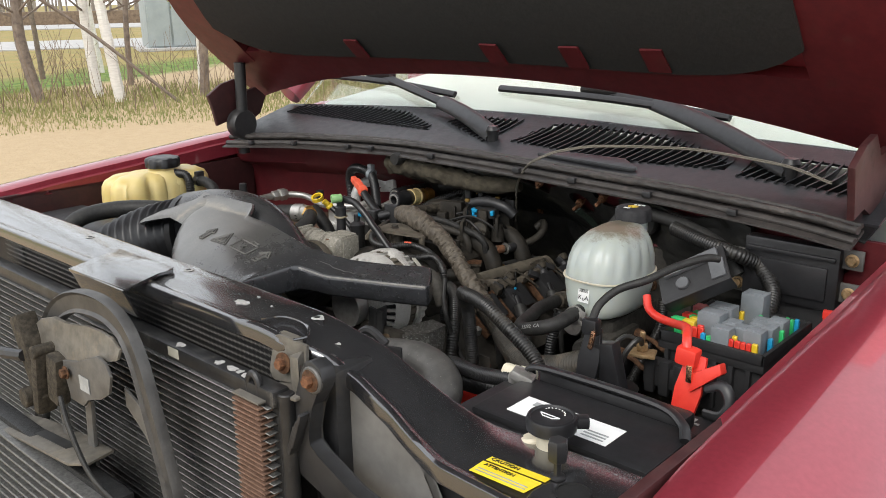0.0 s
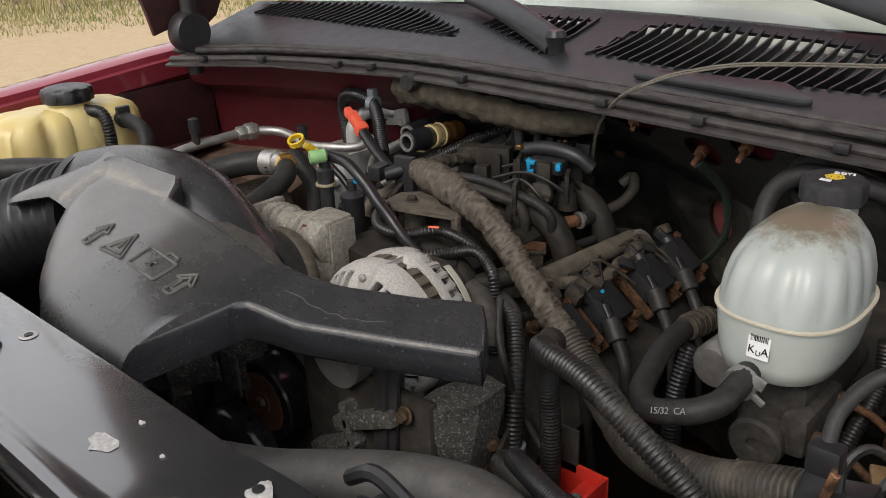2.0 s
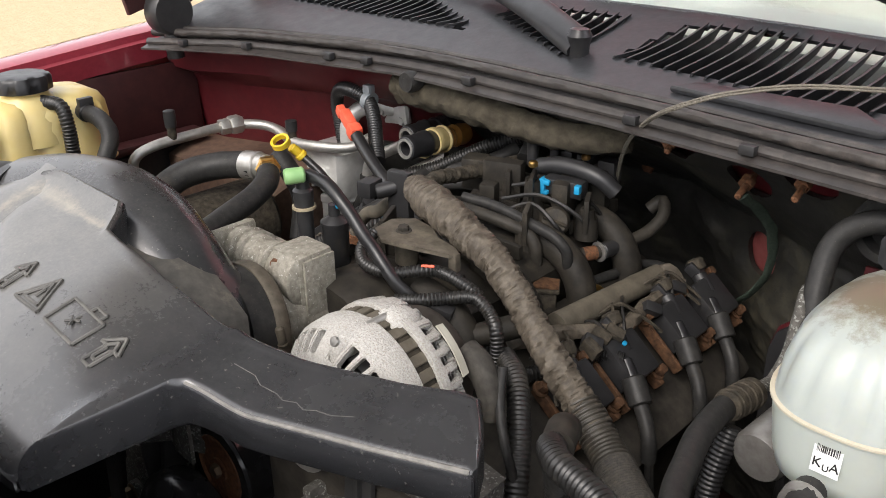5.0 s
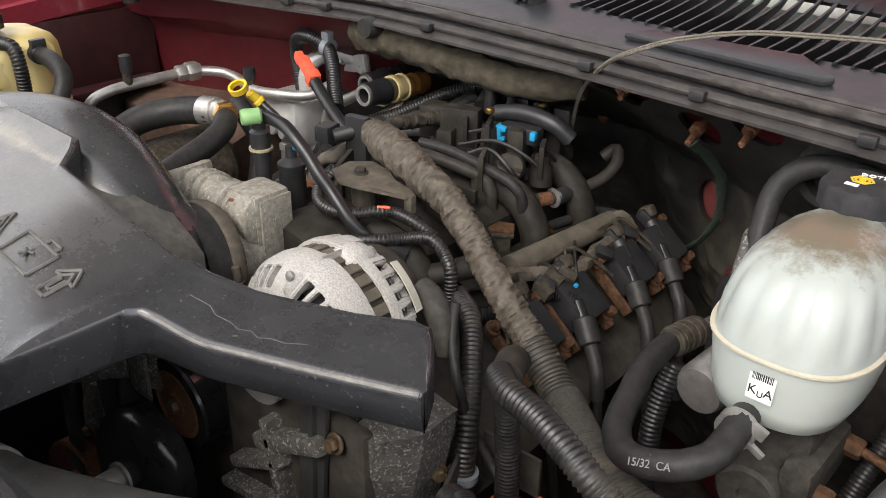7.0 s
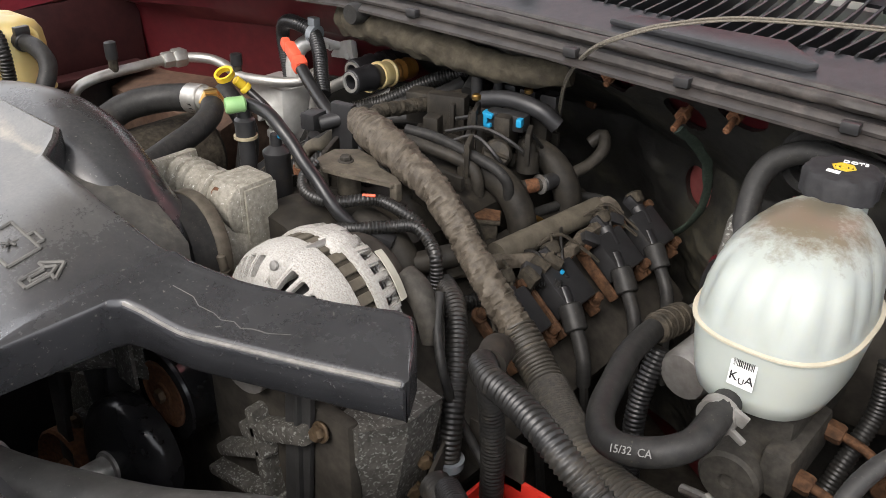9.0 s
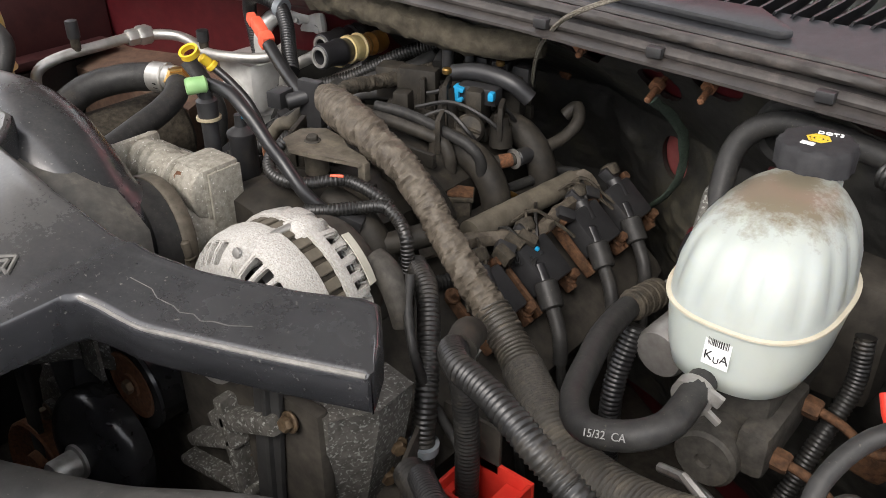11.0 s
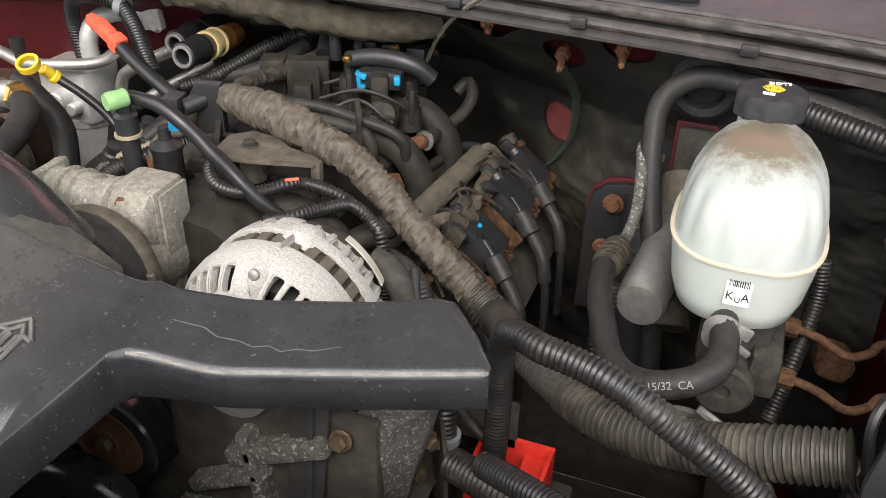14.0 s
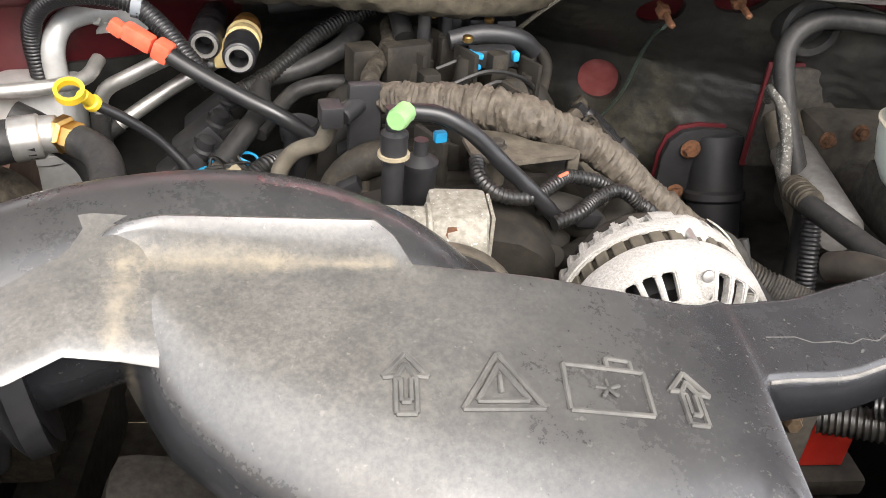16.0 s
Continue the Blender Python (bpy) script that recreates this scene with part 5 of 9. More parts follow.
part("clip_post", rod((-0.70, 0.522, 1.01), (-0.70, 0.512, 1.01), 0.011), "plastic", lm)
part("lamp_back", turned(prism([(-0.66, 1.105), (-0.63, 1.10), (-0.60, 1.088), (-0.57, 1.064), (-0.545, 1.03), (-0.525, 0.99), (-0.49, 0.965), (-0.42, 0.96), (-0.42, 0.82), (-0.66, 0.82)], -0.006, 0.006, 0.003), pose(0, 0.585, 0, 90, 0, 0)), "lamp_grey", lm, "grey plastic lamp pocket")


# ---- engine ----
eng = thing("engine", (CX, 1.1, 0.5), "grimy V8 engine with dusty black composite intake manifold", "engine")
part("block", box(-1.25, -0.91, 0.88, 1.44, 0.5, 0.93, 0.03), "dark", eng)
for x, s in ((-0.94, 38), (-1.22, -38)):
    part("cylinder_head", block((x, 1.16, 0.915), (0.17, 0.5, 0.08), (0, s, 0), 0.02), "dark", eng)
part("front_cover", box(-1.19, -0.92, 0.89, 0.93, 0.6, 0.96, 0.02), "dark", eng)
man = part("intake_manifold", loft([[Vector((-1.105 + w * sx, y, z)) for sx, z in ((-1, 0.96), (-1, h - 0.03), (-0.72, h - 0.008), (-0.3, h), (0.3, h), (0.72, h - 0.008), (1, h - 0.03), (1, 0.96))] for y, w, h in
          ((0.995, 0.055, 1.05), (1.02, 0.075, 1.066), (1.06, 0.088, 1.07), (1.10, 0.088, 1.062), (1.3, 0.085, 1.06), (1.38, 0.082, 1.058), (1.40, 0.07, 1.04))]), "manifold", eng, "dusty black plastic intake manifold")
for y in (1.10, 1.145, 1.19, 1.235, 1.28, 1.325, 1.37):
    part("rib", block((-1.105, y, 1.061), (0.145, 0.007, 0.016), (0, 0, 0), 0.002), "manifold", man)
for s in (-1, 1):
    for y in (1.06, 1.15, 1.24, 1.33):
        part("runner", tube([(-1.105 + s * 0.05, y, 1.06), (-1.105 + s * 0.09, y, 1.05), (-1.105 + s * 0.115, y, 1.02), (-1.105 + s * 0.12, y, 0.97)], 0.017, 12, 0.012), "manifold", man)
    part("runner_flange", block((-1.105 + s * 0.122, 1.2, 0.985), (0.05, 0.36, 0.02), (0, s * 30, 0), 0.004), "manifold", man)
for x, y, sx, sy, sz in ((-1.15, 1.30, 0.05, 0.02, 0.05), (-1.195, 1.30, 0.03, 0.03, 0.04), (-1.06, 1.30, 0.02, 0.04, 0.045), (-1.10, 1.325, 0.03, 0.012, 0.05), (-1.13, 1.25, 0.02, 0.02, 0.03), (-1.05, 1.35, 0.03, 0.03, 0.05)):
    part("upstand", block((x, y, 1.085), (sx, sy, sz), (0, 0, 20), 0.004), "manifold", man)
part("manifold_neck", loft([[Vector((-1.10 + r * 1.2 * math.cos(a), y, 1.028 + r * math.sin(a))) for a in [k * math.pi / 8 for k in range(16)]] for y, r in ((0.985, 0.046), (1.0, 0.052), (1.03, 0.052), (1.08, 0.042))]), "manifold", eng)
# towers and stubs on the manifold
for x, y, h, r in ((-1.14, 1.10, 0.04, 0.011), (-1.115, 1.125, 0.032, 0.010), (-1.09, 1.28, 0.05, 0.009), (-1.14, 1.30, 0.035, 0.009), (-1.05, 1.22, 0.03, 0.008), (-1.06, 1.34, 0.05, 0.008), (-1.12, 1.35, 0.045, 0.009), (-1.02, 1.29, 0.03, 0.008)):
    part("boss", join(lathe((x, y, 1.055), (0, 0, 1), [(-0.005, r * 1.7), (0.02, r * 1.5), (h * .5, r * 1.2), (h, r), (h, r * .6), (h - .004, r * .5)], 12), block((x, y, 1.08), (0.006, r * 4, h * 1.3), (0, 0, 30), 0.002)), "manifold", eng)
for x, y in ((-1.09, 1.28), (-1.06, 1.34), (-1.12, 1.35)):
    part("brass_insert", rod((x, y, 1.12), (x, y, 1.127), 0.0055, 12), "brass", eng)
part("lift_bracket", join(prism([(-1.112, 1.068), (-1.09, 1.056), (-1.07, 1.062), (-1.045, 1.075), (-1.022, 1.081), (-1.017, 1.09), (-1.03, 1.098), (-1.055, 1.098), (-1.072, 1.112), (-1.10, 1.114), (-1.116, 1.095)], 1.0925, 1.097, 0.0015, fn=lambda x, y, z: -0.07 * (x + 1.08)),
                          block((-1.022, 1.088, 1.083), (0.010, 0.008, 0.02), (0, 0, 0), 0.002), rod((-1.09, 1.09, 1.06), (-1.09, 1.09, 1.093), 0.012)), "dusty_steel", eng, "flat dusty steel bracket").location = (0, -0.012, 0.012)
part("bracket_bolt", bolt((-1.088, 1.073, 1.1085), (0, 0, 1), 0.006, 0.006), "dark", eng)
# fuel rails, coils, wires on the driver side bank
part("fuel_rail", rod((-1.195, 1.12, 1.03), (-1.195, 1.40, 1.03), 0.008), "grime", eng)
for i, y in enumerate((1.13, 1.205, 1.28, 1.355)):
    for s, x in ((-1, -1.195),):
        inj = part("injector", rod((x, y, 1.03), (x + s * 0.015, y, 0.985), 0.008), "plastic", eng)
        part("connector", block((x + s * 0.012, y, 1.035), (0.022, 0.02, 0.016), (0, s * 30, 0), 0.003), "plastic", inj)
for i, y in enumerate((1.12, 1.20, 1.30, 1.372)):
    c = part("ignition_coil", block((-0.907, y + 0.004, 0.974), (0.05, 0.05, 0.034), (0, 40, 0), 0.005), "plastic", eng, "black ignition coil on a rusty bracket")
    part("coil_bracket", block((-0.905, y + 0.032, 0.965), (0.07, 0.008, 0.014), (0, 40, 0), 0.003), "rust_dull", c)
    part("coil_bracket", block((-0.905, y - 0.03, 0.965), (0.07, 0.006, 0.014), (0, 40, 0), 0.003), "rust_dull", c)
    for s, k in ((0.034, 0.02), (-0.032, -0.02), (0.034, -0.022)):
        part("coil_bolt", bolt((-0.905 + k, y + s, 0.972 - k * 0.84), (0.6, 0, 0.75), 0.006, 0.012), "rust_dull", c)
    part("coil_cap", lathe((-0.928, y + 0.016, 1.003), (-0.5, 0.15, 0.6), [(0, 0.009), (0.002, 0.0105), (0.012, 0.0105), (0.014, 0.008)], 10), "grime", c)
    part("coil_plug", join(rod((-0.925, y + 0.012, 1.0), (-0.905, y + 0.004, 0.984), 0.009, 12), block((-0.932, y + 0.014, 1.004), (0.02, 0.02, 0.014), (0, 40, 20), 0.003)), "plastic", c)
    part("nose", rod((-0.90, y - 0.006, 0.984), (-0.884, y - 0.014, 0.970), 0.0075, 12), "plastic_clean", c)
    part("boot", join(rod((-0.886, y - 0.012, 0.972), (-0.868, y - 0.022, 0.952), 0.0125, 14), tube([(-0.87, y - 0.021, 0.954), (-0.856, y - 0.03, 0.94), (-0.848, y - 0.036, 0.925), (-0.845, y - 0.038, 0.905)], 0.0078, 10, 0.005)), "rubber", c)
    part("plug_wire", tube([(-0.845, y - 0.038, 0.908), (-0.843, y - 0.036, 0.88), (-0.845, y - 0.02, 0.8)], 0.005, 8, 0.008), "rubber", c)
part("coolant_pipe", tube([(-0.965, 1.165, 1.010), (-0.96, 1.25, 1.007), (-0.955, 1.345, 1.003)], 0.0135, 18, 0.008, wob=.04), "dusty_pipe", eng, "dust-brown coolant crossover pipe")
part("pipe_end", tube([(-0.955, 1.338, 1.005), (-0.948, 1.352, 1.012), (-0.938, 1.358, 1.0), (-0.93, 1.367, 0.975)], 0.007, 8, 0.006, wob=.2), "tape", eng)
part("bank_loom", tube([(-0.98, 1.10, 1.01), (-0.955, 1.16, 1.008), (-0.925, 1.22, 1.0), (-0.93, 1.29, 1.0), (-0.935, 1.36, 0.995)], 0.008, 8, 0.006, wob=.35), "tape", eng)
part("bank_loom", tube([(-0.955, 1.10, 0.985), (-0.93, 1.15, 0.985), (-0.92, 1.18, 0.99), (-0.9, 1.19, 0.985)], 0.0085, 8, pitch=.004), "loom", eng)
for k, (y, c) in enumerate(((1.16, "cream"), (1.185, "cream"), (1.2, "cream"), (1.17, "plastic"), (1.27, "plastic"), (1.33, "plastic"))):
    part("bank_connector", block((-0.918 - 0.006 * (k % 2), y, 1.004), (0.02, 0.012, 0.014), (10 * k, 25, 12 * k), 0.002), "grime" if c == "cream" else c, eng)
wire_rnd = random.Random(3)
part("blue_plug", block((-0.905, 1.2, 0.998), (0.005, 0.005, 0.0045), (0, 30, 20), 0.002), "blue", eng)
for k in range(10):
    y = 1.11 + 0.026 * k + wire_rnd.uniform(-.01, .01)
    e = wire_rnd.uniform(-.05, .05)
    part("wire", tube([(-0.95, y, 1.005 + wire_rnd.uniform(-.006, .008)), (-0.935, y + e * .5, 1.012 + 0.008 * wire_rnd.random()), (-0.915, y + e, 1.0), (-0.9, y + e * 1.3, 0.985)], 0.002, 5, 0.006), "grime" if k % 3 else "loom", eng)
# hoses on top of the manifold towards the firewall
part("vacuum_hose", tube([(-1.14, 1.19, 1.088), (-1.111, 1.20, 1.085), (-1.06, 1.213, 1.076), (-1.042, 1.216, 1.07), (-1.034, 1.216, 1.058), (-1.034, 1.218, 1.04), (-1.035, 1.222, 1.0)], 0.0072, 14, 0.004), "hose_dusty", eng, "bent dusty vacuum hose")
part("vacuum_hose", tube([(-1.13, 1.205, 1.095), (-1.091, 1.216, 1.091), (-1.03, 1.221, 1.079), (-1.01, 1.222, 1.073), (-1.0, 1.226, 1.06), (-1.0, 1.23, 1.04), (-1.003, 1.24, 1.018), (-1.0, 1.262, 1.008), (-0.993, 1.31, 1.005), (-0.985, 1.36, 1.002), (-0.962, 1.382, 0.992), (-0.95, 1.385, 0.955)], 0.0062, 14, 0.004), "rubber", eng, "bent black vacuum hose")
part("vacuum_pipe", tube([(-1.055, 1.205, 1.03), (-1.036, 1.236, 1.035), (-1.02, 1.268, 1.035), (-1.004, 1.297, 1.035), (-0.996, 1.334, 1.035), (-0.985, 1.367, 1.043), (-0.98, 1.388, 1.058), (-0.99, 1.40, 1.07), (-1.002, 1.392, 1.058)], 0.0075, 14, 0.005), "hose_dusty", eng)
for x, y, r in ((-1.005, 1.294, 0.0118), (-0.9965, 1.332, 0.0105)):
    part("o_ring", lathe((x, y, 1.035), (0.25, 1, 0), [(0, 0.007), (0, r), (0.0022, r), (0.0022, 0.007), (0, 0.007)], 24), "tube_alu", eng)
part("pipe_sleeve", rod((-1.003, 1.298, 1.035), (-0.998, 1.328, 1.035), 0.0095, 18), "plastic", eng)
part("pipe_collar", rod((-1.0135, 1.277, 1.035), (-1.006, 1.292, 1.035), 0.0083), "rust", eng)
part("sensor", join(block((-1.012, 1.205, 0.998), (0.028, 0.026, 0.05), (0, 0, 35), 0.003), block((-1.012, 1.205, 1.0235), (0.034, 0.03, 0.004), (0, 0, 35), 0.001)), "grime", eng)
part("sensor_top", block((-1.010, 1.206, 1.027), (0.028, 0.022, 0.003), (4, 6, 35), 0.001), "rust_dull", eng)
part("cable_tail", tube([(-0.985, 1.245, 1.02), (-0.98, 1.262, 1.01), (-0.978, 1.272, 0.998)], 0.004, 8, 0.004, wob=.3), "brass", eng)
for x0, y0, x1, y1, z in ((-1.11, 1.25, -1.02, 1.275, 1.085), (-1.12, 1.28, -1.03, 1.31, 1.09), (-1.09, 1.23, -1.03, 1.245, 1.082)):
    part("wire", tube([(x0, y0, z), ((x0 + x1) / 2, y0 + 0.012, z + 0.012), (x1, y1, z - 0.006), (x1 + 0.01, y1 + 0.03, z - 0.05)], 0.0026, 6, 0.005), "loom", eng)
part("round_cap", join(lathe((-1.045, 1.265, 1.07), (0.5, -0.75, 0.4), [(0, 0.017), (0.012, 0.017), (0.016, 0.014)], 20), block((-1.036, 1.252, 1.077), (0.028, 0.004, 0.003), (20, 20, 30), 0.001)), "manifold", eng)
part("sensor_body", tube([(-1.105, 1.31, 1.11), (-1.07, 1.315, 1.117), (-1.03, 1.32, 1.112), (-1.01, 1.33, 1.095)], 0.010, 14, 0.006), "plastic", eng)
blue = part("sensor_plug", join(block((-1.06, 1.302, 1.098), (0.05, 0.02, 0.02), (0, 0, 10), 0.004)), "plastic", eng)
part("blue_lock", join(block((-1.082, 1.29, 1.097), (0.007, 0.014, 0.020), (0, 0, 15), 0.002), block((-1.076, 1.29, 1.103), (0.008, 0.012, 0.006), (0, 10, 15), 0.002), block((-1.077, 1.29, 1.091), (0.007, 0.012, 0.005), (0, -10, 15), 0.002)), "blue", blue, "bright blue connector lock")
part("blue_lock", block((-1.037, 1.294, 1.102), (0.007, 0.010, 0.010), (0, 0, 15), 0.002), "blue", blue)
part("coil_plug", join(*[block((-1.10 + 0.03 * k, 1.36, 1.105), (0.022, 0.022, 0.03), (0, 0, 8), 0.003) for k in range(3)], rod((-1.13, 1.33, 1.1), (-1.13, 1.33, 1.15), 0.007), rod((-1.105, 1.34, 1.1), (-1.105, 1.34, 1.145), 0.006)), "plastic", eng)
part("map_sensor", join(block((-1.195, 1.17, 1.085), (0.03, 0.012, 0.07), (0, 0, 10), 0.003), rod((-1.215, 1.15, 1.095), (-1.2, 1.17, 1.1), 0.009), block((-1.225, 1.15, 1.098), (0.02, 0.025, 0.02), (0, 0, 10), 0.003)), "plastic", eng)
# passenger side of the engine: oil filler and connectors
part("oil_filler", lathe((-1.262, 1.272, 0.96), (0.05, 0, 1), [(0, 0.016), (0.05, 0.016), (0.05, 0.019), (0.058, 0.021), (0.068, 0.021), (0.072, 0.018), (0.068, 0.012)], 20), "plastic", eng)
part("crankcase_hose", tube([(-1.275, 1.168, 1.0), (-1.273, 1.167, 1.028), (-1.262, 1.171, 1.045), (-1.248, 1.168, 1.055), (-1.234, 1.168, 1.06), (-1.226, 1.183, 1.07), (-1.21, 1.196, 1.082), (-1.187, 1.20, 1.088)], 0.0082, 12, 0.005), "dusty_pipe", eng, "dusty bent crankcase hose")
part("hose_clip", lathe((-1.2745, 1.168, 1.005), (0.05, 0, 1), [(0, 0.008), (0, 0.0112), (0.015, 0.0118), (0.015, 0.008)], 12), "rust", eng)
for k, (x, y, z) in enumerate(((-1.375, 1.20, 0.965), (-1.372, 1.262, 0.972), (-1.365, 1.318, 0.975), (-1.36, 1.375, 0.975))):
    c = part("ignition_coil", block((x, y, z), (0.055, 0.042, 0.05), (0, -38, 8), 0.006), "plastic", eng)
    part("coil_cap", lathe((x + 0.012, y - 0.004, z + 0.022), (0.4, -0.1, 1), [(0, 0.012), (0.012, 0.012), (0.014, 0.009), (0.024, 0.009), (0.025, 0.006)], 12), "plastic", c)
    part("connector", block((x + 0.032, y - 0.01, z + 0.026), (0.026, 0.016, 0.014), (0, -20, 15), 0.003), "loom", c)
    part("plug_wire", tube([(x - 0.02, y, z - 0.02), (x - 0.035, y, z - 0.05), (x - 0.035, y, z - 0.12)], 0.006, 8, 0.01), "rubber", c)
for x, y, z, a in ((-1.352, 1.216, 1.0, 20), (-1.341, 1.233, 1.004, 35), (-1.335, 1.24, 1.006, 60)):
    part("blue_lock", block((x, y, z), (0.013, 0.007, 0.007), (0, -15, a), 0.0015), "blue", eng)
wr2 = random.Random(6)
for k in range(9):
    p = Vector((-1.345 + wr2.uniform(-.01, .01), 1.225 + wr2.uniform(-.02, .02), 1.0))
    part("wire", tube([p, p + Vector((wr2.uniform(0, .02), wr2.uniform(-.02, .02), 0.012)), p + Vector((wr2.uniform(.02, .04), wr2.uniform(-.03, .02), 0.004)), p + Vector((0.05, wr2.uniform(-.03, .03), -0.02))], 0.0016, 5, 0.006), "loom" if k % 3 else "blue", eng)
for x, y, z in ((-1.338, 1.196, 0.998), (-1.325, 1.205, 1.002)):
    part("bank_connector", block((x, y, z), (0.026, 0.018, 0.012), (0, -20, 30), 0.002), "washer_tan", eng)
part("bank_loom", tube([(-1.345, 1.15, 0.985), (-1.33, 1.166, 0.996), (-1.31, 1.185, 1.004), (-1.297, 1.2, 1.01), (-1.285, 1.215, 1.012), (-1.27, 1.25, 1.0)], 0.0105, 12, pitch=0.004), "loom", eng)
part("bank_loom", tube([(-1.37, 1.17, 0.97), (-1.36, 1.19, 0.985), (-1.345, 1.215, 0.99), (-1.33, 1.24, 1.005)], 0.0095, 12, 0.005, wob=.15), "tape", eng)
part("bank_hose", tube([(-1.335, 1.225, 1.005), (-1.32, 1.248, 1.018), (-1.30, 1.28, 1.036), (-1.302, 1.305, 1.046), (-1.298, 1.332, 1.052), (-1.258, 1.345, 1.06), (-1.22, 1.365, 1.075), (-1.2, 1.39, 1.09)], 0.0115, 14, 0.006), "rubber", eng)
part("bank_hose", tube([(-1.30, 1.262, 1.02), (-1.28, 1.30, 1.035), (-1.262, 1.32, 1.045), (-1.23, 1.33, 1.05), (-1.2, 1.33, 1.05)], 0.009, 12, 0.006), "rubber", eng)

# throttle body
tbo = part("throttle_body", join(
    loft([[Vector((x, 0.968 + r * 0.85 * math.cos(a), 1.085 + r * math.sin(a))) for a in [k * math.pi / 9 for k in range(18)]] for x, r in ((-1.222, 0.018), (-1.22, 0.025), (-1.175, 0.026), (-1.172, 0.0235), (-1.165, 0.0235), (-1.162, 0.026), (-1.15, 0.024), (-1.145, 0.027), (-1.112, 0.027), (-1.11, 0.024))]),
    box(-1.152, -1.108, 0.958, 1.0, 1.035, 1.112, 0.006)), "tb", eng, "corroded grey aluminium throttle body")
part("motor_cover", box(-1.228, -1.218, 0.935, 0.99, 1.058, 1.112, 0.006), "tb", tbo)
part("bore", lathe((-1.148, 0.915, 1.04), (0, 1, 0), [(0, 0.042), (0, 0.044), (0.05, 0.045), (0.075, 0.045), (0.075, 0.04)], 32), "tb", tbo)
part("mounting_face", box(-1.2, -1.108, 0.98, 0.996, 0.99, 1.10, 0.008), "tb", tbo)
for x in (-1.205, -1.192, -1.155):
    part("casting_rib", lathe((x, 0.968, 1.085), (1, 0, 0), [(0, 0.0245), (0.0015, 0.0275), (0.004, 0.0275), (0.0055, 0.0245)], 24), "tb", tbo)
part("end_plate", box(-1.1075, -1.1045, 0.962, 0.998, 1.03, 1.108, 0.001), "tb", tbo)
part("bore_flange", block((-1.152, 0.975, 1.04), (0.088, 0.01, 0.11), (0, 0, 0), 0.01), "tb", tbo)
for y, z in ((0.942, 1.105), (0.983, 1.105), (0.942, 1.065)):
    part("motor_cover_bolt", bolt((-1.228, y, z), (-1, 0, 0), 0.004, 0.004), "steel", tbo)
part("adjust_screw", bolt((-1.137, 0.957, 1.098), (0.1, -1, 0.5), 0.006, 0.007), "rust", tbo)

# purge valve, green cap and breather hose
pv = part("purge_valve", lathe((-1.152, 1.052, 1.03), (0, 0, 1), [(0, 0.0135), (0.066, 0.0135), (0.068, 0.0148), (0.072, 0.0148), (0.074, 0.012), (0.078, 0.006), (0.09, 0.0055)], 20), "plastic", eng)
pv.location = (-0.002, -0.012, 0.010)
part("valve_tube", lathe((-1.174, 1.032, 1.03), (0, 0, 1), [(0, 0.0085), (0.085, 0.0085), (0.085, 0.010), (0.105, 0.0105), (0.108, 0.007), (0.125, 0.007)], 16), "plastic", pv)
part("washer", lathe((-1.174, 1.032, 1.116), (0, 0, 1), [(0, 0.008), (0, 0.0122), (0.0028, 0.0122), (0.0028, 0.008)], 20), "washer_tan", pv)
part("green_cap", lathe((-1.166, 1.030, 1.154), (-0.5, -1, -0.02), [(0, 0.006), (0.002, 0.0082), (0.006, 0.0078), (0.017, 0.0084), (0.020, 0.0072), (0.020, 0.004)], 10), "green", pv, "dusty green plastic cap")
part("blue_clip", block((-1.138, 1.05, 1.124), (0.010, 0.007, 0.009), (0, 0, 20), 0.002), "blue", pv)
part("breather_hose", tube([(-1.172, 1.026, 1.160), (-1.143, 1.025, 1.158), (-1.122, 1.023, 1.148), (-1.107, 1.024, 1.135), (-1.093, 1.024, 1.121), (-1.079, 1.026, 1.107), (-1.065, 1.026, 1.094), (-1.052, 1.028, 1.080), (-1.041, 1.036, 1.066), (-1.03, 1.045, 1.055)], 0.0066, 12, 0.005), "loom_clean", eng, "smooth blue-black breather hose")
part("sensor_loom", tube([(-1.108, 1.052, 1.108), (-1.106, 1.034, 1.10), (-1.092, 1.022, 1.093), (-1.071, 1.022, 1.090), (-1.055, 1.035, 1.088), (-1.040, 1.049, 1.090), (-1.028, 1.062, 1.088), (-1.003, 1.066, 1.083), (-0.986, 1.072, 1.072)], 0.0064, 10, pitch=0.0036), "loom", eng)
part("red_wire", rod((-1.039, 1.048, 1.0955), (-1.030, 1.057, 1.0945), 0.0016), "orange_red", eng)
part("sensor_loom", tube([(-1.045, 1.02, 1.068), (-1.023, 1.03, 1.072), (-1.005, 1.05, 1.073), (-0.986, 1.061, 1.076), (-0.974, 1.062, 1.073), (-0.962, 1.061, 1.064), (-0.950, 1.054, 1.055), (-0.946, 1.05, 1.02), (-0.944, 1.045, 0.97)], 0.0066, 10, pitch=0.0036), "loom", eng)
part("sensor_plug", block((-1.012, 1.045, 1.06), (0.026, 0.016, 0.014), (10, 20, 30), 0.003), "plastic", eng)
part("grey_sleeve", tube([(-1.05, 1.0, 1.05), (-1.04, 1.01, 1.035), (-1.0, 1.05, 1.03), (-0.96, 1.1, 1.04)], 0.012, 10, 0.006), "manifold", eng)

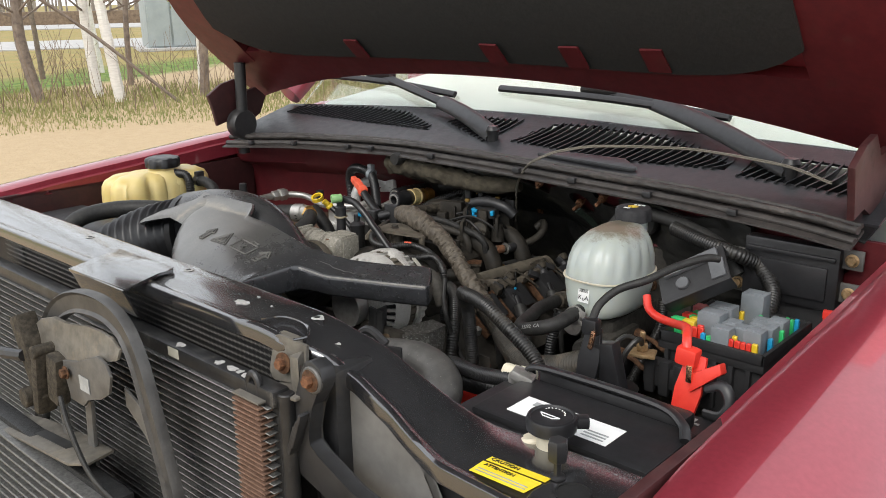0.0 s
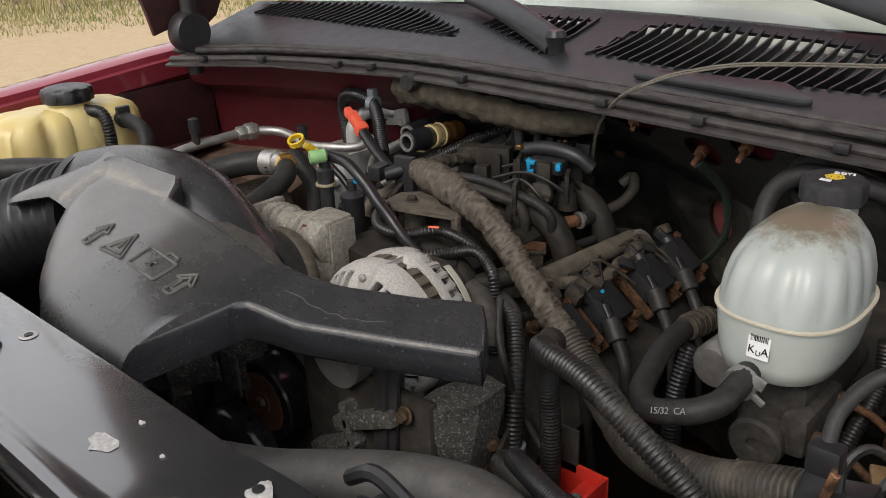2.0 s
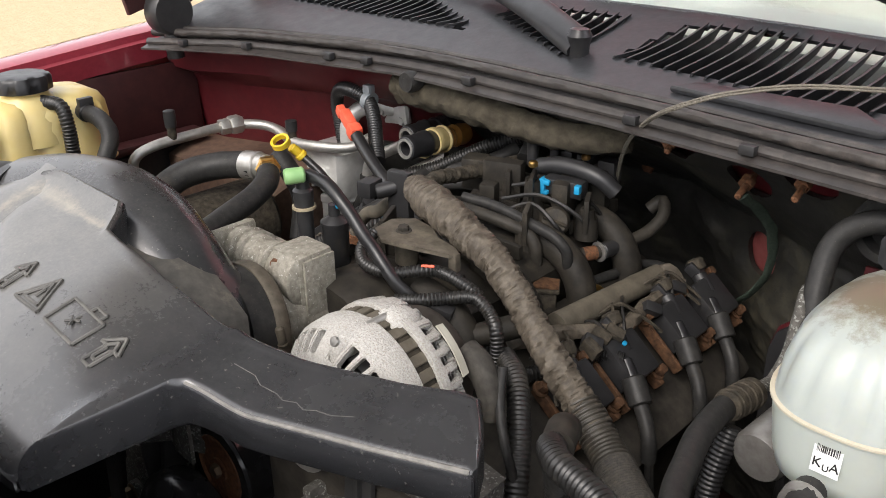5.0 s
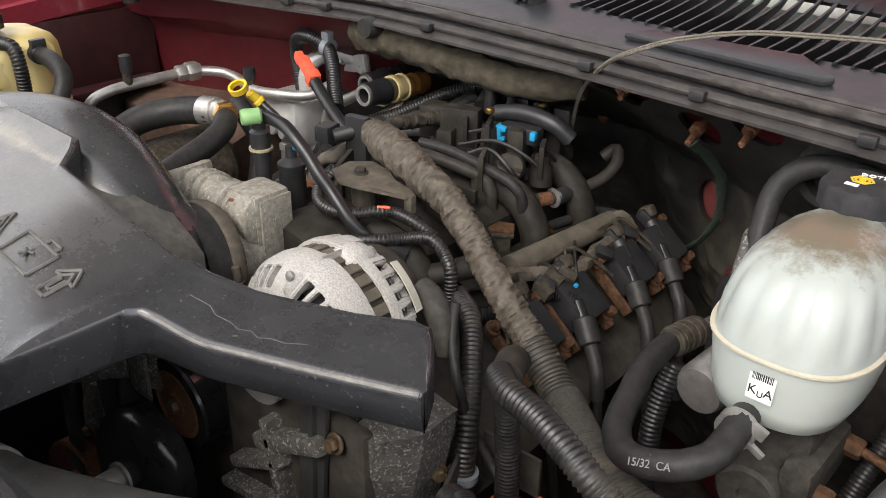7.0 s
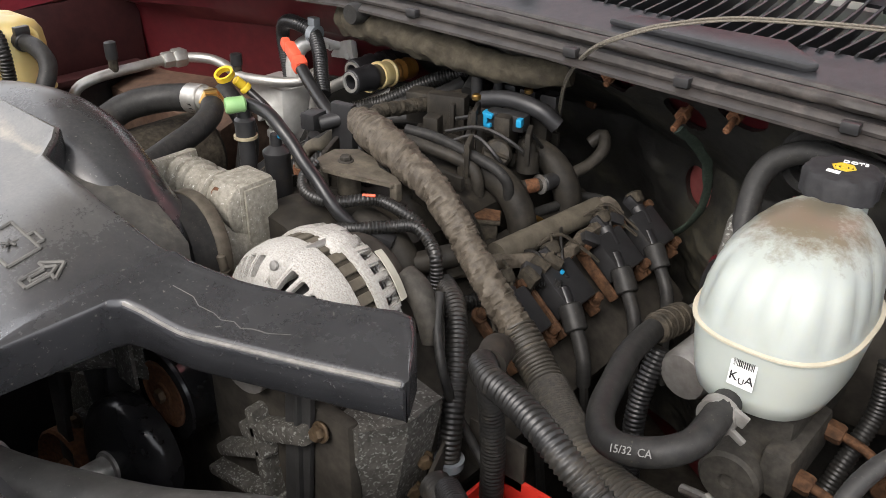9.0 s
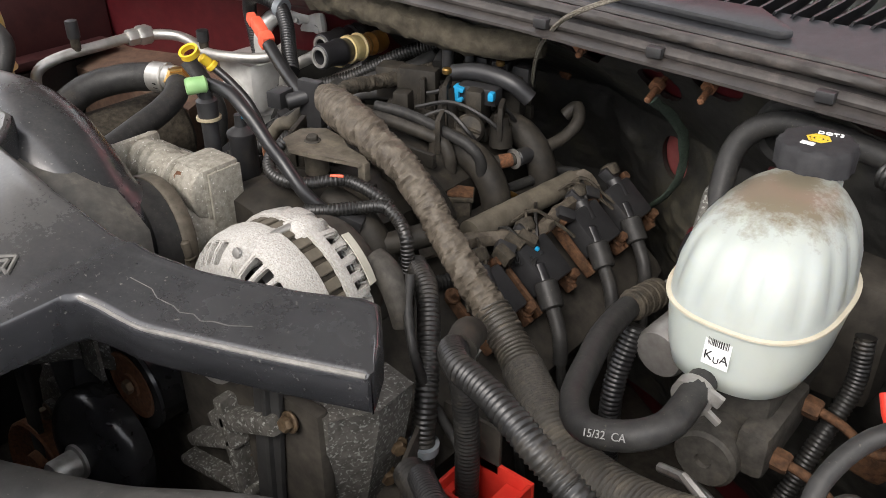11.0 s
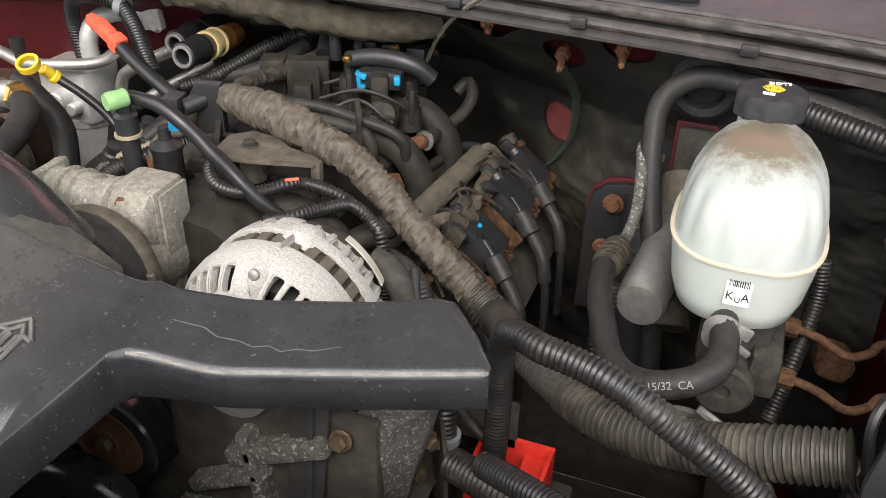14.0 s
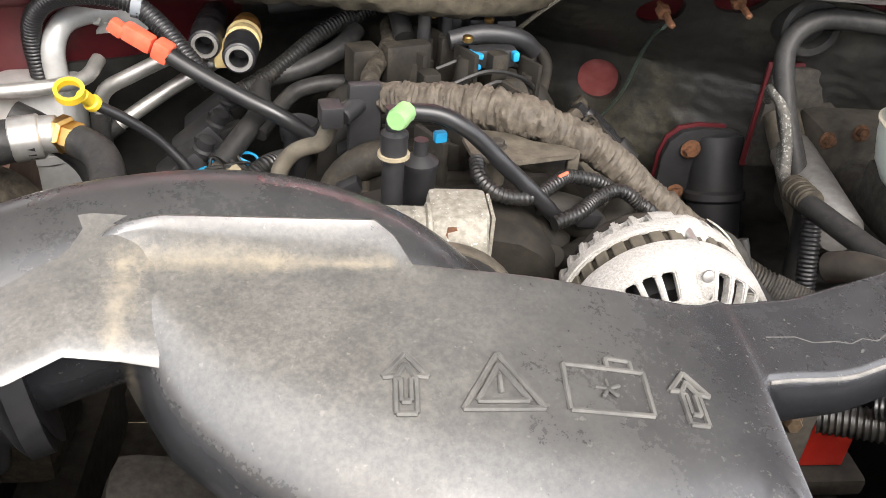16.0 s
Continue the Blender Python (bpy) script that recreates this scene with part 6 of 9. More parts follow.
# pulleys, belt, fan
pul = part("idler_pulley", join(lathe((-1.100, 0.846, 0.944), (0, -1, 0), [(0.0, 0.034), (0.0015, 0.0335), (0.0, 0.029), (-0.003, 0.027), (-0.0035, 0.013), (0.002, 0.011), (0.002, 0.004)], 32)), "rust", eng, "rusty idler pulley")
part("hub_bolt", bolt((-1.100, 0.847, 0.944), (0, -1, 0), 0.007, 0.008), "bolt_dull", pul)
part("pulley_rim", lathe((-1.100, 0.846, 0.944), (0, -1, 0), [(-0.032, 0.036), (-0.032, 0.046), (-0.028, 0.048), (-0.025, 0.045), (-0.005, 0.045), (-0.002, 0.047), (0.001, 0.046), (0.001, 0.035), (-0.004, 0.0345)], 32), "pulley", pul, "black grooved rim")
part("tensioner", lathe((-1.105, 0.888, 0.945), (0, -1, 0), [(-0.03, 0.05), (0, 0.056), (0.008, 0.054), (0.008, 0.03)], 28), "plastic", eng)
fanp = part("pump_pulley", lathe((-1.113, 0.805, 0.886), (0.1, -1, 0.12), [(-0.024, 0.052), (-0.018, 0.06), (-0.004, 0.0615), (0.002, 0.06), (0.008, 0.054), (0.014, 0.04), (0.018, 0.026), (0.019, 0.01)], 44), "pulley", eng, "glossy black pump pulley")
part("hub", lathe((-1.111, 0.788, 0.888), (0.1, -1, 0.12), [(0, 0.017), (0.004, 0.0165), (0.005, 0.013), (0.026, 0.0125), (0.028, 0.011), (0.028, 0.006), (0.02, 0.005)], 24), "steel", fanp)
for q, size, lean in (((-1.165, 0.835, 0.93), (0.006, 0.024, 0.22), 14), ((-0.922, 0.868, 0.95), (0.005, 0.026, 0.2), 4), ((-0.928, 0.862, 0.94), (0.030, 0.005, 0.22), 6), ((-1.2, 0.835, 0.88), (0.006, 0.024, 0.25), -10)):
    part("belt", block(q, size, (0, lean, 0), 0.001), "belt", eng)
part("belt", block((-1.258, 0.81, 0.835), (0.024, 0.006, 0.2), (0, 7, 0), 0.001), "belt", eng)
part("pump_bracket", join(loft([[Vector((x, y, z)) for x, z in ((-1.286, 0.858), (-1.262, 0.892), (-1.223, 0.908), (-1.206, 0.88), (-1.224, 0.83), (-1.25, 0.80), (-1.30, 0.79))] for y in (0.836, 0.84, 0.872, 0.876)]), rod((-1.24, 0.83, 0.872), (-1.24, 0.845, 0.872), 0.014, 16), rod((-1.262, 0.828, 0.835), (-1.262, 0.845, 0.835), 0.011, 16)), "grime_speck", eng, "corroded grey pump bracket", sharp=30)
part("bolt", bolt((-1.262, 0.828, 0.835), (0, -1, 0), 0.007, 0.008), "bolt_dull", eng)
part("pump_housing", join(block((-1.33, 0.91, 0.80), (0.15, 0.06, 0.2), (0, 8, 0), 0.02), lathe((-1.31, 0.882, 0.80), (0, -1, 0), [(0, 0.05), (0.012, 0.05), (0.014, 0.046), (0.014, 0.03), (0.004, 0.028), (0.004, 0.01)], 28)), "grime_cast", eng, "grimy cast pump housing")
part("crank_pulley", lathe((-1.262, 0.80, 0.772), (0.05, -1, 0.1), [(-0.03, 0.05), (-0.026, 0.056), (0, 0.056), (0.002, 0.053), (-0.004, 0.046), (-0.006, 0.02), (0.004, 0.018), (0.004, 0.006)], 32), "rust", eng, "rusty lower pulley")
part("thermostat_housing", join(rod((-1.2, 0.80, 0.97), (-1.16, 0.84, 0.975), 0.022), block((-1.15, 0.86, 0.97), (0.05, 0.05, 0.05), (0, 0, 20), 0.01), block((-1.13, 0.83, 0.975), (0.03, 0.004, 0.05), (0, 0, 0), 0.001)), "grime_speck", eng)

# ---- alternator ----
alt = thing("alternator", (-0.965, 0.95, 0.95), "white corroded cast alternator with vented end frames", "alternator")
AC, AR = Vector((-0.971, 0.0, 1.039)), 0.0685


def vented_bell(y0, y1, prof, open_rows, n, solid=(), gap=3, holes=()):
    """An end frame turned about the shaft: hub plate, slotted shoulder, closed rim."""
    s = 1 if y1 > y0 else -1
    seg = n * 6
    outer, inner = [], []
    for rr, dd in prof:
        for j in range(seg):
            a = 2 * math.pi * j / seg
            lump = 1 + 0.012 * noise.noise(Vector((math.cos(a) * 3, math.sin(a) * 3, rr * 60)))
            outer.append(Vector((AC.x + rr * lump * math.cos(a), y0 + s * dd, AC.z + rr * lump * math.sin(a))))
            inner.append(Vector((AC.x + (rr - 0.005) * math.cos(a), y0 + s * max(0.0, dd - 0.006), AC.z + (rr - 0.005) * math.sin(a))))
    f = []
    for i in range(len(prof) - 1):
        for j in range(seg):
            if i in open_rows and j % 6 < gap and j // 6 not in solid or (i == 2 and j in holes):
                continue
            k = (j + 1) % seg
            f.append((i * seg + j, i * seg + k, (i + 1) * seg + k, (i + 1) * seg + j))
    m = len(outer)
    edges = collections.Counter(tuple(sorted((q[k], q[(k + 1) % 4]))) for q in f for k in range(4))
    f += [tuple(m + k for k in q[::-1]) for q in f] + [(a, c, m + c, m + a) for (a, c), k in edges.items() if k == 1]
    b = raw(outer + inner, f)
    bmesh.ops.delete(b, geom=[q for q in b.verts if not q.link_faces], context="VERTS")
    bmesh.ops.recalc_face_normals(b, faces=b.faces)
    bmesh.ops.bevel(b, geom=[e for e in b.edges if len(e.link_faces) == 2 and e.calc_face_angle(0) > 0.8], offset=0.0016, segments=2, affect="EDGES", clamp_overlap=True)
    return b


FRONT = [(0.010, 0.034), (0.022, 0.040), (0.033, 0.040), (0.0385, 0.039), (0.0515, 0.0352), (0.058, 0.0298), (0.0635, 0.0235), (0.0675, 0.0165), (AR, 0.006), (AR - 0.001, 0.0)]
REAR = [(0.030, 0.032), (0.048, 0.032), (0.060, 0.030), (0.0655, 0.025), (0.067, 0.018), (0.0678, 0.011), (AR, 0.009), (AR, 0.0)]
FRONT = [(r, 1.3 * d) for r, d in FRONT]
part("front_frame", vented_bell(0.928, 0.888, FRONT, (4, 5), 32, (8,), 4, [j + k for j in (18, 82, 146) for k in range(5)]), "alloy", alt, sharp=50)
part("mount_ear", join(loft([[Vector((AC.x + 0.006 + w * math.cos(a), y, AC.z + zc + h * math.sin(a))) for a in [k * math.pi / 9 for k in range(18)]] for y, w, h, zc in ((0.886, 0.004, 0.006, 0.052), (0.890, 0.0065, 0.009, 0.055), (0.902, 0.0085, 0.0105, 0.057), (0.922, 0.0095, 0.0115, 0.0575), (0.928, 0.0085, 0.0105, 0.0575))])), "alloy", alt, sharp=60)
part("mount_ear", join(loft([[Vector((AC.x + 0.010 + w * math.cos(a), y, AC.z + 0.057 + h * math.sin(a))) for a in [k * math.pi / 9 for k in range(18)]] for y, w, h in ((0.937, 0.012, 0.008), (0.940, 0.0145, 0.0115), (0.956, 0.0155, 0.0125), (0.965, 0.012, 0.008))])), "alloy", alt, sharp=60)
part("ear_bolt", lathe((AC.x + 0.006, 0.8905, AC.z + 0.063), (0, -1, 0.45), [(0, 0.0038), (0.001, 0.0042), (0.0025, 0.0036), (0.003, 0.0015)], 16), "steel", alt)
part("through_bolt", rod((AC.x + 0.008, 0.918, AC.z + 0.0655), (AC.x + 0.009, 0.945, AC.z + 0.0655), 0.003), "tube_alu", alt)
part("stator", lathe((AC.x, 0.925, AC.z), (0, 1, 0), [(0, 0.05), (0, 0.0625), (0.028, 0.0625), (0.028, 0.05)], 48), "grime", alt)
for k in range(32):
    a = 2 * math.pi * k / 32
    part("stator_rib", block((AC.x + 0.0638 * math.cos(a), 0.939, AC.z + 0.0638 * math.sin(a)), (0.0035, 0.027, 0.0085), (0, -math.degrees(a), 0), 0.0008, 1), "dusty_pipe", alt)
part("rear_frame", vented_bell(0.943, 0.975, REAR, (2, 3, 4), 32, (8,), 3), "alloy", alt, sharp=50)
part("winding", lathe((AC.x, 0.897, AC.z), (0, 1, 0), [(0, 0.02), (0, 0.05), (0.012, 0.054), (0.025, 0.056), (0.03, 0.05)], 40), "ink", alt)
part("end_cap", lathe((AC.x, 0.976, AC.z), (0, 1, 0), [(0, 0.05), (0.014, 0.0505), (0.024, 0.047), (0.03, 0.038), (0.032, 0.02)], 40), "dark", alt, "black plastic end cover", sharp=60)
part("label", loft([[Vector((AC.x + rr * math.cos(a), y, AC.z + rr * math.sin(a))) for rr, y in ((0.0688, 0.9665), (0.0665, 0.9755), (0.0655, 0.9755), (0.0675, 0.9665))] for a in [radians(k) for k in range(22, 62, 4)]]), "label_dirty", alt, "small cream rating label")
part("stud_boot", tube([(AC.x + 0.045, 0.992, AC.z + 0.028), (AC.x + 0.062, 0.99, AC.z + 0.022), (AC.x + 0.074, 0.985, AC.z + 0.006), (AC.x + 0.08, 0.98, AC.z - 0.012)], lambda u: 0.0125 - 0.007 * u * u, 16, 0.004), "grime_cast", alt)
part("pulley", lathe((AC.x, 0.872, AC.z), (0, -1, 0), [(0, 0.01), (0, 0.03), (0.02, 0.03), (0.02, 0.01)], 24), "steel", alt)
alt.scale = (1.1, 1.0, 1.1)
alt.location = (-0.973, 0.95, 0.9425)
acb = thing("accessory_bracket", (-0.93, 0.91, 0.84), "corroded grey cast bracket carrying the alternator", "bracket")
for a, b2, w in (((-0.99, 0.875, 0.96), (-0.905, 0.875, 1.0), 0.016), ((-1.03, 0.875, 0.915), (-0.96, 0.875, 0.952), 0.012), ((-1.05, 0.875, 0.88), (-0.95, 0.875, 0.90), 0.010), ((-0.975, 0.875, 0.99), (-0.955, 0.875, 0.87), 0.012)):
    d = Vector(b2) - Vector(a)
    part("bracket_rib", block((Vector(a) + Vector(b2)) / 2, (d.length, 0.05, w), (0, -math.degrees(math.atan2(d.z, d.x)), 0), 0.004), "grime_speck", acb)
part("bracket_web", box(-1.05, -0.87, 0.866, 0.880, 0.84, 1.02, 0.006), "dark", acb)
part("bracket_body", box(-1.03, -0.88, 0.9, 0.94, 0.84, 0.955, 0.006), "grime", acb)
part("mount_bracket", loft([[Vector((x, y, z)) for x, y in ((-0.892 + dx, 0.868), (-0.866 + dx, 0.872), (-0.846 + dx, 0.905), (-0.848 + dx, 0.945), (-0.882 + dx, 0.95), (-0.895 + dx, 0.90))] for z, dx in ((0.82, -0.03), (0.90, -0.02), (0.96, -0.008), (1.0, 0.0), (1.012, 0.0), (1.016, 0.002))]), "grime_speck", acb, "corroded grey cast accessory bracket", sharp=30)
part("side_plate", join(block((-0.853, 0.955, 0.915), (0.004, 0.09, 0.085), (0, 0, 25), 0.001), block((-0.83, 1.0, 0.93), (0.06, 0.004, 0.05), (0, 0, 0), 0.001)), "dark", acb)
for x, y, z, ax in ((-0.858, 0.935, 0.952, (1, -0.5, 0)), (-0.866, 0.93, 0.918, (1, -0.5, 0)), (-0.896, 0.862, 1.005, (0, -1, 0.2)), (-1.005, 0.872, 0.925, (0, -1, 0)), (-0.965, 0.872, 0.93, (0, -1, 0))):
    part("bracket_bolt", bolt((x, y, z), ax, 0.0065, 0.008), "bolt_dull", acb)

# ---- intake duct ----
duct = thing("intake_duct", (-1.1, 0.8, 1.05), "dusty black moulded air intake duct with embossed symbols", "air duct")


def duct_top(x, y=0.75):
    t = min(1.0, max(0.0, (-0.93 - x) / 0.2))
    arm = max(0.0, y - along(Y_FRONT, x)) * 0.12 * min(1.0, max(0.0, (x + 1.01) / 0.05))
    rise = 0.29 * (y - 0.75) if y < 0.75 else 0.2 * (y - 0.75) + 0.34 * max(0.0, y - 0.82)
    return 1.122 + (0.031 + rise) * t * t * (3 - 2 * t) + arm


Y_FRONT = [(-1.338, 0.822), (-1.33, 0.806), (-1.315, 0.78), (-1.295, 0.748), (-1.262, 0.718), (-1.22, 0.69), (-1.17, 0.668), (-1.11, 0.656), (-1.06, 0.652), (-0.998, 0.658), (-0.991, 0.757),
           (-0.985, 0.767), (-0.97, 0.772), (-0.93, 0.778), (-0.846, 0.81), (-0.783, 0.836)]
Y_BACK = [(-1.338, 0.835), (-1.33, 0.842), (-1.31, 0.847), (-1.196, 0.846), (-1.186, 0.838), (-1.176, 0.822), (-1.12, 0.816), (-1.08, 0.815), (-1.02, 0.822), (-0.95, 0.840), (-0.87, 0.870), (-0.826, 0.893), (-0.80, 0.868), (-0.783, 0.842)]


def along(table, x):
    for a, c in zip(table, table[1:]):
        if x <= c[0]:
            return a[1] + (c[1] - a[1]) * max(0.0, (x - a[0]) / (c[0] - a[0]))
    return table[-1][1]


def dip(y, drop):
    """The rounded end falls away in front, and runs level into the flange behind."""
    return drop * min(1.0, max(0.0, (0.835 - y) / 0.06))


def duct_body():
    xs = [-1.338, -1.336, -1.332, -1.326, -1.318, -1.308] + [-1.296 + 0.012 * k for k in range(9)] + [-1.196, -1.191, -1.186, -1.181, -1.176, -1.17, -1.164] + [-1.152 + 0.012 * k for k in range(13)] + [-0.998, -0.991] + [-0.985 + 0.0125 * k for k in range(16)] + [-0.7905, -0.788, -0.7855, -0.7838, -0.783]
    rings = []
    for x in xs:
        y0, y1 = along(Y_FRONT, x), along(Y_BACK, x)
        arm = min(1.0, max(0.0, (x + 1.006) / 0.010))
        rf = min(0.058 * (1 - arm) + 0.007, (y1 - y0) * 0.45)
        rb = min(0.006, (y1 - y0) * 0.2)
        end = max(0.0, 1 - (x + 1.338) / 0.05)
        drop = 0.045 * (1 - math.sqrt(max(0.0, 1 - end * end)))
        tip = max(0.0, 1 - (-0.783 - x) / 0.010)
        drop += 0.009 * (1 - math.sqrt(max(0.0, 1 - tip * tip)))
        zb = 1.092 - 0.001 * min(1.0, max(0.0, (x + 1.0) / 0.012))
        ring = [Vector((x, y0 + 0.004, zb)), Vector((x, y0, zb + 0.004))]
        h = min(rf, 0.036)
        for k in range(9):
            a = math.pi / 2 * k / 8
            y = y0 + rf * (1 - math.cos(a))
            ring.append(Vector((x, y, duct_top(x, y) - dip(y, drop) - h * (1 - math.sin(a)))))
        for k in range(1, 14):
            y = y0 + rf + (y1 - rb - y0 - rf) * k / 14
            ring.append(Vector((x, y, duct_top(x, y) - dip(y, drop))))
        for k in range(5):
            a = math.pi / 2 * k / 4
            y = y1 - rb * (1 - math.sin(a))
            ring.append(Vector((x, y, duct_top(x, y1) - dip(y, drop) - rb * (1 - math.cos(a)))))
        ring += [Vector((x, y1, zb + 0.004)), Vector((x, y1 - 0.004, zb))]
        rings.append(ring)
    return loft(rings)


part("body", duct_body(), "duct_top", duct, sharp=48)
part("flange", loft([[Vector((x, y, z)) for y, z in ((yf + 0.005, zf - 0.009), (yf, zf - 0.006), (yf + 0.003, zf - 0.002), (yf + 0.012, zf + 0.002), (0.802, zr - 0.011), (0.822, zr - 0.007), (0.845, zr + 0.004), (0.87, zr - 0.025), (0.83, zr - 0.022))] for x, yf, zf, zr in
      ((-1.30, 0.766, 1.148, 1.172), (-1.318, 0.767, 1.151, 1.1745), (-1.344, 0.767, 1.154, 1.176), (-1.365, 0.753, 1.15, 1.172), (-1.39, 0.744, 1.144, 1.165), (-1.42, 0.748, 1.134, 1.156), (-1.44, 0.77, 1.122, 1.145))]), "duct_top", duct, "flared dusty flange joining the bellows", sharp=50)
# worn edge of the arm; pale colour also paints the highlight along it
lip = []
for k in range(22):
    x = -0.985 + 0.2 * k / 21
    y = along(Y_FRONT, x) + 0.0022
    lip.append((x, y, duct_top(x, y) - 0.0022))
part("seam_lip", tube(lip, lambda u: 0.0012 + 0.0007 * u, 8, 0.004), "duct_lip", duct, "worn moulding seam with its highlight painted pale")
part("pocket", loft([[Vector((x, y, z + dz)) for y, dz in ((0.806, -0.03), (0.806, 0.0), (0.825, -0.003), (0.845, 0.001), (0.862, 0.004), (0.885, -0.006), (0.885, -0.03))] for x, z in ((-1.183, 1.147), (-1.17, 1.142), (-1.14, 1.129), (-1.11, 1.114), (-1.085, 1.098))]), "duct_dusty", duct, "dust-filled pocket beside the elbow", sharp=60)
elbow_pts = [(-1.40, 0.846, 1.112), (-1.35, 0.862, 1.122), (-1.29, 0.872, 1.127), (-1.24, 0.874, 1.123), (-1.195, 0.872, 1.108), (-1.162, 0.876, 1.082), (-1.147, 0.898, 1.055), (-1.146, 0.912, 1.049)]
part("elbow", tube(elbow_pts, lambda u: 0.0595 - 0.0145 * u * u, 40, 0.006), "duct_elbow", duct, sharp=60)
part("collar", join(lathe((-1.146, 0.893, 1.05), (0.05, 1, -0.15), [(0, 0.05), (0, 0.057), (0.03, 0.058), (0.03, 0.05)], 32), block((-1.15, 0.9, 1.108), (0.02, 0.02, 0.006), (0, 0, 30), 0.002)), "rubber", duct)
clampb = part("band_clamp", lathe((-1.1455, 0.916, 1.0465), (0.05, 1, -0.15), [(0, 0.054), (0, 0.0595), (0.003, 0.061), (0.011, 0.061), (0.014, 0.0595), (0.014, 0.054)], 40), "dusty_steel", duct, "worm drive band clamp")
part("clamp_screw", join(rod((-1.0885, 0.917, 1.066), (-1.0865, 0.918, 1.05), 0.0042), bolt((-1.0865, 0.918, 1.05), (0.05, 0.05, -1), 0.004, 0.004)), "dusty_steel", clampb)
part("bellows", tube([(-1.60, 0.72, 1.0), (-1.54, 0.755, 1.04), (-1.47, 0.80, 1.078), (-1.40, 0.838, 1.10)], 0.066, 36, pitch=0.017, amp=0.16), "plastic_clean", duct, "black ribbed rubber bellows", sharp=70)
part("bellows_clamp", lathe((-1.405, 0.835, 1.10), (0.92, 0.4, 0.1), [(0, 0.064), (0, 0.069), (0.012, 0.069), (0.012, 0.064)], 36), "plastic", duct)


def emboss(pts, z_off=0.0008, closed=True):
    pp = [(x, y, duct_top(x, y) + z_off) for x, y in pts]
    if closed:
        pp.append(pp[0])
    return lines(list(zip(pp, pp[1:])), 0.0015)


def arrow(cx, cy, w=0.024, h=0.034):
    return [(cx - w * .22, cy - h / 2), (cx + w * .22, cy - h / 2), (cx + w * .22, cy + h * .1), (cx + w / 2, cy + h * .08), (cx, cy + h / 2), (cx - w / 2, cy + h * .08), (cx - w * .22, cy + h * .1)]


for cx, cy in ((-1.183, 0.744), (-1.041, 0.744)):
    part("arrow_mark", emboss(arrow(cx, cy, 0.022, 0.032)), "duct_mark", duct)
    part("arrow_core", emboss(arrow(cx, cy, 0.011, 0.02)), "duct_mark", duct)
for tri_pts, shut in (([(-1.157, 0.730), (-1.118, 0.730), (-1.138, 0.760)], True), ([(-1.150, 0.734), (-1.125, 0.734), (-1.138, 0.7535)], True), ([(-1.138, 0.738), (-1.138, 0.747)], False)):
    part("triangle_mark", emboss(tri_pts, closed=shut), "duct_mark", duct)
star = []
for k in range(5):
    a = k * math.pi * 0.4
    star.append(((-1.085, 0.7425, duct_top(-1.085, .7425) + .001), (-1.085 + 0.0065 * math.sin(a), 0.7425 + 0.0065 * math.cos(a), duct_top(-1.085, .7425) + .001)))
part("battery_mark", join(emboss([(-1.106, 0.730), (-1.064, 0.730), (-1.064, 0.755), (-1.106, 0.755)]), emboss([(-1.083, 0.755), (-1.083, 0.761), (-1.070, 0.761), (-1.070, 0.755)], closed=False), lines(star, 0.0011)), "duct_mark", duct)
crack = [(-0.975, 0.803), (-0.955, 0.806), (-0.945, 0.803), (-0.93, 0.805), (-0.921, 0.8035), (-0.912, 0.808), (-0.903, 0.8065), (-0.896, 0.8115), (-0.885, 0.8145), (-0.872, 0.8235)]
part("scratch", lines([((a[0], a[1], duct_top(*a) - 0.0002), (c[0], c[1], duct_top(*c) - 0.0002)) for a, c in zip(crack, crack[1:])] + [((-0.925, 0.796, duct_top(-.925) - .0002), (-0.905, 0.806, duct_top(-.905) - .0002)), ((-0.9, 0.802, duct_top(-.9) - .0002), (-0.882, 0.812, duct_top(-.882) - .0002))], 0.0005, 5), "duct_mark", duct)

# ---- harness and looms ----
har = thing("wiring_harness", (-0.95, 1.08, 0.96), "thick dusty taped wiring harness running across the engine", "wiring")
part("taped_trunk", tube([(-1.188, 1.194, 1.096), (-1.165, 1.168, 1.106), (-1.13, 1.144, 1.114), (-1.095, 1.125, 1.119), (-1.062, 1.112, 1.118), (-1.033, 1.108, 1.109), (-0.998, 1.105, 1.095), (-0.969, 1.101, 1.075), (-0.942, 1.094, 1.053), (-0.914, 1.086, 1.034), (-0.889, 1.081, 1.015), (-0.864, 1.077, 0.996), (-0.85, 1.073, 0.988)],
                         lambda u: 0.0125 + 0.005 * math.exp(-((u - 0.3) / 0.2) ** 2) + 0.0025 * u, 30, 0.0013, wob=0.14, wrap=0.018, fold=0.15), "tape", har)
part("split_loom", tube([(-0.872, 1.079, 1.001), (-0.838, 1.067, 0.981), (-0.815, 1.054, 0.973)], 0.0178, 20, pitch=0.0048, amp=0.1), "loom_dust", har)
part("sleeve", tube([(-0.82, 1.057, 0.974), (-0.79, 1.037, 0.968), (-0.765, 1.02, 0.966), (-0.745, 1.008, 0.966)], 0.019, 20, pitch=0.0028, amp=0.035), "sleeve", har, "woven dark sleeve")
part("large_loom", tube([(-0.765, 1.02, 0.966), (-0.735, 1.0, 0.967), (-0.70, 0.985, 0.972), (-0.65, 0.968, 0.99), (-0.6, 0.955, 1.015), (-0.56, 0.95, 1.03)], 0.0205, 24, pitch=0.0055), "loom_dust", har, "large ribbed loom tube")
